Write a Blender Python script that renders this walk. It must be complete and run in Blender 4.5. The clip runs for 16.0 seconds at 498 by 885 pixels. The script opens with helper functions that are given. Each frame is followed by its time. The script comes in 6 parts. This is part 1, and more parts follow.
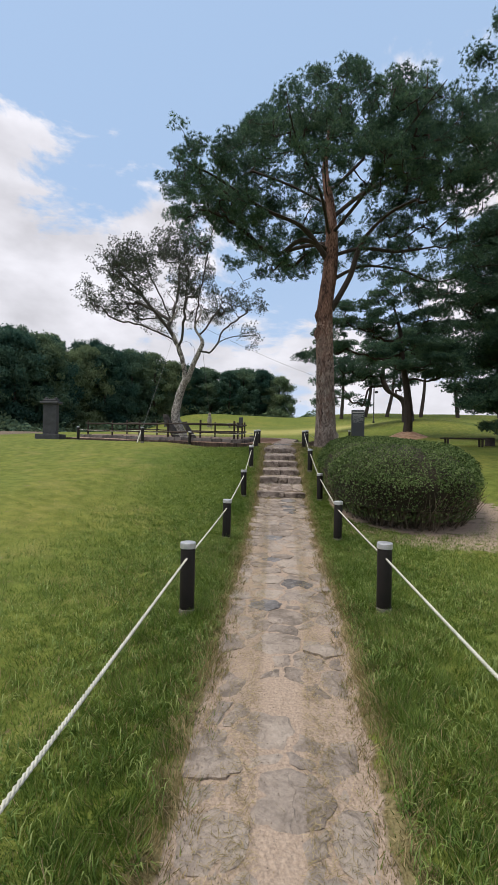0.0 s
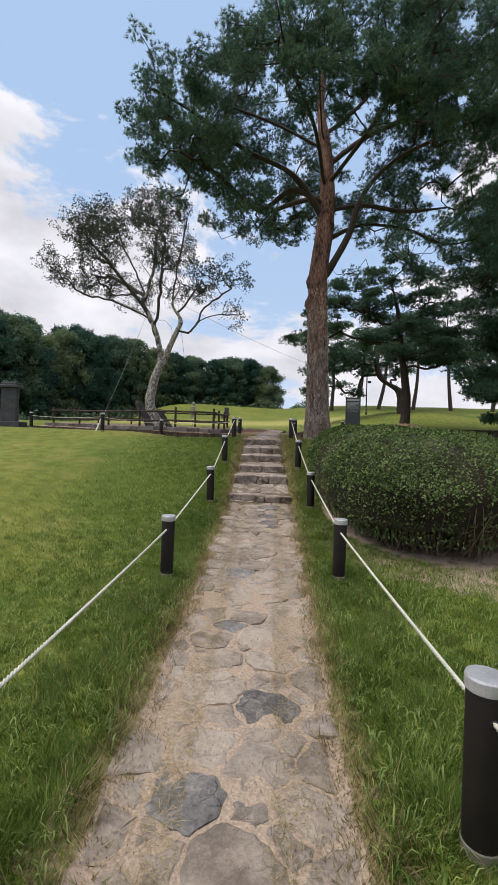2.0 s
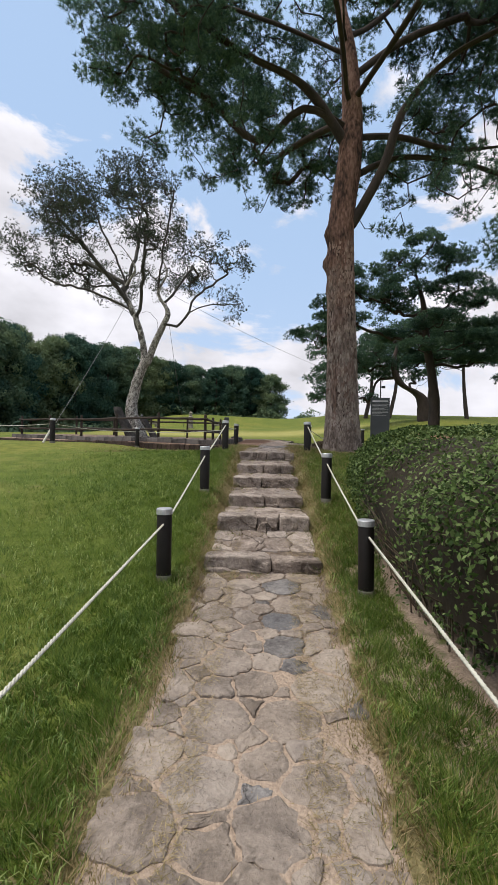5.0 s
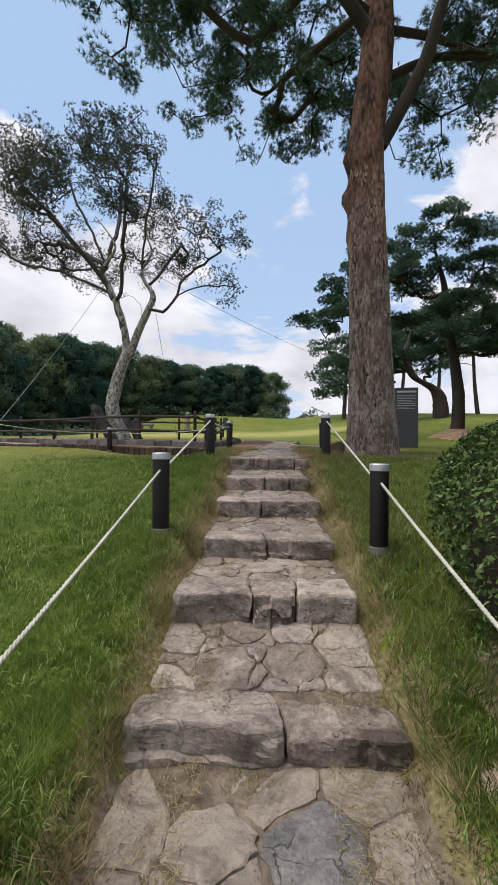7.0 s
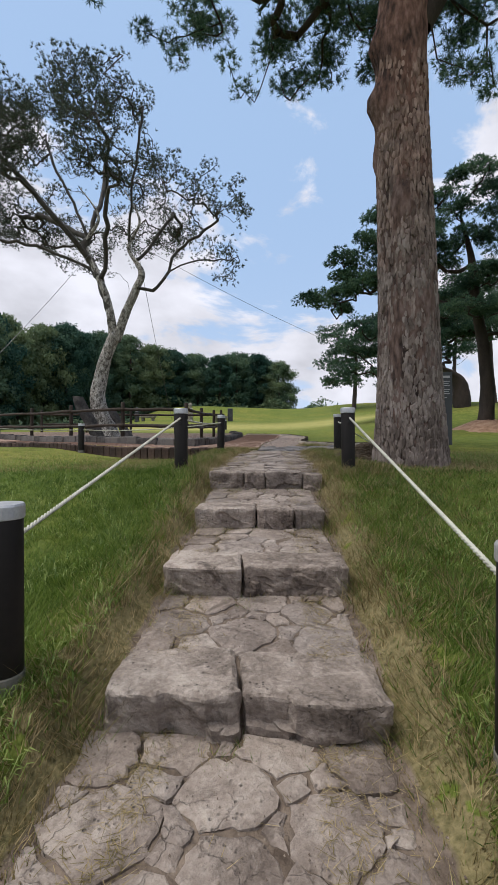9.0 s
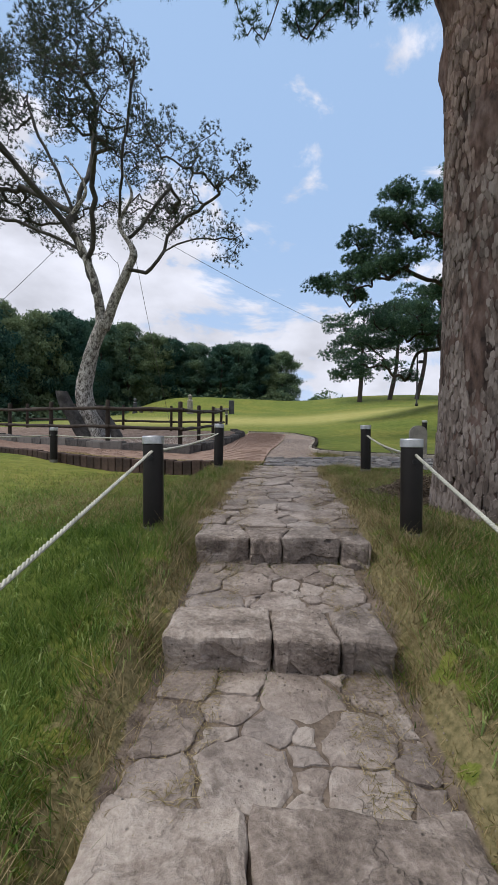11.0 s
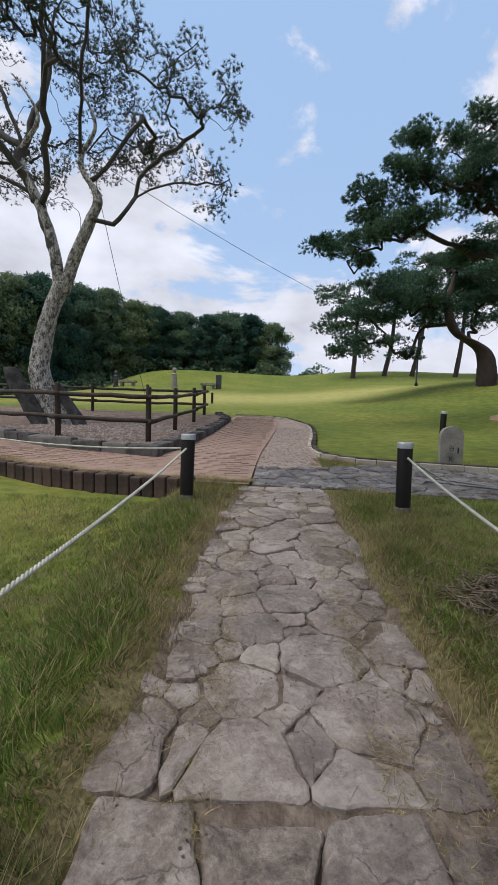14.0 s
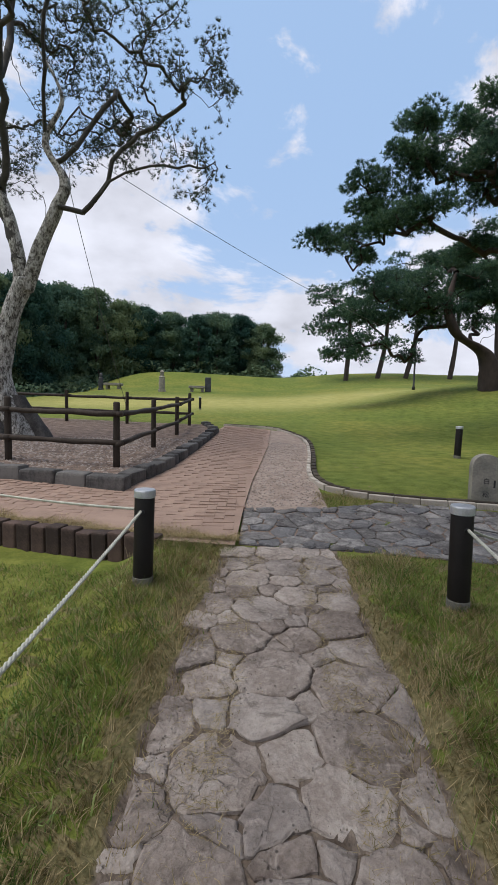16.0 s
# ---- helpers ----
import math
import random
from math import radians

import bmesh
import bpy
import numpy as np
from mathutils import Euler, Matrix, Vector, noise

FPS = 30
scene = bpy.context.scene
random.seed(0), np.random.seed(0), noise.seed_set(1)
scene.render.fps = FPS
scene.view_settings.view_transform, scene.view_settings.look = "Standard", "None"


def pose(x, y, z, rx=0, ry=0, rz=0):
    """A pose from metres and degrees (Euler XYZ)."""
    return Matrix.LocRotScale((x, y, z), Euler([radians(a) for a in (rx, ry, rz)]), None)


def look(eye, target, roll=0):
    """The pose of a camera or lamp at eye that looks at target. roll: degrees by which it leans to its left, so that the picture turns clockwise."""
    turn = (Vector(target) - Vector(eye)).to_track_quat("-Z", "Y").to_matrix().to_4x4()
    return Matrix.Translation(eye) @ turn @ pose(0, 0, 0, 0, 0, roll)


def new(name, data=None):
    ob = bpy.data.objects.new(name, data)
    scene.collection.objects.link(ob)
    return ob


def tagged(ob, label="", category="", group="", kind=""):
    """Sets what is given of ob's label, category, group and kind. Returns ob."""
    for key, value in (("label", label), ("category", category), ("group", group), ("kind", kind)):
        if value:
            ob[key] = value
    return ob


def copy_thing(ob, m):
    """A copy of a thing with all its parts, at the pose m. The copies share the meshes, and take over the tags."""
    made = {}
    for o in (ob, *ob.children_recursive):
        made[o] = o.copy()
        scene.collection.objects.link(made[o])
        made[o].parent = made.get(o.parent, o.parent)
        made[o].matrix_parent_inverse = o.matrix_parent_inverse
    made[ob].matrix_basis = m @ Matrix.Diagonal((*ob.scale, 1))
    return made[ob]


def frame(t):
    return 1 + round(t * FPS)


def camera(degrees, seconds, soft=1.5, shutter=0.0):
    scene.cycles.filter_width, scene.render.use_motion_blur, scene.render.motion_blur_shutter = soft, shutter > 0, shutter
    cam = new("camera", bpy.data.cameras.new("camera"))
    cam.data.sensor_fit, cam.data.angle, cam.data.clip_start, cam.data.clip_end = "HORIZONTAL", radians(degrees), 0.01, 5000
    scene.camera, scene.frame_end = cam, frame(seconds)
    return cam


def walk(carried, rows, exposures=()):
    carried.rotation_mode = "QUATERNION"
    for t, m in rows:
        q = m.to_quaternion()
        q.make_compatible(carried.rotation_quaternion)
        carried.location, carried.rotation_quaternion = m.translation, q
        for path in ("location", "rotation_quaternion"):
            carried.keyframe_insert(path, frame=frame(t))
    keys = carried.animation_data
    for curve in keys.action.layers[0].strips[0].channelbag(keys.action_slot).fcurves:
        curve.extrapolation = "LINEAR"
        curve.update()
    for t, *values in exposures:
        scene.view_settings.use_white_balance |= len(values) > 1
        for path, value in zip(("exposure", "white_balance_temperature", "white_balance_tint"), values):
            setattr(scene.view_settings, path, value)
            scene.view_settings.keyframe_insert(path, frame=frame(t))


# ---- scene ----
cam = camera(59.5, 16.0)
PATH = [
    (0, (0.123, 0.161, 1.456), (0.048, 2.16, 1.483), 1.1),
    (0.5, (0.195, 0.743, 1.445), (0.161, 2.743, 1.46), 1.0),
    (1, (0.271, 1.355, 1.432), (0.243, 3.354, 1.429), 1.1),
    (1.5, (0.311, 1.986, 1.432), (0.302, 3.986, 1.417), 1.7),
    (2, (0.384, 2.65, 1.421), (0.361, 4.65, 1.414), 1.7),
    (2.5, (0.437, 3.292, 1.411), (0.407, 5.292, 1.41), 1.4),
    (3, (0.482, 3.924, 1.43), (0.44, 5.924, 1.43), 1.1),
    (3.5, (0.447, 4.548, 1.456), (0.407, 6.548, 1.467), 1.3),
    (4, (0.449, 5.181, 1.467), (0.411, 7.18, 1.504), 2.5),
    (4.2, (0.44, 5.422, 1.459), (0.403, 7.421, 1.507), 2.4),
    (6.3, (0.454, 8.172, 1.493), (0.406, 10.171, 1.539), -0.3),
    (6.5, (0.455, 8.424, 1.503), (0.405, 10.423, 1.551), -0.1),
    (7, (0.493, 9.021, 1.535), (0.448, 11.02, 1.588), 0.5),
    (7.5, (0.476, 9.523, 1.598), (0.426, 11.522, 1.647), 0.7),
    (8, (0.54, 10.021, 1.635), (0.497, 12.02, 1.673), 0.4),
    (8.5, (0.603, 10.471, 1.685), (0.528, 12.47, 1.7), -0.0),
    (9, (0.65, 10.934, 1.748), (0.569, 12.933, 1.756), 0.1),
    (9.2, (0.663, 11.102, 1.771), (0.583, 13.101, 1.788), 0.4),
    (11.3, (0.528, 12.655, 2.148), (0.442, 14.652, 2.091), 0.7),
    (11.5, (0.527, 12.797, 2.159), (0.44, 14.794, 2.09), 0.3),
    (12, (0.54, 13.132, 2.278), (0.444, 15.128, 2.178), -0.6),
    (12.5, (0.488, 13.424, 2.346), (0.399, 15.419, 2.225), -0.0),
    (13, (0.528, 13.791, 2.356), (0.461, 15.786, 2.227), 0.6),
    (13.5, (0.538, 14.1, 2.474), (0.495, 16.094, 2.322), 1.3),
    (14, (0.497, 14.409, 2.54), (0.468, 16.402, 2.374), 1.6),
    (14.5, (0.537, 14.749, 2.612), (0.49, 16.742, 2.443), -0.8),
    (15, (0.54, 15.045, 2.726), (0.483, 17.037, 2.559), -0.3),
    (15.5, (0.497, 15.37, 2.774), (0.485, 17.363, 2.609), 0.9),
    (16, (0.518, 15.721, 2.818), (0.529, 17.714, 2.655), 1.5),
]
walk(cam, [(t, look(eye, target, roll)) for t, eye, target, roll in PATH], exposures=[(0, 0.34, 6550, 10), (4.2, 0.45, 6600, 10), (9, 0.32, 6350, 10), (12, 0.30, 6200, 10), (16, 0.29, 6200, 10)])

# ---- world and sun ----
SUN_EL, SUN_AZ = radians(66), radians(-100)
world = bpy.data.worlds.new("sky")
scene.world = world
world.use_nodes = True


def build_sky():
    nt = world.node_tree
    nt.nodes.clear()
    n, l = nt.nodes.new, nt.links.new
    out = n("ShaderNodeOutputWorld")
    bg = n("ShaderNodeBackground")
    sky = n("ShaderNodeTexSky")
    sky.sky_type = "NISHITA"
    sky.sun_disc = False
    sky.sun_elevation, sky.sun_rotation = SUN_EL, SUN_AZ
    sky.air_density, sky.dust_density, sky.ozone_density = 1.0, 1.5, 1.5
    tc = n("ShaderNodeTexCoord")
    sep = n("ShaderNodeSeparateXYZ")
    l(tc.outputs["Generated"], sep.inputs[0])

    def math_(op, a, b=None, clamp=False):
        m = n("ShaderNodeMath")
        m.operation, m.use_clamp = op, clamp
        for i, v in enumerate((a, b)):
            if v is None:
                continue
            if isinstance(v, (int, float)):
                m.inputs[i].default_value = v
            else:
                l(v, m.inputs[i])
        return m.outputs[0]

    # clouds: billowy noise on a flattened dome, thicker round some directions
    mp = n("ShaderNodeMapping")
    mp.inputs["Scale"].default_value = (1, 1, 1.9)
    l(tc.outputs["Generated"], mp.inputs[0])
    big = n("ShaderNodeTexNoise")
    big.inputs["Scale"].default_value, big.inputs["Detail"].default_value = 3.6, 10.0
    big.inputs["Roughness"].default_value, big.inputs["Distortion"].default_value = 0.6, 0.35
    l(mp.outputs[0], big.inputs[0])
    cover = math_("ADD", math_("MULTIPLY", math_("SUBTRACT", big.outputs["Fac"], 0.5), 1.35), 0.485)
    # (azimuth right of north, elevation, radius, weight)
    for az, el, rad, w in CLOUDS:
        d = Vector((math.sin(radians(az)) * math.cos(radians(el)), math.cos(radians(az)) * math.cos(radians(el)), math.sin(radians(el))))
        dot = n("ShaderNodeVectorMath")
        dot.operation = "DISTANCE"
        l(tc.outputs["Generated"], dot.inputs[0])
        dot.inputs[1].default_value = d
        fall = math_("SUBTRACT", 1.0, math_("DIVIDE", dot.outputs["Value"], radians(rad)), clamp=True)
        cover = math_("ADD", cover, math_("MULTIPLY", fall, w))
    low = math_("SUBTRACT", 1.0, math_("DIVIDE", sep.outputs[2], 0.42), clamp=True)
    cover = math_("ADD", cover, math_("MULTIPLY", low, 0.10))
    ramp = n("ShaderNodeMapRange")
    ramp.interpolation_type = "SMOOTHSTEP"
    ramp.inputs["From Min"].default_value, ramp.inputs["From Max"].default_value = 0.575, 0.70
    l(cover, ramp.inputs["Value"])
    # shading inside the clouds
    small = n("ShaderNodeTexNoise")
    small.inputs["Scale"].default_value, small.inputs["Detail"].default_value = 7.0, 6.0
    l(mp.outputs[0], small.inputs[0])
    tone = n("ShaderNodeMapRange")
    tone.inputs["From Min"].default_value, tone.inputs["From Max"].default_value = 0.3, 0.7
    tone.inputs["To Min"].default_value, tone.inputs["To Max"].default_value = 0.74, 1.08
    l(small.outputs["Fac"], tone.inputs["Value"])
    white = n("ShaderNodeVectorMath")
    white.operation = "SCALE"
    white.inputs[0].default_value = CLOUD_COLOR
    l(tone.outputs[0], white.inputs["Scale"])
    # haze and thin veil over the blue
    veil = n("ShaderNodeMix")
    veil.data_type = "RGBA"
    veil.inputs["Factor"].default_value = VEIL
    l(sky.outputs[0], veil.inputs["A"])
    veil.inputs["B"].default_value = (*VEIL_COLOR, 1)
    hz = n("ShaderNodeMix")
    hz.data_type = "RGBA"
    l(math_("POWER", math_("SUBTRACT", 1.0, math_("ABSOLUTE", sep.outputs[2]), clamp=True), 6.0), hz.inputs["Factor"])
    l(veil.outputs["Result"], hz.inputs["A"])
    hz.inputs["B"].default_value = (*HAZE_COLOR, 1)
    mix = n("ShaderNodeMix")
    mix.data_type = "RGBA"
    l(ramp.outputs[0], mix.inputs["Factor"])
    l(hz.outputs["Result"], mix.inputs["A"])
    l(white.outputs[0], mix.inputs["B"])
    l(mix.outputs["Result"], bg.inputs["Color"])
    bg.inputs["Strength"].default_value = SKY_STRENGTH
    l(bg.outputs[0], out.inputs["Surface"])


SKY_STRENGTH = 0.10
CLOUD_COLOR = (6.9, 6.9, 7.5)
VEIL, VEIL_COLOR, HAZE_COLOR = 0.85, (3.5, 4.9, 7.1), (5.6, 6.3, 7.6)
CLOUDS = [(180, 45, 70, 0.30), (110, 35, 50, 0.2), (-110, 35, 50, 0.2), (-29, 16, 20, 0.40), (-21, 22, 7, 0.14), (-14.5, 27, 4.5, 0.22), (-33, 30, 9, 0.14), (30, 22, 14, 0.16), (27, 31, 7, 0.18), (11, 9, 10, 0.30), (-8, 6, 9, 0.15), (32, 8, 14, 0.25), (-24, 8, 20, 0.2), (34, 40, 14, 0.12)]
build_sky()
sun = new("sun", bpy.data.lights.new("sun", "SUN"))
sun.data.energy, sun.data.angle, sun.data.color = 3.0, radians(40), (1.0, 0.94, 0.84)
sun.matrix_world = look((math.sin(SUN_AZ) * math.cos(SUN_EL) * 50, math.cos(SUN_AZ) * math.cos(SUN_EL) * 50, math.sin(SUN_EL) * 50), (0, 0, 0))


# ---- materials ----
def material(name, colors, scale=3.0, fine=40.0, rough=0.8, bump=0.3, dist=0.01, metal=0.0, island=0.0, obj_rand=0.0, detail=6.0, spec=0.3, coords="Object", stretch=(1, 1, 1), fine_mix=0.35, trans=0.0, contrast=0.18):
    """Mix of colours at two scales with relief. colors: two or three base colours, from low to high noise."""
    m = bpy.data.materials.new(name)
    m.use_nodes = True
    nt = m.node_tree
    n, l = nt.nodes.new, nt.links.new
    b = nt.nodes["Principled BSDF"]
    b.inputs["Roughness"].default_value, b.inputs["Metallic"].default_value = rough, metal
    b.inputs["Specular IOR Level"].default_value = spec
    geo = n("ShaderNodeNewGeometry")
    tc = n("ShaderNodeTexCoord")
    mp = n("ShaderNodeMapping")
    mp.inputs["Scale"].default_value = stretch
    l(geo.outputs["Position"] if coords == "World" else tc.outputs["Object"], mp.inputs[0])
    n1 = n("ShaderNodeTexNoise")
    n1.inputs["Scale"].default_value, n1.inputs["Detail"].default_value = scale, detail
    n2 = n("ShaderNodeTexNoise")
    n2.inputs["Scale"].default_value, n2.inputs["Detail"].default_value = fine, 4.0
    l(mp.outputs[0], n1.inputs[0])
    l(mp.outputs[0], n2.inputs[0])
    mixf = n("ShaderNodeMix")
    mixf.inputs["Factor"].default_value = fine_mix
    l(n1.outputs["Fac"], mixf.inputs["A"])
    l(n2.outputs["Fac"], mixf.inputs["B"])
    fac = mixf.outputs["Result"]
    if island or obj_rand:
        add = n("ShaderNodeMath")
        add.operation = "MULTIPLY_ADD"
        if island:
            l(geo.outputs["Random Per Island"], add.inputs[0])
        else:
            oi = n("ShaderNodeObjectInfo")
            l(oi.outputs["Random"], add.inputs[0])
        k = island or obj_rand
        add.inputs[1].default_value = k
        sub = n("ShaderNodeMath")
        sub.operation = "SUBTRACT"
        l(fac, sub.inputs[0])
        sub.inputs[1].default_value = k / 2
        l(sub.outputs[0], add.inputs[2])
        fac = add.outputs[0]
    ramp = n("ShaderNodeValToRGB")
    cr = ramp.color_ramp
    cr.elements[0].position, cr.elements[1].position = 0.5 - contrast, 0.5 + contrast
    cr.elements[0].color, cr.elements[1].color = (*colors[0], 1), (*colors[-1], 1)
    if len(colors) == 3:
        e = cr.elements.new(0.5)
        e.color = (*colors[1], 1)
    l(fac, ramp.inputs[0])
    l(ramp.outputs[0], b.inputs["Base Color"])
    if bump:
        bp = n("ShaderNodeBump")
        bp.inputs["Strength"].default_value, bp.inputs["Distance"].default_value = bump, dist
        l(mixf.outputs["Result"], bp.inputs["Height"])
        l(bp.outputs[0], b.inputs["Normal"])
    if trans:
        tr = n("ShaderNodeBsdfTranslucent")
        l(ramp.outputs[0], tr.inputs["Color"])
        mx = n("ShaderNodeMixShader")
        mx.inputs[0].default_value = trans
        l(b.outputs[0], mx.inputs[1])
        l(tr.outputs[0], mx.inputs[2])
        l(mx.outputs[0], nt.nodes["Material Output"].inputs["Surface"])
    return m


M_BOLLARD = material("dark_post", [(0.006, 0.0045, 0.004), (0.012, 0.009, 0.008)], 8, 60, 0.55, 0.15, 0.003)
M_CAP = material("cap_metal", [(0.36, 0.37, 0.4), (0.6, 0.6, 0.62)], 10, 120, 0.42, 0.1, 0.001, metal=0.6)
M_FERRULE = material("grey_sleeve", [(0.10, 0.095, 0.08), (0.2, 0.19, 0.16)], 10, 80, 0.8, 0.2, 0.003)
M_ROPE = material("rope", [(0.32, 0.32, 0.27), (0.55, 0.54, 0.47)], 12, 200, 0.85, 0.3, 0.002)

def rock_material(name, dark, mid, light, cool, crack=0.6, pits=0.5, scale=3.2, tint=0.45):
    """Weathered hewn stone: cloudy tone, pale lichen, black pits, hair cracks, and a cooler or warmer cast from stone to stone."""
    m = bpy.data.materials.new(name)
    m.use_nodes = True
    nt = m.node_tree
    n, l = nt.nodes.new, nt.links.new
    b = nt.nodes["Principled BSDF"]
    b.inputs["Roughness"].default_value, b.inputs["Specular IOR Level"].default_value = 0.88, 0.25
    geo, oi = n("ShaderNodeNewGeometry"), n("ShaderNodeObjectInfo")

    def noise_(sc, detail, rough=0.55, distort=0.0):
        t = n("ShaderNodeTexNoise")
        t.inputs["Scale"].default_value, t.inputs["Detail"].default_value = sc, detail
        t.inputs["Roughness"].default_value, t.inputs["Distortion"].default_value = rough, distort
        l(geo.outputs["Position"], t.inputs[0])
        return t

    def ramp_(fac, *stops):
        r = n("ShaderNodeValToRGB")
        cr = r.color_ramp
        for i, (p, c) in enumerate(stops):
            e = cr.elements[i] if i < 2 else cr.elements.new(p)
            e.position, e.color = p, ((*c, 1) if isinstance(c, tuple) else (c, c, c, 1))
        l(fac, r.inputs[0])
        return r.outputs[0]

    def mix_(f, a, c, kind="MIX"):
        x = n("ShaderNodeMix")
        x.data_type, x.blend_type = "RGBA", kind
        for k, v in (("Factor", f), ("A", a), ("B", c)):
            if isinstance(v, float):
                x.inputs[k].default_value = v
            elif isinstance(v, tuple):
                x.inputs[k].default_value = (*v, 1)
            else:
                l(v, x.inputs[k])
        return x.outputs["Result"]

    def calc(op, a, c):
        x = n("ShaderNodeMath")
        x.operation = op
        for k, v in enumerate((a, c)):
            if isinstance(v, float):
                x.inputs[k].default_value = v
            else:
                l(v, x.inputs[k])
        return x.outputs[0]

    big = noise_(scale, 12.0, 0.62, 0.4)
    fine = noise_(42.0, 9.0, 0.7)
    tone = calc("ADD", calc("MULTIPLY", big.outputs["Fac"], 0.6), calc("MULTIPLY", fine.outputs["Fac"], 0.4))
    shift = calc("MULTIPLY", calc("SUBTRACT", oi.outputs["Random"], 0.5), 0.16)
    tone = calc("ADD", tone, shift)
    col = ramp_(tone, (0.36, dark), (0.64, light), (0.5, mid))
    pick = calc("FRACT", calc("MULTIPLY", oi.outputs["Random"], 7.31), 0.0)
    col = mix_(calc("MULTIPLY", ramp_(pick, (0.45, 0.0), (0.95, 1.0)), tint), col, mix_(0.5, cool, col))
    lichen = ramp_(noise_(9.0, 8.0, 0.7, 0.8).outputs["Fac"], (0.56, 0.0), (0.68, 0.55))
    col = mix_(lichen, col, tuple(min(0.6, c * 1.15) for c in light))
    stain = ramp_(noise_(4.6, 9.0, 0.72, 1.2).outputs["Fac"], (0.36, 0.62), (0.46, 0.0))
    col = mix_(stain, col, tuple(c * 0.62 for c in dark))
    vor = n("ShaderNodeTexVoronoi")
    vor.inputs["Scale"].default_value = 38.0
    l(geo.outputs["Position"], vor.inputs[0])
    pit = calc("MULTIPLY", ramp_(vor.outputs["Distance"], (0.10, 1.0), (0.24, 0.0)), ramp_(noise_(6.0, 4.0).outputs["Fac"], (0.5, 0.0), (0.62, 1.0)))
    pit = calc("MULTIPLY", pit, pits)
    col = mix_(pit, col, (0.02, 0.018, 0.017))
    warp = n("ShaderNodeVectorMath")
    warp.operation = "MULTIPLY_ADD"
    l(noise_(7.0, 6.0).outputs["Color"], warp.inputs[0])
    warp.inputs[1].default_value = (0.22, 0.22, 0.22)
    l(geo.outputs["Position"], warp.inputs[2])
    edge = n("ShaderNodeTexVoronoi")
    edge.feature = "DISTANCE_TO_EDGE"
    edge.inputs["Scale"].default_value = 4.2
    l(warp.outputs[0], edge.inputs[0])
    hair = calc("MULTIPLY", ramp_(edge.outputs["Distance"], (0.003, 1.0), (0.013, 0.0)), ramp_(noise_(2.6, 3.0).outputs["Fac"], (0.46, 0.0), (0.6, 1.0)))
    hair = calc("MULTIPLY", hair, crack)
    col = mix_(hair, col, tuple(c * 0.45 for c in dark))
    l(col, b.inputs["Base Color"])
    h = calc("ADD", calc("MULTIPLY", big.outputs["Fac"], 1.6), calc("MULTIPLY", fine.outputs["Fac"], 0.55))
    h = calc("SUBTRACT", calc("SUBTRACT", h, calc("MULTIPLY", pit, 0.5)), calc("MULTIPLY", hair, 0.9))
    bp = n("ShaderNodeBump")
    bp.inputs["Strength"].default_value, bp.inputs["Distance"].default_value = 1.0, 0.022
    l(h, bp.inputs["Height"])
    l(bp.outputs[0], b.inputs["Normal"])
    return m


M_FLAG = rock_material("flagstone", (0.155, 0.126, 0.105), (0.265, 0.219, 0.183), (0.36, 0.305, 0.256), (0.18, 0.165, 0.165), 0.2, 0.3, 4.0, 0.45)
M_FLAG_GREY = rock_material("grey_flagstone", (0.140, 0.110, 0.093), (0.272, 0.224, 0.194), (0.42, 0.362, 0.318), (0.205, 0.190, 0.188), 0.3, 0.6, 4.2, 0.5)
M_STEP = rock_material("step_stone", (0.085, 0.066, 0.054), (0.245, 0.200, 0.171), (0.45, 0.388, 0.340), (0.23, 0.210, 0.197), 0.25, 0.7, 4.6, 0.35)
M_SLATE = rock_material("slate", (0.075, 0.068, 0.067), (0.165, 0.152, 0.146), (0.31, 0.29, 0.275), (0.11, 0.115, 0.13), 0.5, 0.3, 5.0, 0.8)
M_KERB = material("kerb_stone", [(0.036, 0.034, 0.034), (0.135, 0.125, 0.118)], 6, 40, 0.9, 0.6, 0.02, obj_rand=0.3)
M_WOOD = material("dark_wood", [(0.022, 0.016, 0.012), (0.06, 0.045, 0.035)], 5, 60, 0.8, 0.5, 0.006, stretch=(1, 1, 0.2))
M_LOG = material("log_edge", [(0.035, 0.024, 0.020), (0.095, 0.062, 0.050)], 8, 60, 0.9, 0.6, 0.01, obj_rand=0.3)
M_BRICK = material("paver_brick", [(0.210, 0.142, 0.110), (0.315, 0.218, 0.170)], 4, 60, 0.9, 0.3, 0.004, obj_rand=0.05, coords="World")
M_SOIL = material("bed_soil", [(0.075, 0.052, 0.040), (0.165, 0.115, 0.088), (0.28, 0.21, 0.17)], 6, 90, 0.95, 0.9, 0.03, coords="World", fine_mix=0.5, contrast=0.13)
M_SAND = material("gravel_bed", [(0.16, 0.115, 0.092), (0.27, 0.205, 0.168), (0.38, 0.305, 0.26)], 5, 90, 0.95, 0.8, 0.02, coords="World", fine_mix=0.5)
M_GRAVEL = material("pebbles", [(0.13, 0.10, 0.085), (0.32, 0.27, 0.24)], 20, 90, 0.9, 0.2, 0.003, island=0.5)
M_PINEBARK = material("pine_bark", [(0.026, 0.018, 0.016), (0.105, 0.068, 0.056), (0.190, 0.138, 0.122)], 4.0, 22, 0.95, 1.0, 0.06, stretch=(1, 1, 0.35), detail=9, fine_mix=0.5, contrast=0.12)
M_PLATE = material("bark_plate", [(0.085, 0.066, 0.057), (0.165, 0.132, 0.116), (0.27, 0.228, 0.205)], 6, 40, 0.95, 0.9, 0.02, island=0.25, stretch=(1, 1, 0.5))
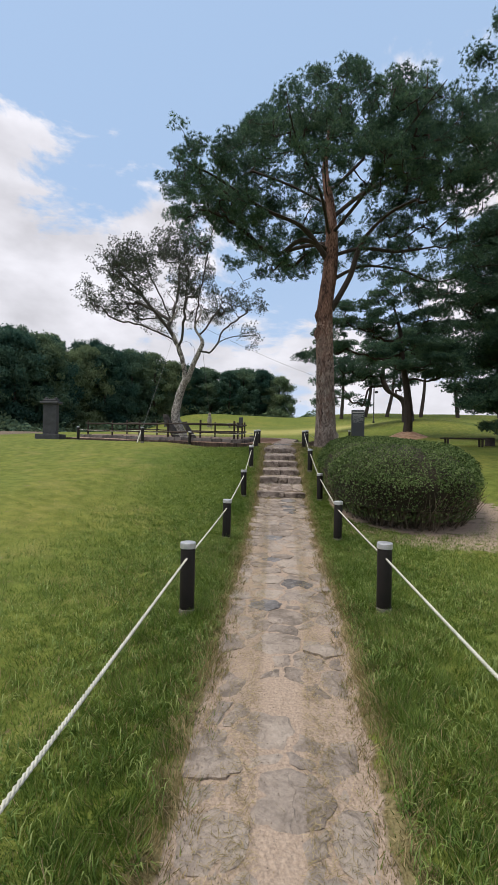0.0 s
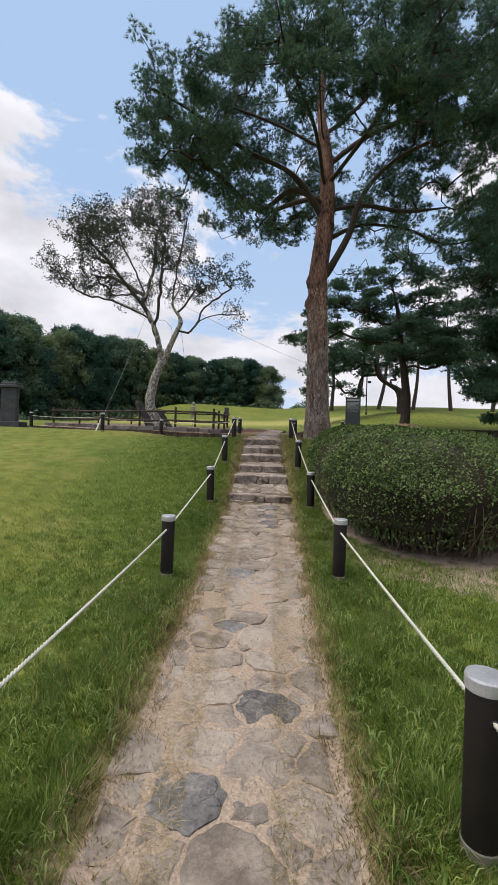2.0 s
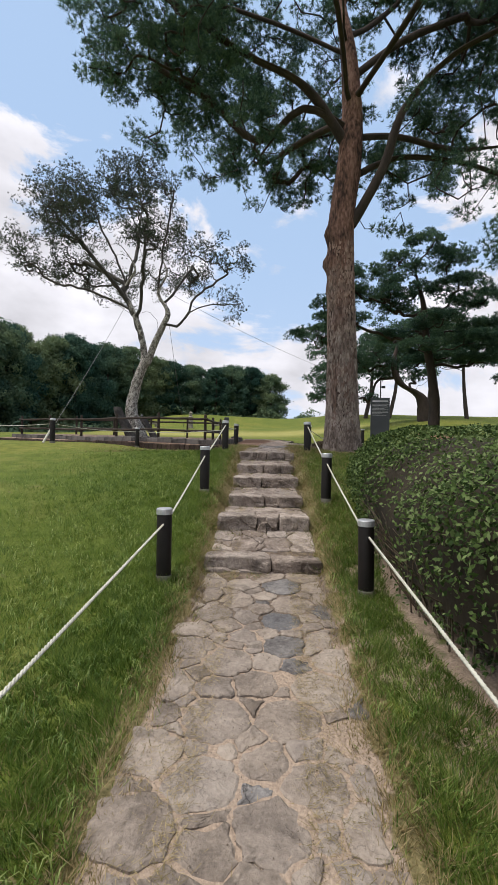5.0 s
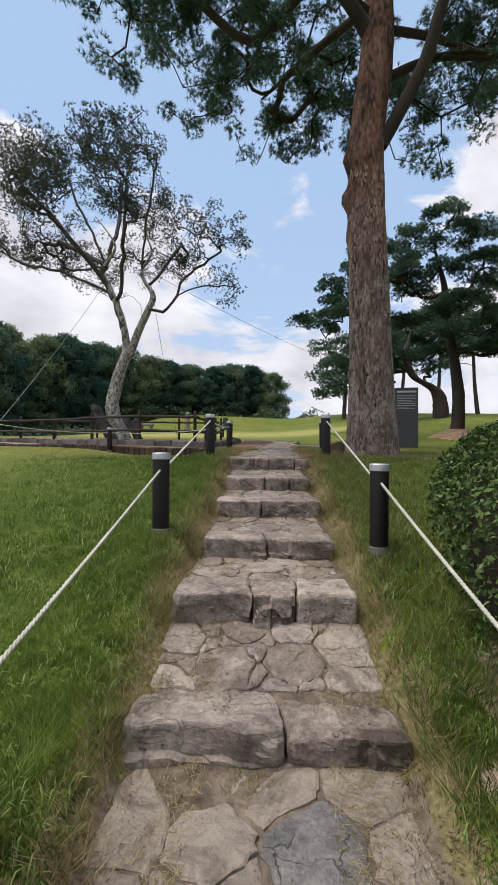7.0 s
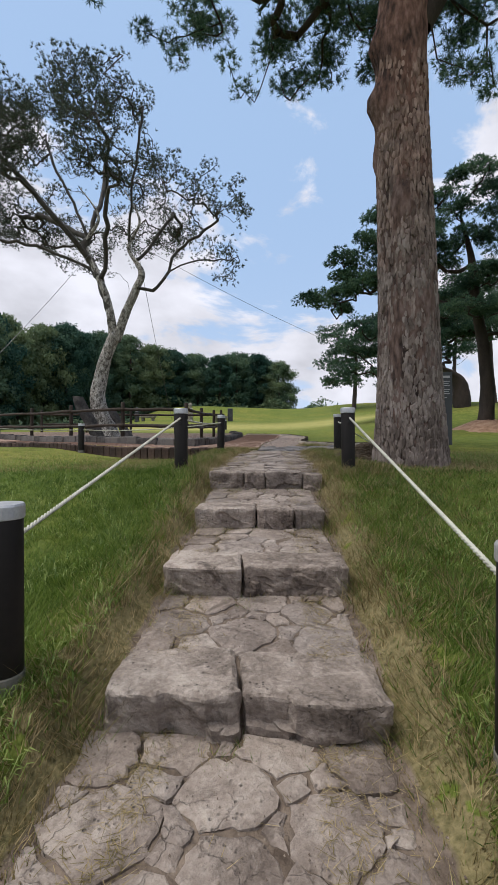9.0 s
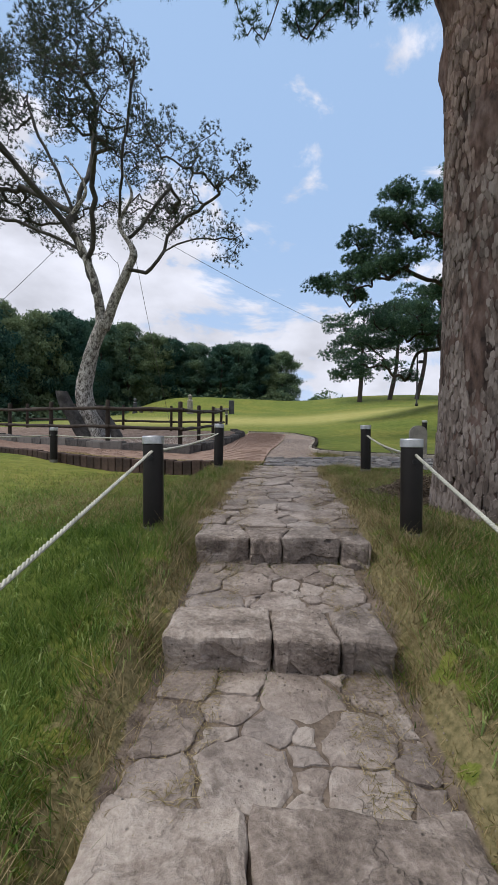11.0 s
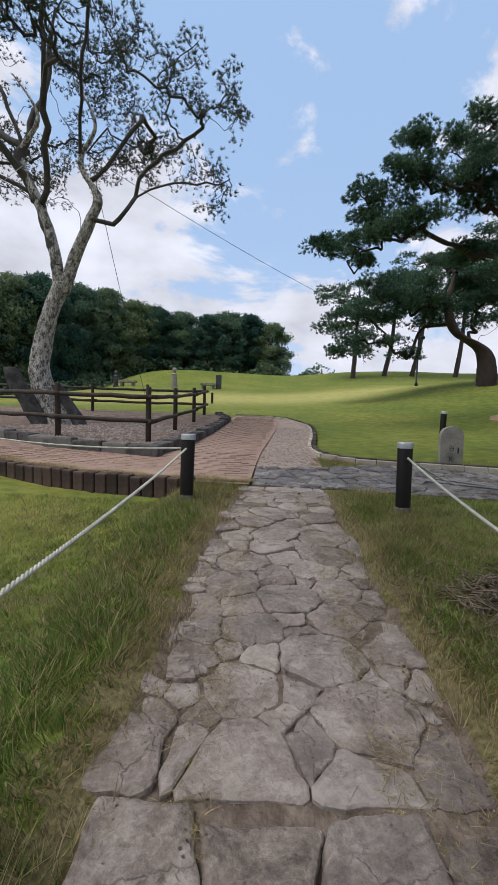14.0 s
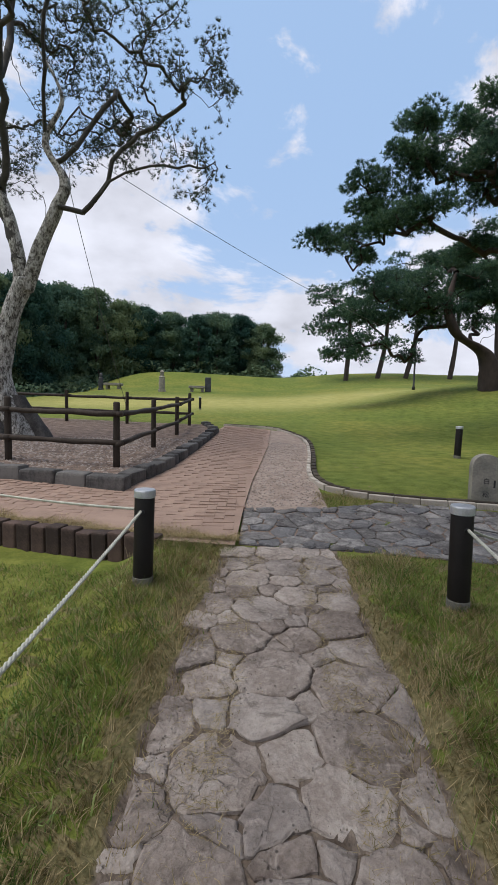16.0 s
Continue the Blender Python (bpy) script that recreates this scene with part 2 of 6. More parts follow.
M_DARKBARK = material("dark_bark", [(0.028, 0.023, 0.021), (0.072, 0.054, 0.047)], 4, 40, 0.95, 0.8, 0.03, stretch=(1, 1, 0.4))
M_WHITEBARK = material("white_bark", [(0.07, 0.062, 0.055), (0.28, 0.26, 0.235), (0.50, 0.48, 0.45)], 11, 30, 0.9, 0.8, 0.03, detail=9, stretch=(1, 1, 0.6), fine_mix=0.5, contrast=0.09)
M_GREYBRANCH = material("grey_branch", [(0.035, 0.032, 0.030), (0.10, 0.092, 0.085)], 4, 40, 0.9, 0.5, 0.01)
M_NEEDLE = material("pine_needles", [(0.018, 0.050, 0.038), (0.050, 0.110, 0.072), (0.128, 0.210, 0.112)], 0.8, 8, 0.55, 0, island=0.35, trans=0.35, fine_mix=0.3)
M_NEEDLE2 = material("white_pine_needles", [(0.018, 0.032, 0.020), (0.040, 0.058, 0.034), (0.075, 0.095, 0.052)], 0.8, 8, 0.55, 0, island=0.4, trans=0.25)
M_LEAF = material("shrub_leaves", [(0.026, 0.050, 0.013), (0.072, 0.116, 0.030), (0.150, 0.200, 0.080)], 1.3, 10, 0.7, 0, island=0.45, trans=0.2, spec=0.15)
M_WOODS = material("woods_leaves", [(0.030, 0.074, 0.060), (0.080, 0.138, 0.094), (0.150, 0.196, 0.105)], 0.35, 3, 0.9, 0, obj_rand=0.45, trans=0.35, spec=0.08)
# near-black brown that stands in for the shade inside the shrub
M_SHADEBUSH = material("shrub_inside_shade", [(0.016, 0.013, 0.008), (0.035, 0.027, 0.017)], 4, 30, 1.0, 0.5, 0.03)
M_TWIG = material("dry_twigs", [(0.09, 0.065, 0.045), (0.19, 0.15, 0.11)], 6, 40, 0.95, 0.2, 0.005, island=0.4)
M_GRASS = material("grass_blades", [(0.046, 0.092, 0.013), (0.105, 0.172, 0.024), (0.190, 0.255, 0.055)], 0.9, 14, 0.6, 0, island=0.5, trans=0.45, coords="World")
M_LONGGRASS = material("long_blades", [(0.080, 0.140, 0.024), (0.155, 0.230, 0.046), (0.250, 0.310, 0.095)], 0.9, 14, 0.5, 0, island=0.6, trans=0.4, coords="World")
M_DRYGRASS = material("dry_grass_blades", [(0.150, 0.122, 0.048), (0.270, 0.210, 0.100), (0.42, 0.335, 0.185)], 1.5, 9, 0.8, 0, island=0.5, trans=0.35, coords="World")
M_GRIT = material("grit", [(0.10, 0.075, 0.06), (0.22, 0.18, 0.145)], 12, 90, 0.95, 0, island=0.5)
M_LAWNKERB = material("pale_kerb", [(0.28, 0.24, 0.20), (0.50, 0.45, 0.39)], 6, 60, 0.9, 0.4, 0.01, obj_rand=0.2)
M_COIR = material("mossy_edge", [(0.03, 0.024, 0.018), (0.09, 0.07, 0.05)], 8, 60, 0.95, 0.6, 0.02, obj_rand=0.3)
M_STONE = material("pale_stone", [(0.13, 0.125, 0.11), (0.33, 0.30, 0.25)], 5, 60, 0.85, 0.4, 0.01)
M_DARKSTONE = material("dark_stone", [(0.03, 0.032, 0.037), (0.065, 0.068, 0.075)], 4, 60, 0.6, 0.2, 0.005)
M_SIGN = material("grey_sign", [(0.045, 0.05, 0.055), (0.065, 0.07, 0.075)], 2, 60, 0.5, 0.05, 0.002)
M_INK = material("letter_paint", [(0.4, 0.4, 0.4), (0.5, 0.5, 0.5)], 5, 60, 0.7, 0)
M_DARKINK = material("carved_paint", [(0.02, 0.02, 0.02), (0.04, 0.04, 0.04)], 5, 60, 0.7, 0)
M_IRON = material("painted_iron", [(0.01, 0.01, 0.011), (0.02, 0.02, 0.022)], 5, 60, 0.5, 0.05, 0.002)
M_WIRE = material("steel_wire", [(0.1, 0.1, 0.1), (0.2, 0.2, 0.2)], 5, 60, 0.5, 0, metal=0.5)
M_EARTH = material("bare_earth", [(0.17, 0.095, 0.06), (0.31, 0.19, 0.125), (0.40, 0.27, 0.19)], 5, 50, 0.95, 0.8, 0.03, coords="World", detail=9)


def warm_bark(m, low, high, colour):
    """Red pine bark: plated and grey-brown below, thin and orange-red above."""
    nt = m.node_tree
    n, l = nt.nodes.new, nt.links.new
    b = nt.nodes["Principled BSDF"]
    src = b.inputs["Base Color"].links[0].from_socket
    geo, sep, wob = n("ShaderNodeNewGeometry"), n("ShaderNodeSeparateXYZ"), n("ShaderNodeTexNoise")
    l(geo.outputs["Position"], sep.inputs[0])
    l(geo.outputs["Position"], wob.inputs[0])
    wob.inputs["Scale"].default_value, wob.inputs["Detail"].default_value = 3.0, 8.0
    add = n("ShaderNodeMath")
    add.operation = "MULTIPLY_ADD"
    l(wob.outputs["Fac"], add.inputs[0])
    add.inputs[1].default_value = 5.0
    l(sep.outputs[2], add.inputs[2])
    mr = n("ShaderNodeMapRange")
    mr.interpolation_type = "SMOOTHSTEP"
    mr.inputs["From Min"].default_value, mr.inputs["From Max"].default_value = low + 2.5, high + 2.5
    mr.inputs["To Max"].default_value = 0.75
    l(add.outputs[0], mr.inputs["Value"])
    x = n("ShaderNodeMix")
    x.data_type = "RGBA"
    l(mr.outputs[0], x.inputs["Factor"])
    l(src, x.inputs["A"])
    tint = n("ShaderNodeMix")
    tint.data_type, tint.blend_type = "RGBA", "MULTIPLY"
    tint.inputs["Factor"].default_value = 1.0
    l(src, tint.inputs["A"])
    tint.inputs["B"].default_value = (*colour, 1)
    l(tint.outputs["Result"], x.inputs["B"])
    l(x.outputs["Result"], b.inputs["Base Color"])


warm_bark(M_PINEBARK, 3.5, 6.5, (1.45, 1.12, 1.0))
warm_bark(M_PLATE, 3.0, 6.0, (1.45, 1.12, 1.0))


def lawn_material():
    m = bpy.data.materials.new("lawn")
    m.use_nodes = True
    nt = m.node_tree
    n, l = nt.nodes.new, nt.links.new
    b = nt.nodes["Principled BSDF"]
    b.inputs["Roughness"].default_value, b.inputs["Specular IOR Level"].default_value = 0.9, 0.1
    geo = n("ShaderNodeNewGeometry")

    def noise_(scale, detail=6.0, stretch=(1, 1, 1)):
        mp = n("ShaderNodeMapping")
        mp.inputs["Scale"].default_value = stretch
        l(geo.outputs["Position"], mp.inputs[0])
        t = n("ShaderNodeTexNoise")
        t.inputs["Scale"].default_value, t.inputs["Detail"].default_value = scale, detail
        l(mp.outputs[0], t.inputs[0])
        return t.outputs["Fac"]

    def ramp_(fac, stops):
        r = n("ShaderNodeValToRGB")
        cr = r.color_ramp
        for i, (p, c) in enumerate(stops):
            e = cr.elements[i] if i < 2 else cr.elements.new(p)
            e.position, e.color = p, (*c, 1)
        l(fac, r.inputs[0])
        return r.outputs[0]

    def mix_(f, a, c):
        x = n("ShaderNodeMix")
        x.data_type = "RGBA"
        l(f, x.inputs["Factor"])
        l(a, x.inputs["A"])
        l(c, x.inputs["B"])
        return x.outputs["Result"]

    green = ramp_(noise_(0.35, 5.0), [(0.3, (0.086, 0.115, 0.023)), (0.7, (0.195, 0.182, 0.042)), (0.5, (0.130, 0.148, 0.031))])
    speck = ramp_(noise_(38, 5.0, (1, 1, 1)), [(0.3, (0.045, 0.085, 0.012)), (0.7, (0.17, 0.21, 0.05))])
    x0 = n("ShaderNodeMix")
    x0.data_type = "RGBA"
    x0.inputs["Factor"].default_value = 0.38
    l(green, x0.inputs["A"])
    l(speck, x0.inputs["B"])
    col = x0.outputs["Result"]
    mott = n("ShaderNodeMix")
    mott.data_type, mott.blend_type = "RGBA", "MULTIPLY"
    mott.inputs["Factor"].default_value = 1.0
    l(col, mott.inputs["A"])
    l(ramp_(noise_(4.5, 9.0), [(0.35, (0.72, 0.76, 0.66)), (0.65, (1.22, 1.16, 1.2))]), mott.inputs["B"])
    col = mott.outputs["Result"]
    # yellowed patches
    patch = ramp_(noise_(1.5, 6.0, (1.0, 1.0, 1)), [(0.50, (0, 0, 0)), (0.72, (0.5, 0.5, 0.5))])
    dry = ramp_(noise_(40, 6.0), [(0.3, (0.095, 0.085, 0.038)), (0.7, (0.225, 0.185, 0.095))])
    straw = ramp_(noise_(30, 4.0), [(0.3, (0.17, 0.155, 0.045)), (0.7, (0.30, 0.265, 0.095))])
    at4 = n("ShaderNodeAttribute")
    at4.attribute_name = "patchy"
    pm = n("ShaderNodeMath")
    pm.operation = "MULTIPLY"
    l(patch, pm.inputs[0])
    l(at4.outputs["Fac"], pm.inputs[1])
    col = mix_(pm.outputs[0], col, straw)
    at = n("ShaderNodeAttribute")
    at.attribute_name = "wear"
    sum_ = n("ShaderNodeMath")
    sum_.operation = "MULTIPLY_ADD"
    l(noise_(7, 5.0), sum_.inputs[0])
    sum_.inputs[1].default_value = 1.4
    l(at.outputs["Fac"], sum_.inputs[2])
    worn = ramp_(sum_.outputs[0], [(0.95, (0, 0, 0)), (1.35, (1, 1, 1))])
    col = mix_(worn, col, dry)
    at2 = n("ShaderNodeAttribute")
    at2.attribute_name = "earth"
    earth = ramp_(noise_(14, 9.0), [(0.3, (0.080, 0.060, 0.047)), (0.7, (0.215, 0.170, 0.136))])
    sum2 = n("ShaderNodeMath")
    sum2.operation = "MULTIPLY_ADD"
    l(noise_(5, 6.0), sum2.inputs[0])
    sum2.inputs[1].default_value = 1.0
    l(at2.outputs["Fac"], sum2.inputs[2])
    col = mix_(ramp_(sum2.outputs[0], [(0.85, (0, 0, 0)), (1.15, (1, 1, 1))]), col, earth)
    # deep green turf beside the steps, with the shade on it painted in
    at6 = n("ShaderNodeAttribute")
    at6.attribute_name = "lush_shade"
    col = mix_(at6.outputs["Fac"], col, ramp_(noise_(24, 6.0), [(0.3, (0.030, 0.060, 0.010)), (0.7, (0.088, 0.128, 0.024))]))
    at5 = n("ShaderNodeAttribute")
    at5.attribute_name = "sand"
    sand = ramp_(noise_(70, 10.0), [(0.3, (0.25, 0.190, 0.147)), (0.7, (0.385, 0.303, 0.237)), (0.5, (0.315, 0.244, 0.190))])
    sum5 = n("ShaderNodeMath")
    sum5.operation = "MULTIPLY_ADD"
    l(noise_(5, 6.0), sum5.inputs[0])
    sum5.inputs[1].default_value = 1.0
    l(at5.outputs["Fac"], sum5.inputs[2])
    col = mix_(ramp_(sum5.outputs[0], [(0.85, (0, 0, 0)), (1.1, (1, 1, 1))]), col, sand)
    at3 = n("ShaderNodeAttribute")
    at3.attribute_name = "pale"
    col = mix_(ramp_(at3.outputs["Fac"], [(0.1, (0, 0, 0)), (0.9, (0.8, 0.8, 0.8))]), col, ramp_(noise_(2.0, 6.0), [(0.3, (0.26, 0.24, 0.075)), (0.7, (0.36, 0.33, 0.12))]))
    l(col, b.inputs["Base Color"])
    bp = n("ShaderNodeBump")
    bp.inputs["Strength"].default_value, bp.inputs["Distance"].default_value = 0.7, 0.03
    l(noise_(45, 6.0), bp.inputs["Height"])
    l(bp.outputs[0], b.inputs["Normal"])
    return m


M_LAWN = lawn_material()


# ---- mesh helpers ----
def mesh_from(name, verts, faces, mat, smooth=False):
    me = bpy.data.meshes.new(name)
    verts = np.asarray(verts, dtype=np.float32)
    if isinstance(faces, np.ndarray):
        k, c = faces.shape
        me.vertices.add(len(verts))
        me.vertices.foreach_set("co", verts.ravel())
        me.loops.add(k * c)
        me.loops.foreach_set("vertex_index", faces.astype(np.int32).ravel())
        me.polygons.add(k)
        me.polygons.foreach_set("loop_start", np.arange(0, k * c, c, dtype=np.int32))
        me.polygons.foreach_set("loop_total", np.full(k, c, dtype=np.int32))
        me.update(calc_edges=True)
    else:
        me.from_pydata([tuple(v) for v in verts.tolist()], [], faces)
        me.update()
    if smooth:
        me.polygons.foreach_set("use_smooth", np.ones(len(me.polygons), dtype=bool))
    if mat:
        me.materials.append(mat)
    return me


def piece(name, me, parent=None, label="", at=(0, 0, 0), **tags):
    ob = new(name, me)
    ob.location = at
    if parent:
        ob.parent = parent
    return tagged(ob, label, **tags)


def part(name, bm, mat, parent, label="", smooth=False):
    me = bpy.data.meshes.new(name)
    bm.to_mesh(me)
    bm.free()
    me.materials.append(mat)
    if smooth:
        me.polygons.foreach_set("use_smooth", np.ones(len(me.polygons), dtype=bool))
    ob = new(name, me)
    ob.parent = parent
    return tagged(ob, label)


def lathe(rings, sides=20):
    """A solid of turned rings (radius, height) round z."""
    v, f = [], []
    for r, z in rings:
        for i in range(sides):
            a = 2 * math.pi * i / sides
            v.append((r * math.cos(a), r * math.sin(a), z))
    for j in range(len(rings) - 1):
        for i in range(sides):
            k = (i + 1) % sides
            f.append((j * sides + i, j * sides + k, (j + 1) * sides + k, (j + 1) * sides + i))
    f.append(tuple(range(sides - 1, -1, -1)))
    f.append(tuple((len(rings) - 1) * sides + i for i in range(sides)))
    return v, f


def tube(points, radii, sides=8, cap=True):
    """A tube along points; returns vertices and faces."""
    pts = [Vector(p) for p in points]
    v, f = [], []
    up = Vector((0.13, 0.31, 0.94))
    for i, p in enumerate(pts):
        t = (pts[min(i + 1, len(pts) - 1)] - pts[max(i - 1, 0)]).normalized()
        a = t.cross(up)
        if a.length < 0.1:
            a = t.cross(Vector((1, 0, 0)))
        a.normalize()
        b = t.cross(a)
        for k in range(sides):
            w = 2 * math.pi * k / sides
            v.append(tuple(p + (a * math.cos(w) + b * math.sin(w)) * radii[i]))
    for i in range(len(pts) - 1):
        for k in range(sides):
            q = (k + 1) % sides
            f.append((i * sides + k, i * sides + q, (i + 1) * sides + q, (i + 1) * sides + k))
    if cap:
        f.append(tuple(range(sides - 1, -1, -1)))
        f.append(tuple((len(pts) - 1) * sides + k for k in range(sides)))
    return v, f


def join(parts):
    v, f = [], []
    for pv, pf in parts:
        o = len(v)
        v.extend(pv)
        f.extend(tuple(i + o for i in q) for q in pf)
    return v, f


def box(cx, cy, cz, sx, sy, sz, bevel=0.0, jit=0.0, rnd=None):
    """A bevelled block, with corners uneven by jit."""
    bm = bmesh.new()
    bmesh.ops.create_cube(bm, size=1)
    for v in bm.verts:
        v.co = Vector((v.co.x * sx, v.co.y * sy, v.co.z * sz))
        if jit:
            v.co += Vector([rnd.uniform(-jit, jit) for _ in range(3)])
    if bevel:
        bmesh.ops.bevel(bm, geom=bm.edges[:], offset=bevel, segments=2, profile=0.6, affect="EDGES")
    bmesh.ops.translate(bm, verts=bm.verts, vec=(cx, cy, cz))
    return bm


def smoothstep(x, a, b):
    t = np.clip((x - a) / (b - a), 0, 1)
    return t * t * (3 - 2 * t)


# ---- the lie of the land ----
PROFILE_Y = [-60, -3, 4, 7, 9, 10.2, 10.85, 12.3, 13.3, 14.3, 15.15, 18.3, 19.6, 21.5, 28, 40, 58, 67, 80, 1500]
PROFILE_Z = [-1.2, -0.18, -0.05, 0.0, 0.15, 0.31, 0.43, 0.88, 1.06, 1.255, 1.47, 1.61, 1.625, 1.78, 1.98, 2.75, 4.45, 6.2, 5.2, 2.0]
SIDE_Y = [-60, 2, 10, 17, 21.5, 28, 40, 58, 67, 80, 1500]
SIDE_Z = [-1.2, 0.0, 0.72, 1.6, 1.8, 1.98, 2.75, 4.45, 6.2, 5.2, 2.0]


RISE = 0.9


def land(x, y, deck=False):
    """Height of the ground; deck: of the brick paving that stands above the lawn on the left."""
    x, y = np.asarray(x, float), np.asarray(y, float)
    near = np.interp(y, PROFILE_Y, PROFILE_Z)
    side = np.interp(y, SIDE_Y, SIDE_Z)
    left = smoothstep(-x, 1.2, 5.0)
    right = smoothstep(x, 5.0, 9.0)
    w = np.maximum(left, right)
    z = near * (1 - w) + side * w
    z = z + 1.0 * smoothstep(x, 1, 16) * smoothstep(y, 19, 44)
    z = z - 2.6 * smoothstep(-x, 11, 22) * smoothstep(y, 36, 60)
    z = z + 0.5 * np.exp(-(((x + 7) / 8) ** 2 + ((y - 67) / 5) ** 2))
    z = z - 0.10 * smoothstep(-x, -0.4, 0.9) * smoothstep(y, 19.2, 20.6) * (1 - smoothstep(y, 25, 30))
    edge = np.interp(x, [-13.0, -9.0, -5.9, -3.6, -1.84, -0.23], [27.5, 24.7, 21.9, 20.55, 19.86, 19.42])
    if not deck:
        z = z - 0.18 * smoothstep(-x, 0.24, 0.6) * (1 - 0.75 * smoothstep(-x, 2.0, 4.5)) * (1 - smoothstep(y, edge + 0.45, edge + 1.1)) * smoothstep(y, edge - 5.5, edge - 0.8)
    z = z + 0.25 * np.exp(-(((x - 9.1) / 1.3) ** 2 + ((y - 28.2) / 1.3) ** 2))
    z = z + RISE * np.exp(-(((x - 13.0) / 6.0) ** 2 + ((y - 37.5) / 6.5) ** 2))
    z = z + 0.03 * np.sin(x * 0.7 + 1) * np.sin(y * 0.5)
    return z


def path_left(y):
    return np.interp(y, [-4, 1.7, 4.1, 10.8, 15.2, 17.5, 19, 19.4], [-0.3, -0.2, -0.16, -0.02, 0.1, 0.2, 0.36, 0.42])


def path_right(y):
    return np.interp(y, [-4, 1.7, 4.1, 10.8, 15.2, 17.5, 18.8, 19.4], [0.55, 0.6, 0.78, 1.08, 1.17, 1.2, 1.22, 1.3])


STEPS = [(10.84, 0.405, -0.07, 1.13), (11.61, 0.712, -0.01, 1.08), (12.49, 0.87, 0.06, 1.09), (13.35, 1.075, 0.07, 1.11), (14.32, 1.25, 0.09, 1.10), (15.16, 1.476, 0.09, 1.18)]


def path_height(y):
    ys = [-6, 4, 7, 9, 10.91]
    zs = [-0.22, -0.055, -0.005, 0.145, 0.285]
    for i, (sy, sz, _, _) in enumerate(STEPS):
        ys += [sy + 0.17]
        zs += [sz]
        if i < 5:
            ys += [STEPS[i + 1][0] + 0.05]
            zs += [STEPS[i + 1][1] - 0.145]
    ys += [18.3, 19.5, 22]
    zs += [1.61, 1.625, 1.78]
    return np.interp(y, ys, zs)


def ground_z(x, y):
    """Ground with the path's bed sunk into it."""
    z = land(x, y)
    l_, r_ = path_left(y), path_right(y)
    d = np.maximum(l_ - x, x - r_)
    inside = (1 - smoothstep(d, -0.02, 0.16)) * (y < 19.4) * (y > -6)
    return z * (1 - inside) + (path_height(y) - 0.02) * inside


def deck_z(x, y):
    return float(land(x, y, True))


def build_ground():
    def axis(segments):
        out = []
        for a, b, step in segments:
            out += list(np.arange(a, b, step))
        return np.array(out + [segments[-1][1]])
    xs = axis([(-1500, -100, 200), (-100, -30, 7), (-30, -8, 1.0), (-8, -2, 0.25), (-2, 3.2, 0.07), (3.2, 8, 0.25), (8, 30, 1.0), (30, 100, 7), (100, 1500, 200)])
    ys = axis([(-1500, -60, 240), (-60, -8, 4), (-8, -1, 0.4), (-1, 20, 0.09), (20, 34, 0.35), (34, 90, 1.2), (90, 200, 10), (200, 1600, 140)])
    X, Y = np.meshgrid(xs, ys)
    Z = ground_z(X, Y)
    rng = np.random.default_rng(3)
    close = (np.abs(X) < 3.2) & (Y > -2) & (Y < 21)
    Z = Z + np.where(close, rng.normal(0, 0.004, X.shape), 0)
    V = np.stack([X, Y, Z], -1).reshape(-1, 3)
    a, b = X.shape
    idx = np.arange(a * b).reshape(a, b)
    F = np.stack([idx[:-1, :-1], idx[:-1, 1:], idx[1:, 1:], idx[1:, :-1]], -1).reshape(-1, 4)
    me = mesh_from("ground", V, F, M_LAWN, smooth=True)
    d = np.maximum(path_left(Y) - X, X - path_right(Y))
    wear = np.clip(0.55 * (1 - smoothstep(d, 0.0, 0.36)), 0, 1) * (Y < 19.2)
    wear = np.maximum(wear, 0.16 * smoothstep(Y, 15.2, 16.5) * (1 - smoothstep(Y, 18.5, 19.5)) * (1 - smoothstep(np.abs(X - 0.6), 1.2, 2.6)))
    wear = np.maximum(wear, 0.12 * (X > 1.1) * (Y > 12) * (Y < 19) * (X < 5))
    pale = np.exp(-((Y - 43 - 0.2 * X) / 5.5) ** 2) * smoothstep(X, -16, -8) * (1 - smoothstep(X, 8, 16))
    on_steps = (Y > 10.7) & (Y < 15.6)
    earth = 0.8 * (1 - smoothstep(d, -0.04, np.where(on_steps, 0.03, 0.12))) * (Y < 19.4)
    bx, by = (X - 3.2) / 2.05, (Y - 9.7) / 2.8
    earth = np.maximum(earth, 0.6 * (1 - smoothstep(np.sqrt(bx**2 + by**2), 0.85, 1.15)))
    earth = np.maximum(earth, 0.8 * (1 - smoothstep(np.hypot(X - 9.1, Y - 28.1), 0.7, 1.3)))
    earth = np.maximum(earth, 0.5 * (1 - smoothstep(np.hypot(X - 2.3, Y - 16.0), 0.5, 1.1)))
    earth = np.maximum(earth, 0.9 * smoothstep(-X, 16, 20) * smoothstep(Y, 20, 26))
    # denser grass and its shade darken the lawn colour on both sides of steps
    lush_shade = 0.65 * smoothstep(d, 0.15, 0.5) * smoothstep(Y, 8.0, 11.0) * (1 - smoothstep(Y, 15.5, 18.0)) * (1 - smoothstep(np.abs(X - 0.5), 2.0, 4.5))
    sand = 0.85 * (1 - smoothstep(d, -0.02, 0.10)) * (1 - smoothstep(Y, 8.6, 10.8))
    sand = np.maximum(sand, 0.52 * (1 - smoothstep(np.sqrt(((X - 3.2) / 2.2) ** 2 + ((Y - 9.5) / 2.95) ** 2), 0.85, 1.12)))
    patchy = np.maximum(0.15, smoothstep(-X, -0.2, 1.5) * (1 - smoothstep(Y, 13, 19)))
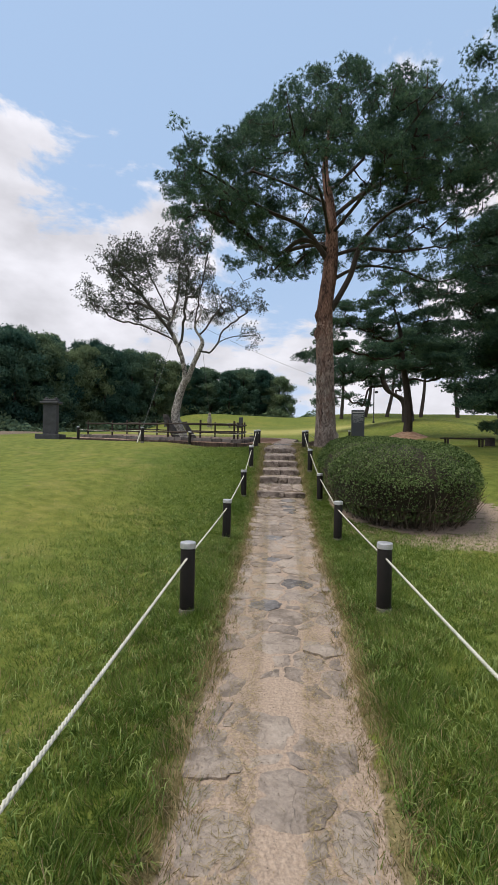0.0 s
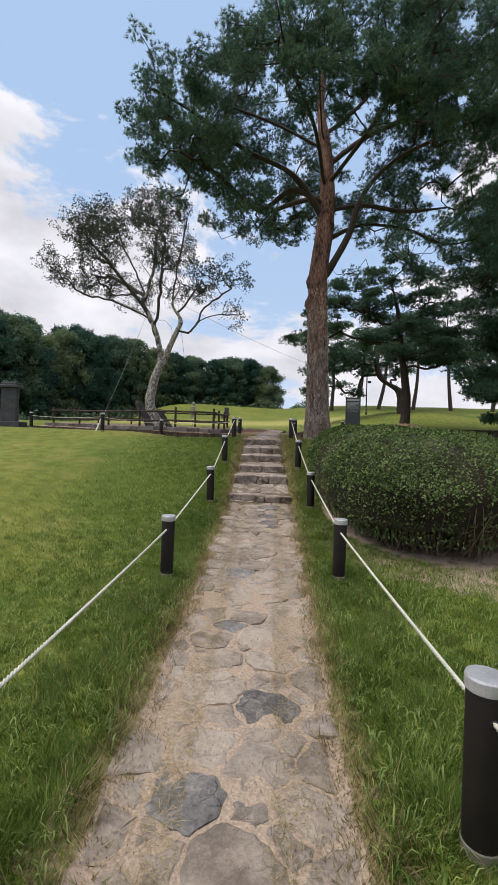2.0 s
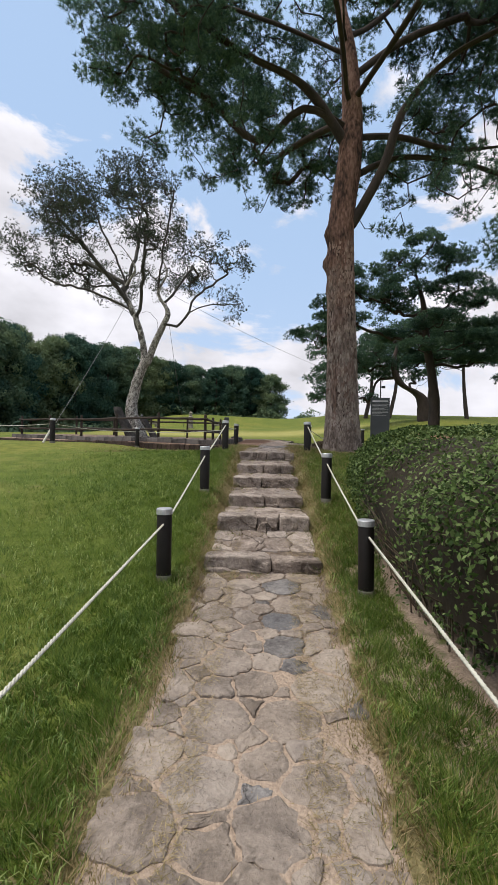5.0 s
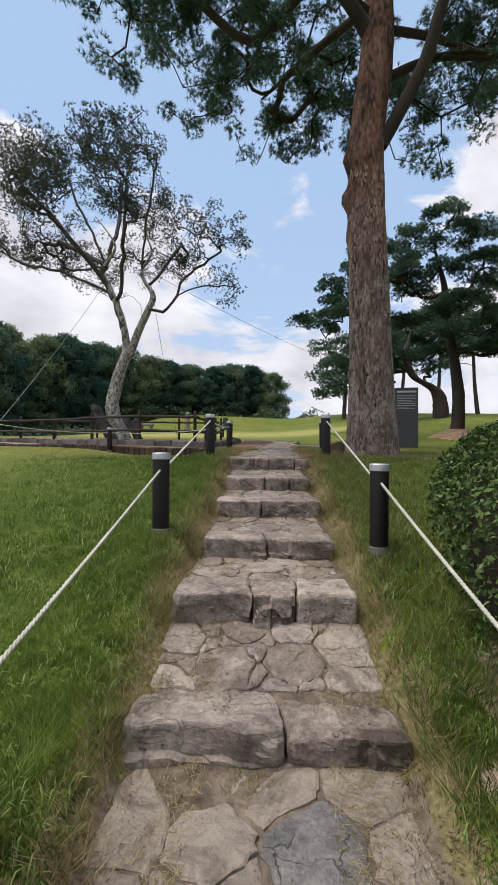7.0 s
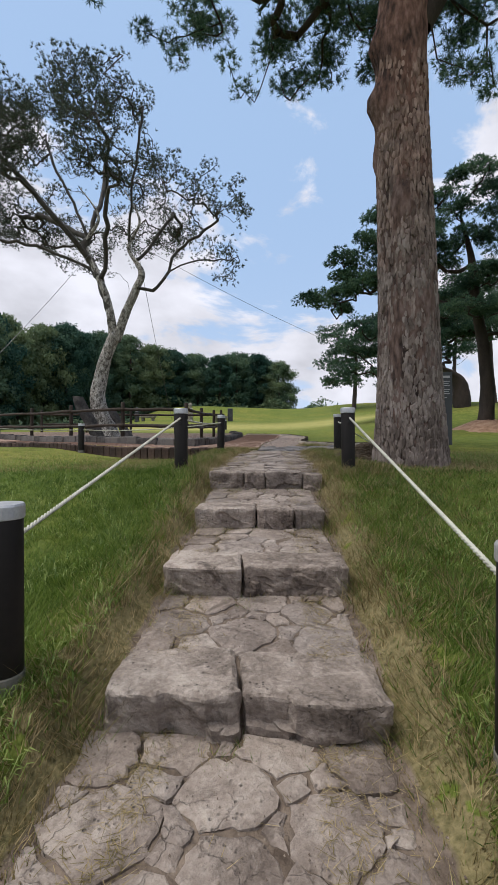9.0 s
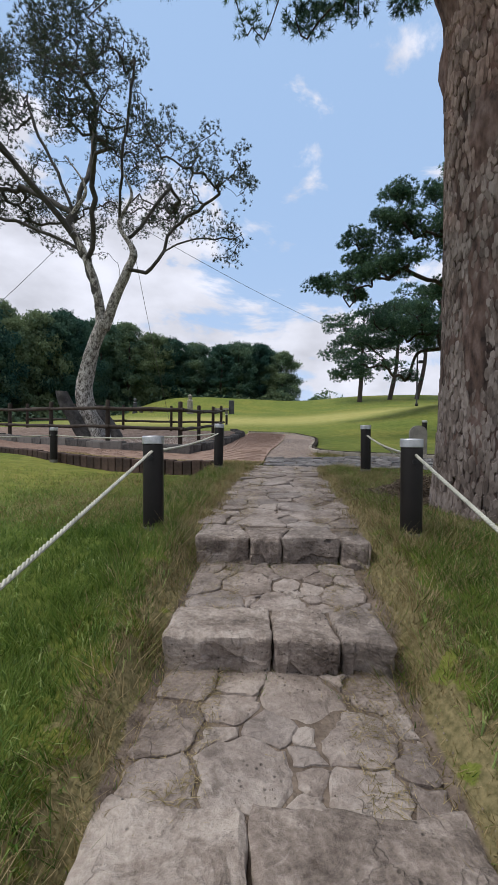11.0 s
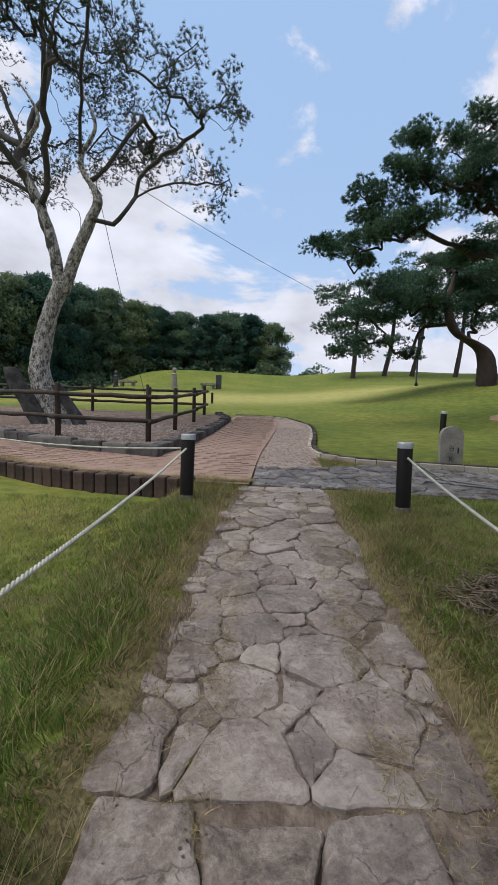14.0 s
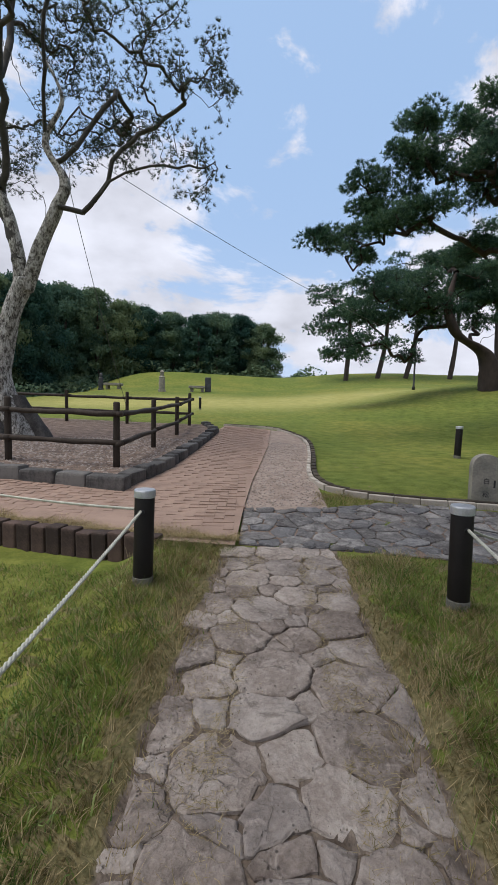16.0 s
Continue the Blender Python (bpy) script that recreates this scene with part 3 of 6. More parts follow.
    for nm, arr in (("wear", wear), ("patchy", patchy), ("earth", earth), ("pale", pale), ("sand", sand), ("lush_shade", lush_shade)):
        at = me.attributes.new(nm, "FLOAT", "POINT")
        at.data.foreach_set("value", arr.ravel().astype(np.float32))
    piece("ground", me, label="mown green lawn with yellowed patches and worn edges", kind="structure")


build_ground()


def Z(x, y):
    return float(ground_z(x, y))


# ---- bollards and ropes ----
def make_bollard():
    e = new("bollard")
    piece("post", mesh_from("post", *lathe([(0.064, 0.03), (0.066, 0.05), (0.066, 0.585), (0.063, 0.598)], 20), M_BOLLARD, True), e)
    piece("cap", mesh_from("cap", *lathe([(0.069, 0.593), (0.071, 0.597), (0.071, 0.637), (0.067, 0.645), (0.02, 0.647)], 24), M_CAP), e, "brushed silver metal cap")
    piece("sleeve", mesh_from("sleeve", *lathe([(0.069, -0.12), (0.069, 0.055), (0.066, 0.06)], 20), M_FERRULE), e, "weathered grey base sleeve")
    for s in (-1, 1):
        v, f = lathe([(0.017, 0), (0.017, 0.006), (0.012, 0.008)], 12)
        m = Matrix.Translation((0, s * 0.062, 0.505)) @ Matrix.Rotation(-s * math.pi / 2, 4, "X")
        piece("eyelet", mesh_from("eyelet", [tuple(m @ Vector(p)) for p in v], f, M_IRON), e)
    return e


LEFT = [(-0.7, -2.0), (-0.62, 1.0), (-0.55, 4.05), (-0.47, 7.09), (-0.36, 10.32), (-0.265, 12.42), (-0.2, 15.25), (-0.157, 18.57)]
RIGHT = [(1.15, -2.0), (1.18, 1.1), (1.23, 4.2), (1.30, 7.18), (1.386, 10.16), (1.355, 12.17), (1.446, 15.21), (1.85, 18.32)]
SIDEROW = [(-0.157, 18.57), (-3.4, 20.3), (-4.85, 17.6), (-8.4, 19.7)]
FARROW = [(4.75, 24.4), (-1.9, 38.0)]


def build_fence_line():
    b = make_bollard()
    first = True
    lab = "dark brown round bollard with a silver cap beside the stone path"
    pts = LEFT + RIGHT + SIDEROW[1:] + FARROW
    rnd = random.Random(4)
    for x, y in pts:
        m = Matrix.Translation((x, y, Z(x, y) - (0.04 if 15.0 < y < 15.5 else 0.005))) @ Euler((radians(rnd.uniform(-1, 1)), radians(rnd.uniform(-1, 1)), 0)).to_matrix().to_4x4()
        if first:
            b.matrix_basis = m
            ob = b
            first = False
        else:
            ob = copy_thing(b, m)
        if (x, y) in LEFT or (x, y) in RIGHT:
            tagged(ob, lab, "bollard", "bollards along the path")
        else:
            tagged(ob, "dark brown round bollard with a silver cap on the lawn", "bollard", "bollards on the lawn")


def make_rope(a, b, sag, label):
    a, b = Vector(a), Vector(b)
    L = (b - a).length
    n_ = int(L / 0.025)
    d = (b - a).normalized()
    s1 = d.cross(Vector((0, 0, 1))).normalized()
    s2 = s1.cross(d)
    parts = []
    for k in range(3):
        pts = []
        for i in range(n_ + 1):
            t = i / n_
            p = a.lerp(b, t) - Vector((0, 0, sag * 4 * t * (1 - t)))
            w = 2 * math.pi * (k / 3 + t * L / 0.075)
            pts.append(p + (s1 * math.cos(w) + s2 * math.sin(w)) * 0.0054)
        parts.append(tube(pts, [0.0062] * len(pts), 5))
    me = mesh_from("rope", *join(parts), M_ROPE, True)
    piece("rope", me, label=label, category="rope", group="ropes between the bollards")


def build_ropes():
    for row in (LEFT, RIGHT):
        for i in range(len(row) - 1):
            (x0, y0), (x1, y1) = row[i], row[i + 1]
            make_rope((x0, y0 + 0.06, Z(x0, y0) + 0.505), (x1, y1 - 0.06, Z(x1, y1) + 0.505), ROPE_SAG[min(i, len(ROPE_SAG) - 1)], "off-white twisted rope slung between dark bollards")
    for i in range(len(SIDEROW) - 1):
        (x0, y0), (x1, y1) = SIDEROW[i], SIDEROW[i + 1]
        make_rope((x0, y0, Z(x0, y0) + 0.505), (x1, y1, Z(x1, y1) + 0.505), 0.06, "off-white twisted rope slung across the lawn")
    make_rope((1.88, 18.38, Z(1.85, 18.32) + 0.505), (2.95, 19.6, Z(2.95, 19.6) + 0.04), 0.03, "off-white rope end running down to the slate paving")


ROPE_SAG = [0.02, 0.002, 0.01, 0.002, 0.01, 0.002, 0.03]
build_fence_line()
build_ropes()


# ---- paving around the pit and the kerbs ----
def polyline_at(pts, s):
    d = 0
    for (x0, y0), (x1, y1) in zip(pts, pts[1:]):
        k = math.hypot(x1 - x0, y1 - y0)
        if s <= d + k or (x1, y1) == pts[-1]:
            t = (s - d) / k
            return x0 + (x1 - x0) * t, y0 + (y1 - y0) * t, math.atan2(y1 - y0, x1 - x0)
        d += k


def length_of(pts):
    return sum(math.hypot(b[0] - a[0], b[1] - a[1]) for a, b in zip(pts, pts[1:]))


def smooth_line(pts, k=8):
    """Catmull-Rom through points of any dimension."""
    P = [pts[0]] + list(pts) + [pts[-1]]
    out = []
    for i in range(1, len(P) - 2):
        for j in range(k):
            t = j / k
            out.append(tuple(0.5 * (2 * P[i][c] + (P[i + 1][c] - P[i - 1][c]) * t + (2 * P[i - 1][c] - 5 * P[i][c] + 4 * P[i + 1][c] - P[i + 2][c]) * t * t + (3 * P[i][c] - P[i - 1][c] - 3 * P[i + 1][c] + P[i + 2][c]) * t**3) for c in range(len(pts[0]))))
    out.append(tuple(pts[-1]))
    return out


PIT = [(-12.0, 28.5), (-8.0, 25.9), (-5.2, 23.3), (-2.9, 21.75), (-1.15, 21.4), (-0.85, 23.0), (-0.42, 28.4), (-0.8, 29.6), (-4, 30.3), (-12, 31)]
WALL = [(-13.0, 27.5), (-9.0, 24.7), (-5.9, 21.9), (-3.6, 20.55), (-1.84, 19.86), (-0.23, 19.42)]
BOUND = [(3.9, 20.45), (3.44, 20.6), (2.83, 20.75), (2.2, 20.95), (1.75, 21.2), (1.5, 21.7), (1.52, 22.6), (1.75, 24.2), (1.95, 26.0), (1.95, 27.5), (1.6, 29.0), (1.2, 29.8), (-0.2, 30.4), (-4.0, 31.2), (-12, 32)]


def strip_sheet(name, outline, mat, lift, label, res=0.35):
    """A paved sheet that follows the ground inside an outline."""
    bm = bmesh.new()
    vs = [bm.verts.new((x, y, 0)) for x, y in outline]
    bm.faces.new(vs)
    bmesh.ops.triangulate(bm, faces=bm.faces[:])
    for _ in range(5):
        long_ = [e for e in bm.edges if e.calc_length() > res * 2]
        if not long_:
            break
        bmesh.ops.subdivide_edges(bm, edges=long_, cuts=1)
        bmesh.ops.triangulate(bm, faces=bm.faces[:])
    for v in bm.verts:
        v.co.z = (deck_z if name == "brick_bed" else Z)(v.co.x, v.co.y) + lift
    bmesh.ops.recalc_face_normals(bm, faces=bm.faces[:])
    for f in bm.faces:
        if f.normal.z < 0:
            f.normal_flip()
    me = bpy.data.meshes.new(name)
    bm.to_mesh(me)
    bm.free()
    me.materials.append(mat)
    me.polygons.foreach_set("use_smooth", np.ones(len(me.polygons), dtype=bool))
    return piece(name, me, label=label, kind="structure")


def inside(poly, x, y):
    c = False
    for (x0, y0), (x1, y1) in zip(poly, poly[1:] + poly[:1]):
        if (y0 > y) != (y1 > y) and x < (x1 - x0) * (y - y0) / (y1 - y0) + x0:
            c = not c
    return c


BRICK_AREA = WALL + [(0.44, 19.31), (0.50, 20.4), (0.62, 21.8), (1.0, 25.5), (1.25, 29.2), (-0.2, 30.2)] + [(-0.42, 28.4), (-0.85, 23.0), (-1.15, 21.4), (-2.9, 21.75), (-5.2, 23.3), (-8.0, 25.9), (-12.0, 28.5)]


def build_pit():
    # bark-brown bed inside the kerb
    strip_sheet("pit_bed", PIT, M_SOIL, 0.13, "reddish gravelly soil bed inside the fence")
    strip_sheet("brick_bed", BRICK_AREA, M_BRICK, 0.0395, "red-brown brick paving that bends round the bed")
    strip_sheet("gravel_walk", [(0.50, 20.4), (1.45, 20.55), (1.5, 21.7), (1.52, 22.6), (1.75, 24.2), (1.93, 26.0), (1.93, 27.5), (1.6, 29.0), (1.25, 29.3), (1.0, 25.5), (0.62, 21.8)], M_SAND, 0.02, "pinkish grey gravel walk beside the brick paving")
    rnd = random.Random(8)
    # stone kerb round the bed
    e = tagged(new("pit_kerb"), "rough grey stone kerb round the gravel bed", kind="structure")
    s, L = 0, length_of(PIT[:8])
    while s < L:
        w = rnd.uniform(0.30, 0.66)
        x, y, a = polyline_at(PIT[:8], s + w / 2)
        bm = box(0, 0, 0, w + 0.005, 0.24, 0.30, 0.035, 0.016, rnd)
        ob = part("kerb_stone", bm, M_KERB, e)
        ob.location, ob.rotation_euler = (x, y, Z(x, y) + 0.06 + rnd.uniform(-0.015, 0.015)), (0, 0, a + rnd.uniform(-0.04, 0.04))
        s += w
    # upright logs along the edge of the brick paving
    e = tagged(new("log_edging"), "row of short upright reddish-brown blocks holding the brick paving", kind="structure")
    s, L = 0, length_of(WALL)
    bm = box(0, 0, 0, 0.15, 0.13, 0.46, 0.02, 0.006, rnd)
    shared = bpy.data.meshes.new("edge_block")
    bm.to_mesh(shared)
    bm.free()
    shared.materials.append(M_LOG)
    while s < L:
        x, y, a = polyline_at(WALL, s)
        piece("edge_block", shared, e, at=(x, y, deck_z(x, y) - 0.165 + rnd.uniform(-0.014, 0.014))).rotation_euler = (rnd.uniform(-0.03, 0.03), rnd.uniform(-0.02, 0.02), a)
        s += 0.162
    # thin kerb of short pieces along the lawn
    e = tagged(new("lawn_kerb"), "narrow pale concrete kerb backed by dark mossy bricks, curving along the lawn", kind="structure")
    line = smooth_line(BOUND[:13], 4)
    s, L = 0, length_of(line)
    kinds = []
    for nm, sy, mat in (("kerb_block", 0.065, M_LAWNKERB), ("edge_brick", 0.08, M_COIR)):
        bm = box(0, 0, 0, 0.293, sy, 0.15, 0.01)
        me = bpy.data.meshes.new(nm)
        bm.to_mesh(me)
        bm.free()
        me.materials.append(mat)
        kinds.append((nm, me))
    while s < L:
        x, y, a = polyline_at(line, s)
        for (nm, me), off, up in zip(kinds, (0, 0.082), (-0.006, 0.006)):
            piece(nm, me, e, at=(x + off * math.cos(a - math.pi / 2), y + off * math.sin(a - math.pi / 2), Z(x, y) + up + rnd.uniform(-0.004, 0.004))).rotation_euler = (0, rnd.uniform(-0.012, 0.012), a)
        s += 0.3


def rail_tube(a, b, r, rnd):
    a, b = Vector(a), Vector(b)
    pts = [a.lerp(b, t) + Vector((0, 0, rnd.uniform(-0.012, 0.012))) for t in (0, 0.2, 0.4, 0.6, 0.8, 1)]
    return tube(pts, [r * rnd.uniform(0.85, 1.12) for _ in pts], 10)


FENCE = [(-11.5, 28.3), (-9.4, 26.9), (-7.2, 25.2), (-5.2, 23.75), (-3.25, 22.6), (-1.48, 22.4), (-1.45, 24.9), (-1.33, 27.2), (-1.28, 29.3), (-3.3, 29.6), (-5.3, 29.8), (-7.4, 30.1), (-9.6, 30.4)]


def build_pit_fence():
    rnd = random.Random(15)
    e = tagged(new("log_fence"), "low dark-stained log fence with two rails round the old pine", "fence")
    for x, y in FENCE:
        z0 = Z(x, y)
        r = 0.052
        me = mesh_from("post", *lathe([(r, -0.1), (r * 1.03, 0.4), (r * 0.97, 0.8), (r, 1.03), (r * 0.8, 1.055)], 12), M_WOOD, True)
        piece("post", me, e, at=(x, y, z0 + 0.08))
    for (x0, y0), (x1, y1) in zip(FENCE, FENCE[1:]):
        d = Vector((x1 - x0, y1 - y0, 0)).normalized() * 0.12
        nrm = Vector((-d.y, d.x, 0)).normalized() * -0.06
        for h in (0.42, 0.86):
            a = Vector((x0, y0, Z(x0, y0) + 0.08 + h)) - d + nrm
            b = Vector((x1, y1, Z(x1, y1) + 0.08 + h)) + d + nrm
            piece("rail", mesh_from("rail", *rail_tube(a, b, 0.043, rnd), M_WOOD, True), e)


build_pit()
build_pit_fence()


# ---- trees ----
def grow(trunk, limbs, clumps, rnd, first, wiggle=0.12, steps=3, twist=0.35, jit=0.0):
    """Branches that reach every clump from the trunk and limbs. Returns nodes (position, parent) and which are trunk."""
    pos, par = [], []
    for i, p in enumerate(trunk):
        pos.append(Vector(p))
        par.append(i - 1)
    start = [i for i, p in enumerate(trunk) if p[2] >= first]
    for limb in limbs:
        near_ = [i for i in range(len(pos)) if pos[i].z < limb[1][2] + 0.3] or [0]
        last = min(near_, key=lambda i: (pos[i] - Vector(limb[0])).length)
        for q in smooth_line(limb, 4)[1:]:
            pos.append(Vector(q) + Vector([rnd.gauss(0, jit) for _ in range(3)]))
            par.append(last)
            last = len(pos) - 1
            start.append(last)
    arr = [tuple(pos[i]) for i in start]
    ids = list(start)
    A = np.zeros((len(ids) + (steps + 1) * len(clumps), 3))
    A[:len(arr)] = arr
    count = len(arr)
    axis = Vector(trunk[-1])
    order = sorted(range(len(clumps)), key=lambda i: min((Vector(clumps[i]) - Vector(a)).length for a in arr[::3]))
    for ci in order:
        c = Vector(clumps[ci])
        d = np.linalg.norm(A[:count] - np.array(c), axis=1)
        drop = np.maximum(A[:count, 2] - c.z, 0)
        k = int(np.argmin(d + 0.9 * drop))
        q, last = Vector(A[k]), ids[k]
        dist = float(d[k])
        side = Vector([rnd.gauss(0, 1) for _ in range(3)]) * wiggle * dist
        for s in range(1, steps + 1):
            t = s / steps
            p = q.lerp(c, t) + side * math.sin(math.pi * t) + Vector((0, 0, -twist * 0.25 * dist * math.sin(math.pi * t)))
            if s < steps:
                p += Vector([rnd.gauss(0, 1) for _ in range(3)]) * wiggle * 0.35 * dist
            pos.append(p)
            par.append(last)
            last = len(pos) - 1
            ids.append(last)
            A[count] = p
            count += 1
    return pos, par


def branch_mesh(name, pos, par, n_trunk, mat, tip=0.006, power=0.5, cap_r=0.5, sides=5, thick=1.0):
    n_ = len(pos)
    load = [0.0] * n_
    kids = [0] * n_
    for i in range(n_):
        if par[i] >= 0:
            kids[par[i]] += 1
    for i in range(n_ - 1, -1, -1):
        if kids[i] == 0:
            load[i] += 1
        if par[i] >= 0:
            load[par[i]] += load[i]
    rad = [min(cap_r, thick * tip * max(1, l_) ** power) for l_ in load]
    V, F = [], []
    for i in range(n_trunk, n_):
        p = par[i]
        if p < 0:
            continue
        a, b = pos[p], pos[i]
        t = b - a
        if t.length < 1e-4:
            continue
        t.normalize()
        s = 4 if rad[i] < 0.02 else (sides if rad[i] < 0.06 else 8)
        u = t.cross(Vector((0.2, 0.3, 0.93)))
        if u.length < 0.1:
            u = t.cross(Vector((1, 0, 0)))
        u.normalize()
        w = t.cross(u)
        o = len(V)
        r0 = min(rad[p], rad[i] * 1.35) if p >= n_trunk else rad[i] * 1.5
        for c, r in ((a - t * r0 * 0.3, r0), (b, rad[i])):
            for k in range(s):
                g = 2 * math.pi * k / s
                V.append(tuple(c + (u * math.cos(g) + w * math.sin(g)) * r))
        for k in range(s):
            q = (k + 1) % s
            F.append((o + k, o + q, o + s + q, o + s + k))
    return mesh_from(name, V, F, mat, True)


def needle_mesh(name, centres, dirs, mat, rng, n=14, length=0.13, width=0.014, spread=0.75):
    """Tufts of flat needles at centres, fanning round dirs."""
    m = len(centres)
    C = np.repeat(np.asarray(centres), n, axis=0)
    D = np.repeat(np.asarray(dirs), n, axis=0)
    R = rng.normal(size=C.shape)
    R /= np.linalg.norm(R, axis=1, keepdims=True)
    U = D * (1 - spread) + R * spread
    U /= np.linalg.norm(U, axis=1, keepdims=True) + 1e-9
    S = np.cross(U, rng.normal(size=C.shape))
    S /= np.linalg.norm(S, axis=1, keepdims=True) + 1e-9
    Ln = length * rng.uniform(0.7, 1.25, (len(C), 1))
    a = C + S * width / 2
    b = C - S * width / 2
    c = C + U * Ln
    V = np.stack([a, b, c], 1).reshape(-1, 3)
    F = np.arange(len(V)).reshape(-1, 3)
    return mesh_from(name, V, F, mat)


def leaf_mesh(name, centres, normals, mat, rng, size=0.05, jitter=0.6, aspect=0.55):
    """Pointed four-cornered leaves."""
    C = np.asarray(centres)
    N = np.asarray(normals) + rng.normal(size=C.shape) * jitter
    N /= np.linalg.norm(N, axis=1, keepdims=True) + 1e-9
    A = np.cross(N, rng.normal(size=C.shape))
    A /= np.linalg.norm(A, axis=1, keepdims=True) + 1e-9
    B = np.cross(N, A)
    s = size * rng.uniform(0.6, 1.35, (len(C), 1))
    V = np.stack([C - A * s, C + B * s * aspect + N * s * 0.12, C + A * s, C - B * s * aspect + N * s * 0.12], 1).reshape(-1, 3)
    F = np.arange(len(V)).reshape(-1, 4)
    return mesh_from(name, V, F, mat)


def tuft_points(clumps, rng, per, radius, flat=0.6, up=0.5):
    C = np.repeat(np.asarray(clumps, float), per, axis=0)
    R = rng.normal(size=C.shape)
    R /= np.linalg.norm(R, axis=1, keepdims=True)
    rr = rng.uniform(0.2, 1.0, (len(C), 1)) ** 0.6 * radius * np.repeat(rng.uniform(0.7, 1.25, (len(clumps), 1)), per, axis=0)
    P = C + R * rr * np.array([1, 1, flat])
    D = R + np.array([0, 0, up])
    D /= np.linalg.norm(D, axis=1, keepdims=True)
    return P, D


def bark_trunk(name, pts, radii, mat, rng, sides=26, rough=0.05, knots=(), flare=0.0):
    """A trunk with uneven bark relief; knots: (height, turn, size)."""
    line = smooth_line([(*p, r) for p, r in zip(pts, radii)], 10)
    V, F = [], []
    for i, (x, y, z, r) in enumerate(line):
        for k in range(sides):
            w = 2 * math.pi * k / sides
            rr = r * (1 + rough * noise.noise(Vector((math.cos(w) * 1.8, math.sin(w) * 1.8, z * 0.9))) + rough * 0.9 * noise.noise(Vector((math.cos(w) * 6, math.sin(w) * 6, z * 3.2))))
            if flare:
                base = math.exp(-(z - line[0][2]) / 0.3)
                rr *= 1 + flare * base * (0.6 + 0.6 * math.sin(w * 5 + 1))
            for kz, kw, ks in knots:
                dw = math.atan2(math.sin(w - kw), math.cos(w - kw)) * r
                rr += ks * math.exp(-((dw / 0.14) ** 2 + ((z - kz) / 0.17) ** 2))
            V.append((x + rr * math.cos(w), y + rr * math.sin(w), z))
    for i in range(len(line) - 1):
        for k in range(sides):
            q = (k + 1) % sides
            F.append((i * sides + k, i * sides + q, (i + 1) * sides + q, (i + 1) * sides + k))
    F.append(tuple((len(line) - 1) * sides + k for k in range(sides)))
    return mesh_from(name, V, F, mat, True)


def shell_clumps(rng, n_, centre, radii, inner=0.55, keep=None, bottom=-0.35):
    out = []
    while len(out) < n_:
        u = rng.normal(size=3)
        u /= np.linalg.norm(u)
        if u[2] < bottom:
            continue
        r = rng.uniform(inner, 1.0) ** 0.7
        p = np.array(centre) + u * r * np.array(radii)
        lump = noise.noise(Vector(p * 0.42)) + 0.5 * noise.noise(Vector(p * 1.1))
        if lump < -0.18:
            continue
        if keep and not keep(p):
            continue
        out.append(tuple(p))
    return out


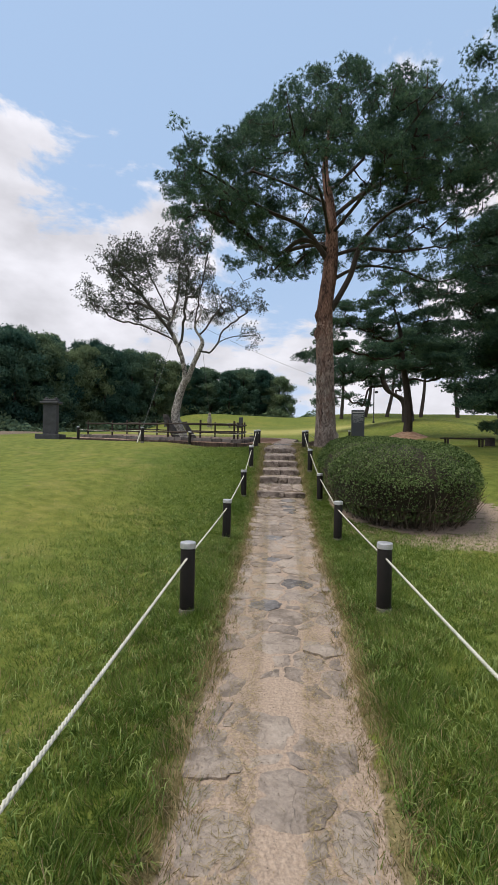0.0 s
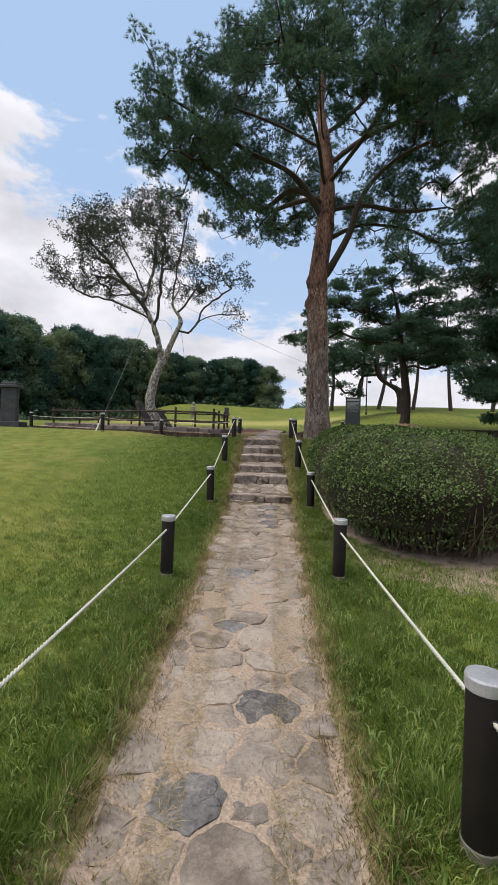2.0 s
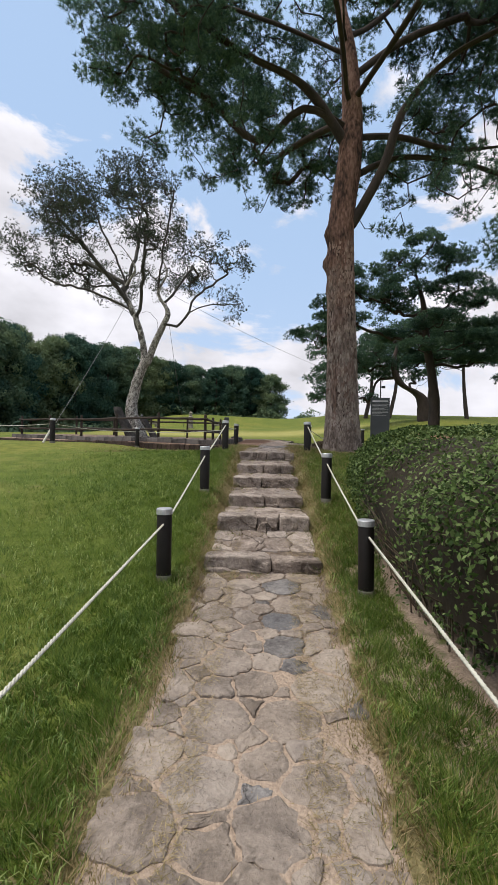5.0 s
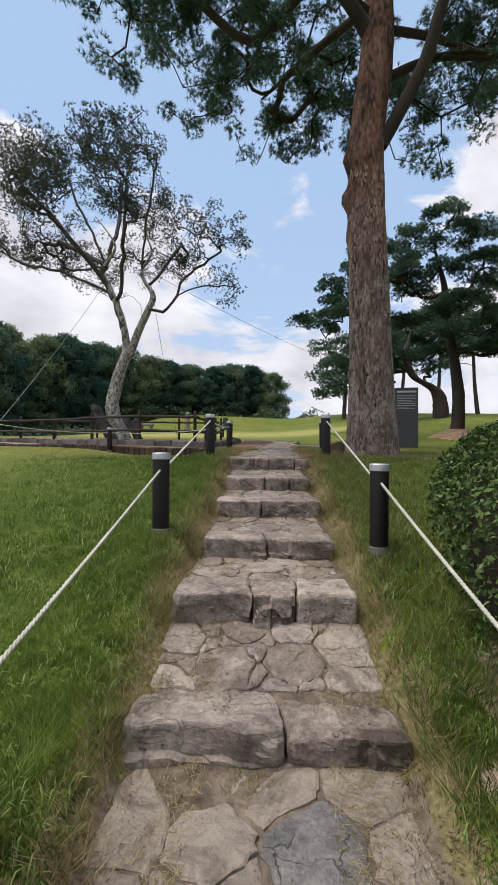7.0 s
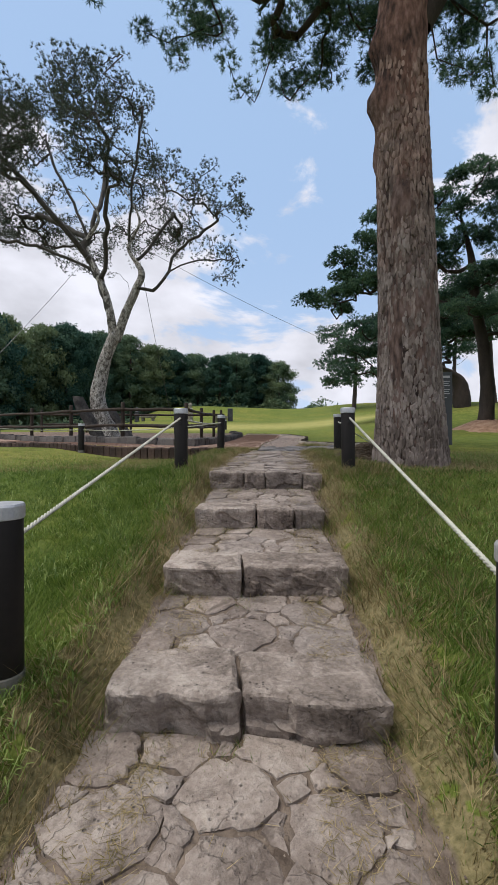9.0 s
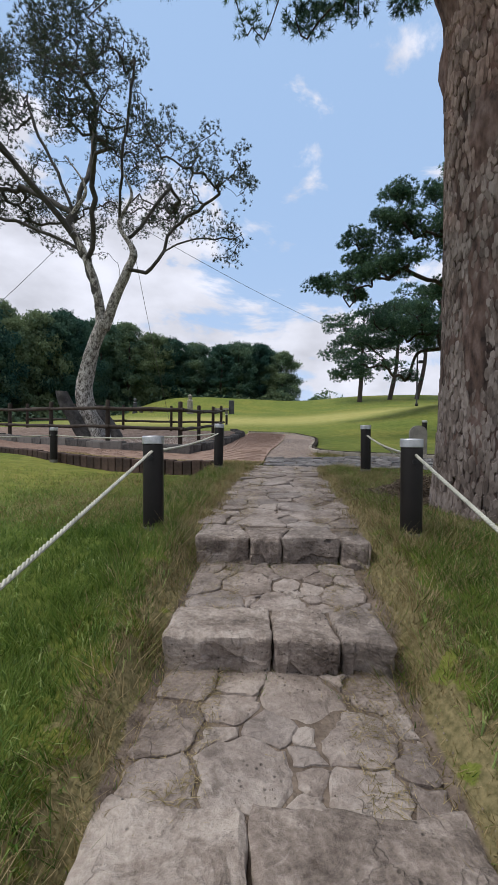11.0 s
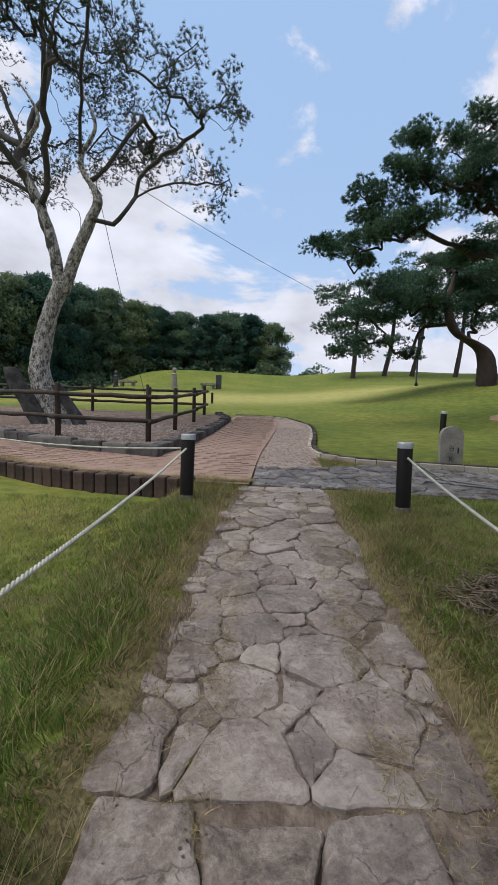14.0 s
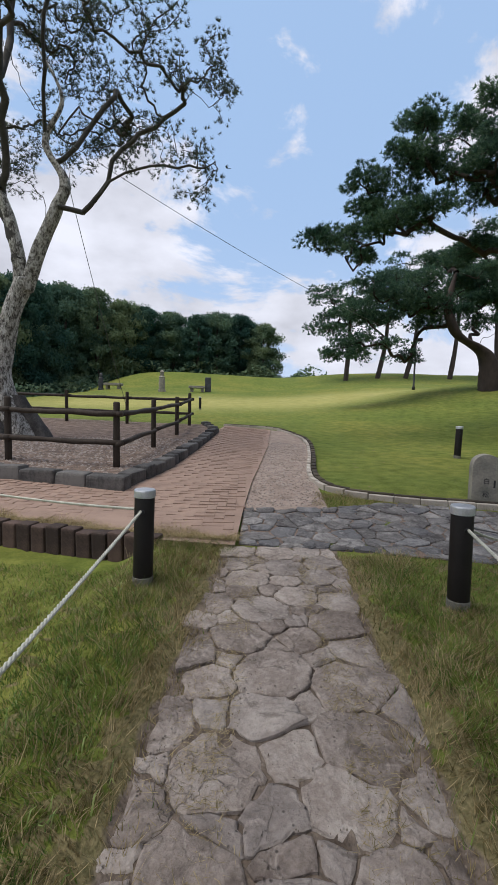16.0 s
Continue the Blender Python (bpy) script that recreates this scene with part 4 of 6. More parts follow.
def build_red_pine():
    """The tall red pine beside the steps."""
    rng, rnd = np.random.default_rng(21), random.Random(21)
    bx, by = 2.3, 16.0
    bz = Z(bx, by) - 0.1
    e = tagged(new("pine_tree"), "tall red pine with orange-brown bark and broad dark crown", "tree")
    e.location = (0, 0, 0)
    trunk = [(bx, by, bz), (bx - 0.02, by, 2.6), (bx - 0.06, by, 4.2), (bx - 0.10, by + 0.02, 5.6), (bx - 0.08, by, 6.8), (bx + 0.06, by, 8.0), (bx + 0.1, by + 0.05, 9.2), (bx + 0.0, by + 0.1, 10.6), (bx - 0.15, by + 0.2, 11.7), (bx - 0.1, by + 0.2, 12.7), (bx, by + 0.2, 13.6)]
    radii = [0.40, 0.335, 0.305, 0.29, 0.275, 0.26, 0.22, 0.17, 0.12, 0.08, 0.03]
    piece("trunk", bark_trunk("trunk", trunk, radii, M_PINEBARK, rng, 40, 0.07, [(5.65, math.pi + 0.1, 0.13), (5.1, math.pi - 0.5, 0.05), (6.35, math.pi - 0.1, 0.10), (4.4, -2.0, 0.035)], 0.10), e)
    # bark plates
    line = smooth_line([(*p, r) for p, r in zip(trunk, radii)], 10)
    V, F = [], []
    zs = [q[2] for q in line]
    for _ in range(6200):
        z = bz + 0.03 + (rnd.random() ** 1.7) * 4.6
        i = max(0, min(len(line) - 2, int(np.searchsorted(zs, z)) - 1))
        x, y, _z, r = line[i]
        w = rnd.uniform(0, 2 * math.pi)
        out = Vector((math.cos(w), math.sin(w), 0))
        side = Vector((-math.sin(w), math.cos(w), 0))
        fl = 1 + (0.10 * math.exp(-(z - bz) / 0.3) * (0.6 + 0.6 * math.sin(w * 5 + 1)))
        c = Vector((x, y, z)) + out * (r * fl * 0.985)
        pw, ph = rnd.uniform(0.013, 0.028), rnd.uniform(0.035, 0.085)
        fade = 1 - 0.6 * (z - bz) / 4.7
        o = len(V)
        n_ = 6
        for rr, d in ((1.0, 0.0), (0.72, rnd.uniform(0.012, 0.024) * fade)):
            for k in range(n_):
                g = 2 * math.pi * k / n_ + 0.3
                V.append(tuple(c + side * math.cos(g) * pw * rr * rnd.uniform(0.8, 1.2) + Vector((0, 0, math.sin(g) * ph * rr)) + out * d))
        for k in range(n_):
            q = (k + 1) % n_
            F.append((o + k, o + q, o + n_ + q, o + n_ + k))
        F.append(tuple(o + n_ + k for k in range(n_)))
    piece("plated_bark", mesh_from("plated_bark", V, F, M_PLATE), e, kind="stuff")
    T = lambda x, y, z: (bx + x, by + y, z)
    limbs = [
        [T(0.1, 0, 6.5), T(0.7, -0.3, 7.6), T(1.1, -0.5, 8.8), T(1.9, -0.8, 9.6), T(2.8, -1.0, 10.0)],
        [T(0.1, 0, 7.6), T(1.2, 0.2, 8.2), T(2.6, 0.2, 8.1), T(3.6, -0.2, 7.5), T(4.4, -0.3, 7.6)],
        [T(0.0, 0, 8.3), T(-1.0, -0.3, 9.4), T(-2.4, -0.6, 9.9), T(-3.9, -0.8, 10.8), T(-5.1, -0.9, 11.4)],
        [T(0.0, 0, 8.7), T(-1.0, -0.2, 9.0), T(-2.0, 0.4, 8.7), T(-3.2, 0.4, 9.7), T(-4.3, 0.3, 10.3)],
        [T(0.1, 0, 8.5), T(1.4, 0.9, 9.2), T(3.0, 1.6, 9.4), T(4.6, 2.0, 9.8)],
        [T(0.0, 0.1, 9.0), T(-0.8, 1.6, 9.6), T(-1.8, 3.2, 10.0)],
        [T(0.0, 0, 9.2), T(-0.5, -1.4, 10.0), T(-1.4, -3.0, 10.6), T(-1.8, -4.4, 10.9)],
        [T(0.1, 0, 9.3), T(1.0, -1.5, 10.0), T(1.8, -3.2, 10.8), T(2.4, -4.4, 11.2)],
        [T(0.0, 0, 9.8), T(1.3, 0.3, 11.0), T(2.8, 0.5, 11.8)],
        [T(-0.1, 0, 10.4), T(-1.4, 0.2, 11.2), T(-2.8, 0.3, 11.8)],
        [T(-0.1, 0, 10.8), T(0.6, 0.8, 11.8), T(1.4, 1.2, 12.8)],
        [T(-0.1, 0, 10.6), T(-0.4, -1.2, 11.6), T(-0.6, -2.2, 12.4)],
    ]
    clumps = shell_clumps(rng, 1080, T(0.15, 0.4, 10.7), (6.5, 4.6, 5.5), 0.4, lambda p: p[2] < 1.45 + (p[1] / 16) * ((14.6 - 0.85 * min(3.8, bx - p[0]) if p[0] < bx else 14.6 - 0.36 * (p[0] - bx)) + 0.3 * noise.noise(Vector(p))) and p[2] > 9.1 + 0.16 * abs(p[0] - bx) + 0.5 * noise.noise(Vector(p * 0.6)) and (p[2] > 11 or abs(p[0] - bx) > 2.2 or abs(p[1] - by) > 2.2), -0.42)
    low = [(T(-3.0 + 0.5 * rnd.gauss(0, 1), -0.8 + rnd.gauss(0, 0.9), 9.7 + rnd.gauss(0, 0.45))) for _ in range(26)]
    low += [(T(-4.9 + 0.5 * rnd.gauss(0, 1), -0.3 + rnd.gauss(0, 0.9), 10.7 + rnd.gauss(0, 0.5))) for _ in range(26)]
    low += [(T(-1.9 + 0.5 * rnd.gauss(0, 1), -0.5 + rnd.gauss(0, 0.8), 8.1 + rnd.gauss(0, 0.3))) for _ in range(14)]
    low += [(T(2.6 + 0.9 * rnd.gauss(0, 1), rnd.gauss(0, 0.9), 7.7 + rnd.gauss(0, 0.4))) for _ in range(22)]
    low += [(T(4.6 + 0.5 * rnd.gauss(0, 1), rnd.gauss(0, 0.9), 7.6 + rnd.gauss(0, 0.6))) for _ in range(22)]
    clumps += low
    for q, r0 in zip(limbs[:6], (0.13, 0.12, 0.13, 0.11, 0.10, 0.09)):
        piece("limb", bark_trunk("limb", q, list(np.linspace(r0, r0 * 0.35, len(q))), M_DARKBARK, rng, 10, 0.12), e, "thick dark crooked limb")
    tl = [q[:3] for q in line]
    pos, par = grow(tl, limbs, clumps, rnd, 8.6, 0.14, 3, 0.5)
    piece("branchwork", branch_mesh("branchwork", pos, par, len(tl), M_DARKBARK, 0.0095, 0.50, 0.15), e, "dark crooked branches", kind="stuff")
    P, D = tuft_points(clumps, rng, 44, 0.31, 0.6, 0.9)
    piece("crown", needle_mesh("crown", P, D, M_NEEDLE, rng, 18, 0.115, 0.012, 0.52), e, "dark green needles")


def build_white_pine():
    """The old lacebark pine that forks low, inside the fence."""
    rng, rnd = np.random.default_rng(33), random.Random(33)
    bx, by = -5.15, 26.0
    bz = Z(bx, by)
    e = tagged(new("white_pine_tree"), "old lacebark pine with pale forked trunk and airy crown", "tree")
    P0 = lambda x, y, z: (bx + x, by + y, z)
    trunk = [P0(0.28, 0, bz - 0.15), P0(0.12, 0, bz + 0.6), P0(-0.13, 0, bz + 1.5), P0(-0.02, 0, bz + 2.3), P0(0.2, 0, bz + 3.1), P0(0.5, 0, bz + 3.78)]
    piece("trunk", bark_trunk("trunk", trunk, [0.44, 0.32, 0.25, 0.235, 0.225, 0.22], M_WHITEBARK, rng, 28, 0.16, [(bz + 1.6, -1.2, 0.05)], 0.55), e, "pale mottled bark")
    forks = [
        [P0(0.38, 0, bz + 3.4), P0(0.36, 0, bz + 4.2), P0(0.12, 0, bz + 5.2), P0(-0.25, 0, bz + 6.1), P0(-0.62, 0.1, bz + 7.0), P0(-0.2, 0.2, bz + 8.0), P0(-0.9, 0.3, bz + 9.1)],
        [P0(0.5, 0, bz + 3.5), P0(0.85, 0, bz + 4.5), P0(1.22, 0.05, bz + 5.4), P0(1.38, 0.1, bz + 6.0), P0(0.9, 0.2, bz + 6.9), P0(1.25, 0.3, bz + 7.9), P0(0.7, 0.3, bz + 9.0)],
    ]
    rf = [[0.16, 0.15, 0.135, 0.12, 0.085, 0.05, 0.02], [0.17, 0.165, 0.145, 0.11, 0.075, 0.045, 0.02]]
    for f, r in zip(forks, rf):
        piece("fork", bark_trunk("fork", f, r, M_WHITEBARK, rng, 16, 0.1), e, "pale mottled bark")
    F1, F2 = forks
    B = lambda *p: [P0(*q) for q in p]
    limbs = [
        B((-0.25, 0, bz + 6.0), (-1.3, 0.1, bz + 6.5), (-2.8, 0.1, bz + 7.1), (-4.0, 0, bz + 7.3), (-4.9, 0, bz + 8.1)),
        B((-0.3, 0, bz + 6.3), (-1.4, -0.6, bz + 7.6), (-2.4, -0.8, bz + 8.8), (-3.4, -1.0, bz + 9.8)),
        B((-0.45, 0.1, bz + 7.2), (-1.2, 0.3, bz + 8.6), (-2.0, 0.5, bz + 10.2), (-2.3, 0.5, bz + 11.2)),
        B((-0.45, 0.1, bz + 7.6), (-0.3, 0.8, bz + 9.0), (-0.3, 1.2, bz + 10.5), (-0.2, 1.3, bz + 11.6)),
        B((0.0, 0, bz + 5.6), (0.3, -0.4, bz + 6.6), (0.5, -0.9, bz + 7.9), (0.6, -1.2, bz + 9.2)),
        B((0.66, 0, bz + 4.1), (0.95, 0.1, bz + 5.4), (0.4, 0.15, bz + 5.95), (-0.4, 0.2, bz + 6.0), (-1.5, 0.3, bz + 6.6)),
        B((1.2, 0, bz + 5.35), (2.0, 0, bz + 5.45), (2.7, 0.1, bz + 6.7), (3.4, 0.2, bz + 7.3), (4.2, 0.2, bz + 8.0)),
        B((2.0, 0, bz + 5.5), (3.1, -0.1, bz + 6.2), (4.2, 0, bz + 6.3), (4.8, 0, bz + 6.4)),
        B((1.2, 0.1, bz + 6.3), (2.0, 0.5, bz + 7.6), (2.6, 0.7, bz + 8.8), (3.2, 0.8, bz + 10.0)),
        B((0.9, 0.1, bz + 7.2), (1.3, -0.6, bz + 8.4), (1.6, -1.0, bz + 9.8), (1.8, -1.2, bz + 10.8)),
        B((0.8, 0.2, bz + 7.4), (0.1, 0.6, bz + 8.6), (-0.4, 0.9, bz + 9.6)),
        B((-0.45, 0.1, bz + 7.0), (-1.6, 1.0, bz + 8.0), (-3.4, 1.6, bz + 9.0)),
    ]
    clumps = shell_clumps(rng, 1350, P0(-0.45, 0, bz + 8.4), (5.7, 4.3, 4.0), 0.5, lambda p: p[2] > bz + 6.3 + 0.28 * abs(p[0] - bx) * (p[0] < bx) and (p[0] < bx + 1.8 or p[2] < bz + 9.5 - 0.1 * (p[0] - bx)) and noise.noise(Vector(p * 0.8)) > -0.12, -0.25)
    clumps += [P0(4.4 + 0.4 * rnd.gauss(0, 1), rnd.gauss(0, 0.6), bz + 6.2 + 0.45 * rnd.gauss(0, 1)) for _ in range(22)]
    tl = trunk
    pos, par = grow(tl, [F1, F2] + limbs, clumps, rnd, 99, 0.14, 4, 0.1, 0.03)
    piece("branchwork", branch_mesh("branchwork", pos, par, len(tl), M_GREYBRANCH, 0.0085, 0.50, 0.13), e, "grey crooked branches")
    P, D = tuft_points(clumps, rng, 11, 0.27, 0.8, 1.0)
    piece("crown", needle_mesh("crown", P, D, M_NEEDLE2, rng, 20, 0.095, 0.011, 0.5), e, "sparse olive-green needles")
    # stubs of an old stem beside the trunk
    stub = new("tree_stump")
    tagged(stub, "grey broken stub of an old stem leaning beside the pale pine", "stump")
    piece("wood", bark_trunk("wood", [P0(0.15, -0.4, bz - 0.05), P0(-0.2, -0.45, bz + 0.65), P0(-0.5, -0.5, bz + 1.2), P0(-0.62, -0.5, bz + 1.52)], [0.24, 0.21, 0.20, 0.17], M_KERB, rng, 16, 0.2), stub)
    piece("wood", bark_trunk("wood", [P0(1.12, -0.3, bz - 0.05), P0(0.95, -0.32, bz + 0.35), P0(0.62, -0.35, bz + 0.85), P0(0.48, -0.35, bz + 1.12)], [0.2, 0.16, 0.14, 0.12], M_KERB, rng, 14, 0.2), stub)


def pad_tree(name, label, base, trunk, radii, pads, seed, needle=(34, 16, 0.16, 0.026), pad_r=0.55, tone=None, first=3.0, thick=1.0, droop=0.0, fill=7.0, puff=0.6):
    """A pine whose foliage lies in layered flat pads. pads: (x, y, z, radius, thickness)."""
    rng, rnd = np.random.default_rng(seed), random.Random(seed)
    e = tagged(new(name), label, "tree")
    tl = [q[:3] for q in smooth_line([(*p, r) for p, r in zip(trunk, radii)], 6)]
    piece("trunk", bark_trunk("trunk", trunk, radii, M_DARKBARK, rng, 18, 0.12), e)
    clumps = []
    for x, y, z, r, th in pads:
        k = max(6, int(fill * r * r))
        for _ in range(k):
            a, q = rnd.uniform(0, 2 * math.pi), math.sqrt(rnd.random()) * r
            px, py = x + q * math.cos(a), y + q * math.sin(a)
            clumps.append((px, py, z + th * (1 - (q / r) ** 2) * puff + rnd.gauss(0, 0.12) * th + 0.25 * noise.noise(Vector((px, py, z)))))
    limbs, hubs = [], []
    mid = Vector(tl[len(tl) * 2 // 3])
    for x, y, z, r, th in sorted(pads, key=lambda p: (Vector(p[:3]) - mid).length):
        low = [q for q in tl if q[2] < z - 0.3 + droop] or tl[:1]
        end = Vector((x, y, z - 0.15))
        t = min(low + hubs, key=lambda q: (Vector(q) - end).length * (1.0 if q[2] < z + 0.5 else 1.6))
        f = lambda k, dz: (t[0] * (1 - k) + x * k + rnd.uniform(-0.2, 0.2), t[1] * (1 - k) + y * k + rnd.uniform(-0.2, 0.2), t[2] * (1 - k) + z * k + dz)
        limbs.append([t, f(0.3, 0.12), f(0.6, -0.14), f(0.85, -0.1), tuple(end)])
        hubs.append(tuple(end))
    pos, par = grow(tl, limbs, clumps, rnd, first, 0.12, 2, 0.3)
    piece("branchwork", branch_mesh("branchwork", pos, par, len(tl), M_DARKBARK, 0.012, 0.5, 0.16, thick=thick), e, kind="stuff")
    P, D = tuft_points(clumps, rng, needle[0], pad_r, 0.5, 1.0)
    piece("crown", needle_mesh("crown", P, D, tone or M_NEEDLE, rng, needle[1], needle[2], needle[3], 0.5), e, "layered dark green needle pads")
    return e


def build_pines():
    z1 = Z(9.1, 28.1) - 0.1
    pad_tree("pine_tree", "spreading dark pine with layered foliage on a low earth mound", None,
             [(9.1, 28.1, z1), (9.15, 28.1, z1 + 1.6), (9.0, 28.1, z1 + 3.2), (8.7, 28.1, z1 + 5.0), (8.6, 28.2, z1 + 6.6), (8.2, 28.2, z1 + 8.2)],
             [0.30, 0.25, 0.22, 0.18, 0.13, 0.05],
             [(2.4, 27.6, 7.1, 0.38, .6), (3.2, 28.9, 7.8, 0.48, .6), (3.5, 28.8, 7.0, 0.48, .6), (3.6, 27.9, 7.4, 0.51, .6), (3.8, 28.3, 8.2, 0.46, .6), (3.7, 28.2, 8.9, 0.53, .6), (4.4, 28.6, 8.7, 0.61, .6), (4.4, 28.8, 8.1, 0.55, .6), (4.6, 27.6, 7.6, 0.5, .6), (4.4, 27.5, 9.3, 0.49, .6), (5.1, 28.9, 10.5, 0.56, .6), (5.3, 28.2, 9.7, 0.59, .6), (5.8, 28.8, 9.5, 0.68, .6), (5.1, 27.4, 7.9, 0.56, .6), (6.3, 28.7, 10.7, 0.55, .6), (6.2, 27.8, 9.2, 0.64, .6), (7.0, 29.1, 10.5, 0.7, .6), (7.4, 29.0, 11.3, 0.69, .6), (7.0, 27.5, 9.8, 0.62, .6), (6.7, 27.4, 9.1, 0.62, .6), (7.5, 28.4, 11.4, 0.66, .6), (8.0, 29.1, 9.7, 0.63, .6), (7.6, 28.1, 8.6, 0.45, .6), (4.9, 27.8, 10.2, 0.32, .6), (6.9, 28.2, 8.9, 0.46, .6), (7.9, 27.5, 10.4, 0.68, .6), (8.4, 27.8, 9.6, 0.7, .6), (8.6, 28, 11.9, 1.1, .7), (9.8, 28.4, 11.2, 1.3, .7), (10.4, 28.4, 10.0, 1.4, .7), (11.4, 28, 9.2, 1.4, .6), (9.8, 29.3, 8.6, 1.3, .6), (11.8, 28.7, 7.9, 1.4, .6), (10.3, 27.2, 7.0, 1.3, .5), (8.0, 26.9, 6.6, 0.9, .4), (12.3, 27.9, 6.3, 1.3, .5), (9.2, 27.4, 8.0, 1.1, .5), (10.9, 28.4, 6.2, 1.0, .4), (7.2, 28.6, 7.5, 0.9, .4)], 51, needle=(60, 18, 0.12, 0.017), pad_r=0.42, fill=13.0, droop=0.6)
    z2 = Z(11.6, 36.0) - 0.1
    pad_tree("pine_tree", "old broad pine with a bent arching trunk and dense foliage pads", None,
             [(11.65, 36, z2), (11.6, 36, 5.0), (11.35, 36, 5.55), (10.86, 36, 5.9), (10.13, 36, 6.3), (9.75, 36, 6.9), (9.6, 36.1, 7.8), (9.9, 36.2, 9.2)],
             [0.48, 0.42, 0.38, 0.34, 0.27, 0.23, 0.17, 0.07],
             [(4.2, 36.4, 5.2, 0.66, .5), (4.8, 36.5, 5.8, 0.78, .5), (5.4, 35.9, 5.2, 0.76, .5), (5.3, 35.9, 6.0, 0.76, .5), (5.2, 35.8, 7.3, 0.86, .5), (6.2, 36.4, 6.9, 1.0, .5), (6.4, 36.0, 7.9, 0.87, .5), (6.0, 35.4, 8.4, 0.74, .5), (7.6, 37.3, 9.1, 0.81, .5), (7.3, 36.6, 8.0, 1.12, .5), (8.1, 36.8, 7.4, 1.02, .5), (6.9, 35.7, 5.7, 0.75, .5), (8.3, 37.7, 5.4, 0.71, .5), (8.3, 35.6, 8.5, 0.96, .5), (8.7, 36.1, 7.7, 0.99, .5), (9.0, 37.0, 7.0, 0.91, .5), (9.9, 37.0, 9.6, 0.91, .5), (10.6, 37.5, 8.7, 1.16, .5), (9.9, 36.3, 7.3, 0.88, .5), (10.9, 36.9, 10.3, 1.02, .5), (11.0, 36.0, 9.0, 1.09, .5), (11.4, 36.7, 7.9, 1.12, .5), (12.3, 37.4, 10.9, 1.04, .5), (12.5, 37.3, 9.8, 1.04, .5), (12.0, 36.5, 8.3, 1.0, .5), (11.2, 36.7, 7.0, 0.67, .5), (11.6, 35.4, 6.8, 0.64, .5), (11.3, 35.9, 10.8, 0.76, .5), (9.2, 37.2, 9.9, 0.69, .5), (13.1, 36.3, 10.2, 1.1, .5), (12.9, 35.7, 8.2, 1.08, .5), (14.5, 36.6, 9.6, 1.12, .5), (14.4, 36, 8.0, 1.23, .5), (15.6, 36.2, 9.0, 1.23, .5)], 52, needle=(44, 16, 0.14, 0.022), pad_r=0.50, fill=12.0, droop=1.6)
    # slim pines on the ridge behind
    for i, (x, y, lean, h) in enumerate([(7.4, 47, 0.3, 7), (8.8, 44, 1.1, 7.5), (10.5, 43.5, 1.3, 8), (14.6, 46, 0.8, 9), (17.5, 45, -0.7, 9), (20.5, 44, 0.6, 9), (25, 46, 0.4, 9)]):
        f = 45.5 / (y - 16.0)
        x, y, h, lean = 0.4 + (x - 0.4) * f, 61.5 + 0.3 * i, h * f * 0.9, lean * f
        zb = Z(x, y) - 0.1
        rnd = random.Random(60 + i)
        pads = [(x + lean * 0.8 + rnd.uniform(-3.4, 3.4), y + rnd.uniform(-1.5, 1.5), zb + h * rnd.uniform(0.55, 1.05), rnd.uniform(1.7, 2.6), .8) for _ in range(9)]
        pad_tree("ridge_pine", "slim leaning pine with a bare trunk on the grassy ridge", None,
                 [(x, y, zb), (x + lean * 0.35, y, zb + h * 0.3), (x + lean * 0.5, y, zb + h * 0.6), (x + lean * 0.8, y, zb + h)],
                 [0.27, 0.21, 0.16, 0.05], pads, 70 + i, needle=(10, 10, 0.24, 0.05), first=zb + h * 0.45)
    # large pine at the right of the lawn
    z3 = Z(10.9, 20.2) - 0.1
    rnd = random.Random(5)
    pads = []
    for _ in range(125):
        h = rnd.uniform(3.3, 11.8) if rnd.random() < 0.76 else rnd.uniform(14.3, 21)
        a, q = rnd.uniform(0, 2 * math.pi), rnd.uniform(0.35, 1.0) * (3.1 if h < 13 else 3.3)
        pads.append((12.35 + 0.7 * (h > 13) + q * math.cos(a), 20.2 + q * math.sin(a), h, rnd.uniform(1.1, 1.6), .8))
    pad_tree("pine_tree", "tall dense dark pine at the edge of the lawn", None,
             [(10.9, 20.2, z3), (11.2, 20.2, z3 + 3), (11.9, 20.2, z3 + 7), (12.5, 20.1, z3 + 12), (12.8, 20.1, z3 + 18)],
             [0.26, 0.23, 0.2, 0.15, 0.05], pads, 53, needle=(46, 16, 0.14, 0.024))
    pads = []
    for _ in range(44):
        h = rnd.uniform(2.7, 8.6)
        a, q = rnd.uniform(0, 2 * math.pi), rnd.uniform(0.4, 1.0) * 3.4
        pads.append((15.2 + q * math.cos(a), 25.5 + q * math.sin(a), h, rnd.uniform(1.0, 1.5), .7))
    pad_tree("pine_tree", "dense dark pine with low drooping foliage beyond the bench", None,
             [(15.2, 25.5, Z(15.2, 25.5) - 0.1), (15.1, 25.5, 4.5), (15.2, 25.4, 7), (15.3, 25.5, 8.6)],
             [0.26, 0.2, 0.13, 0.05], pads, 54, needle=(30, 14, 0.15, 0.028))


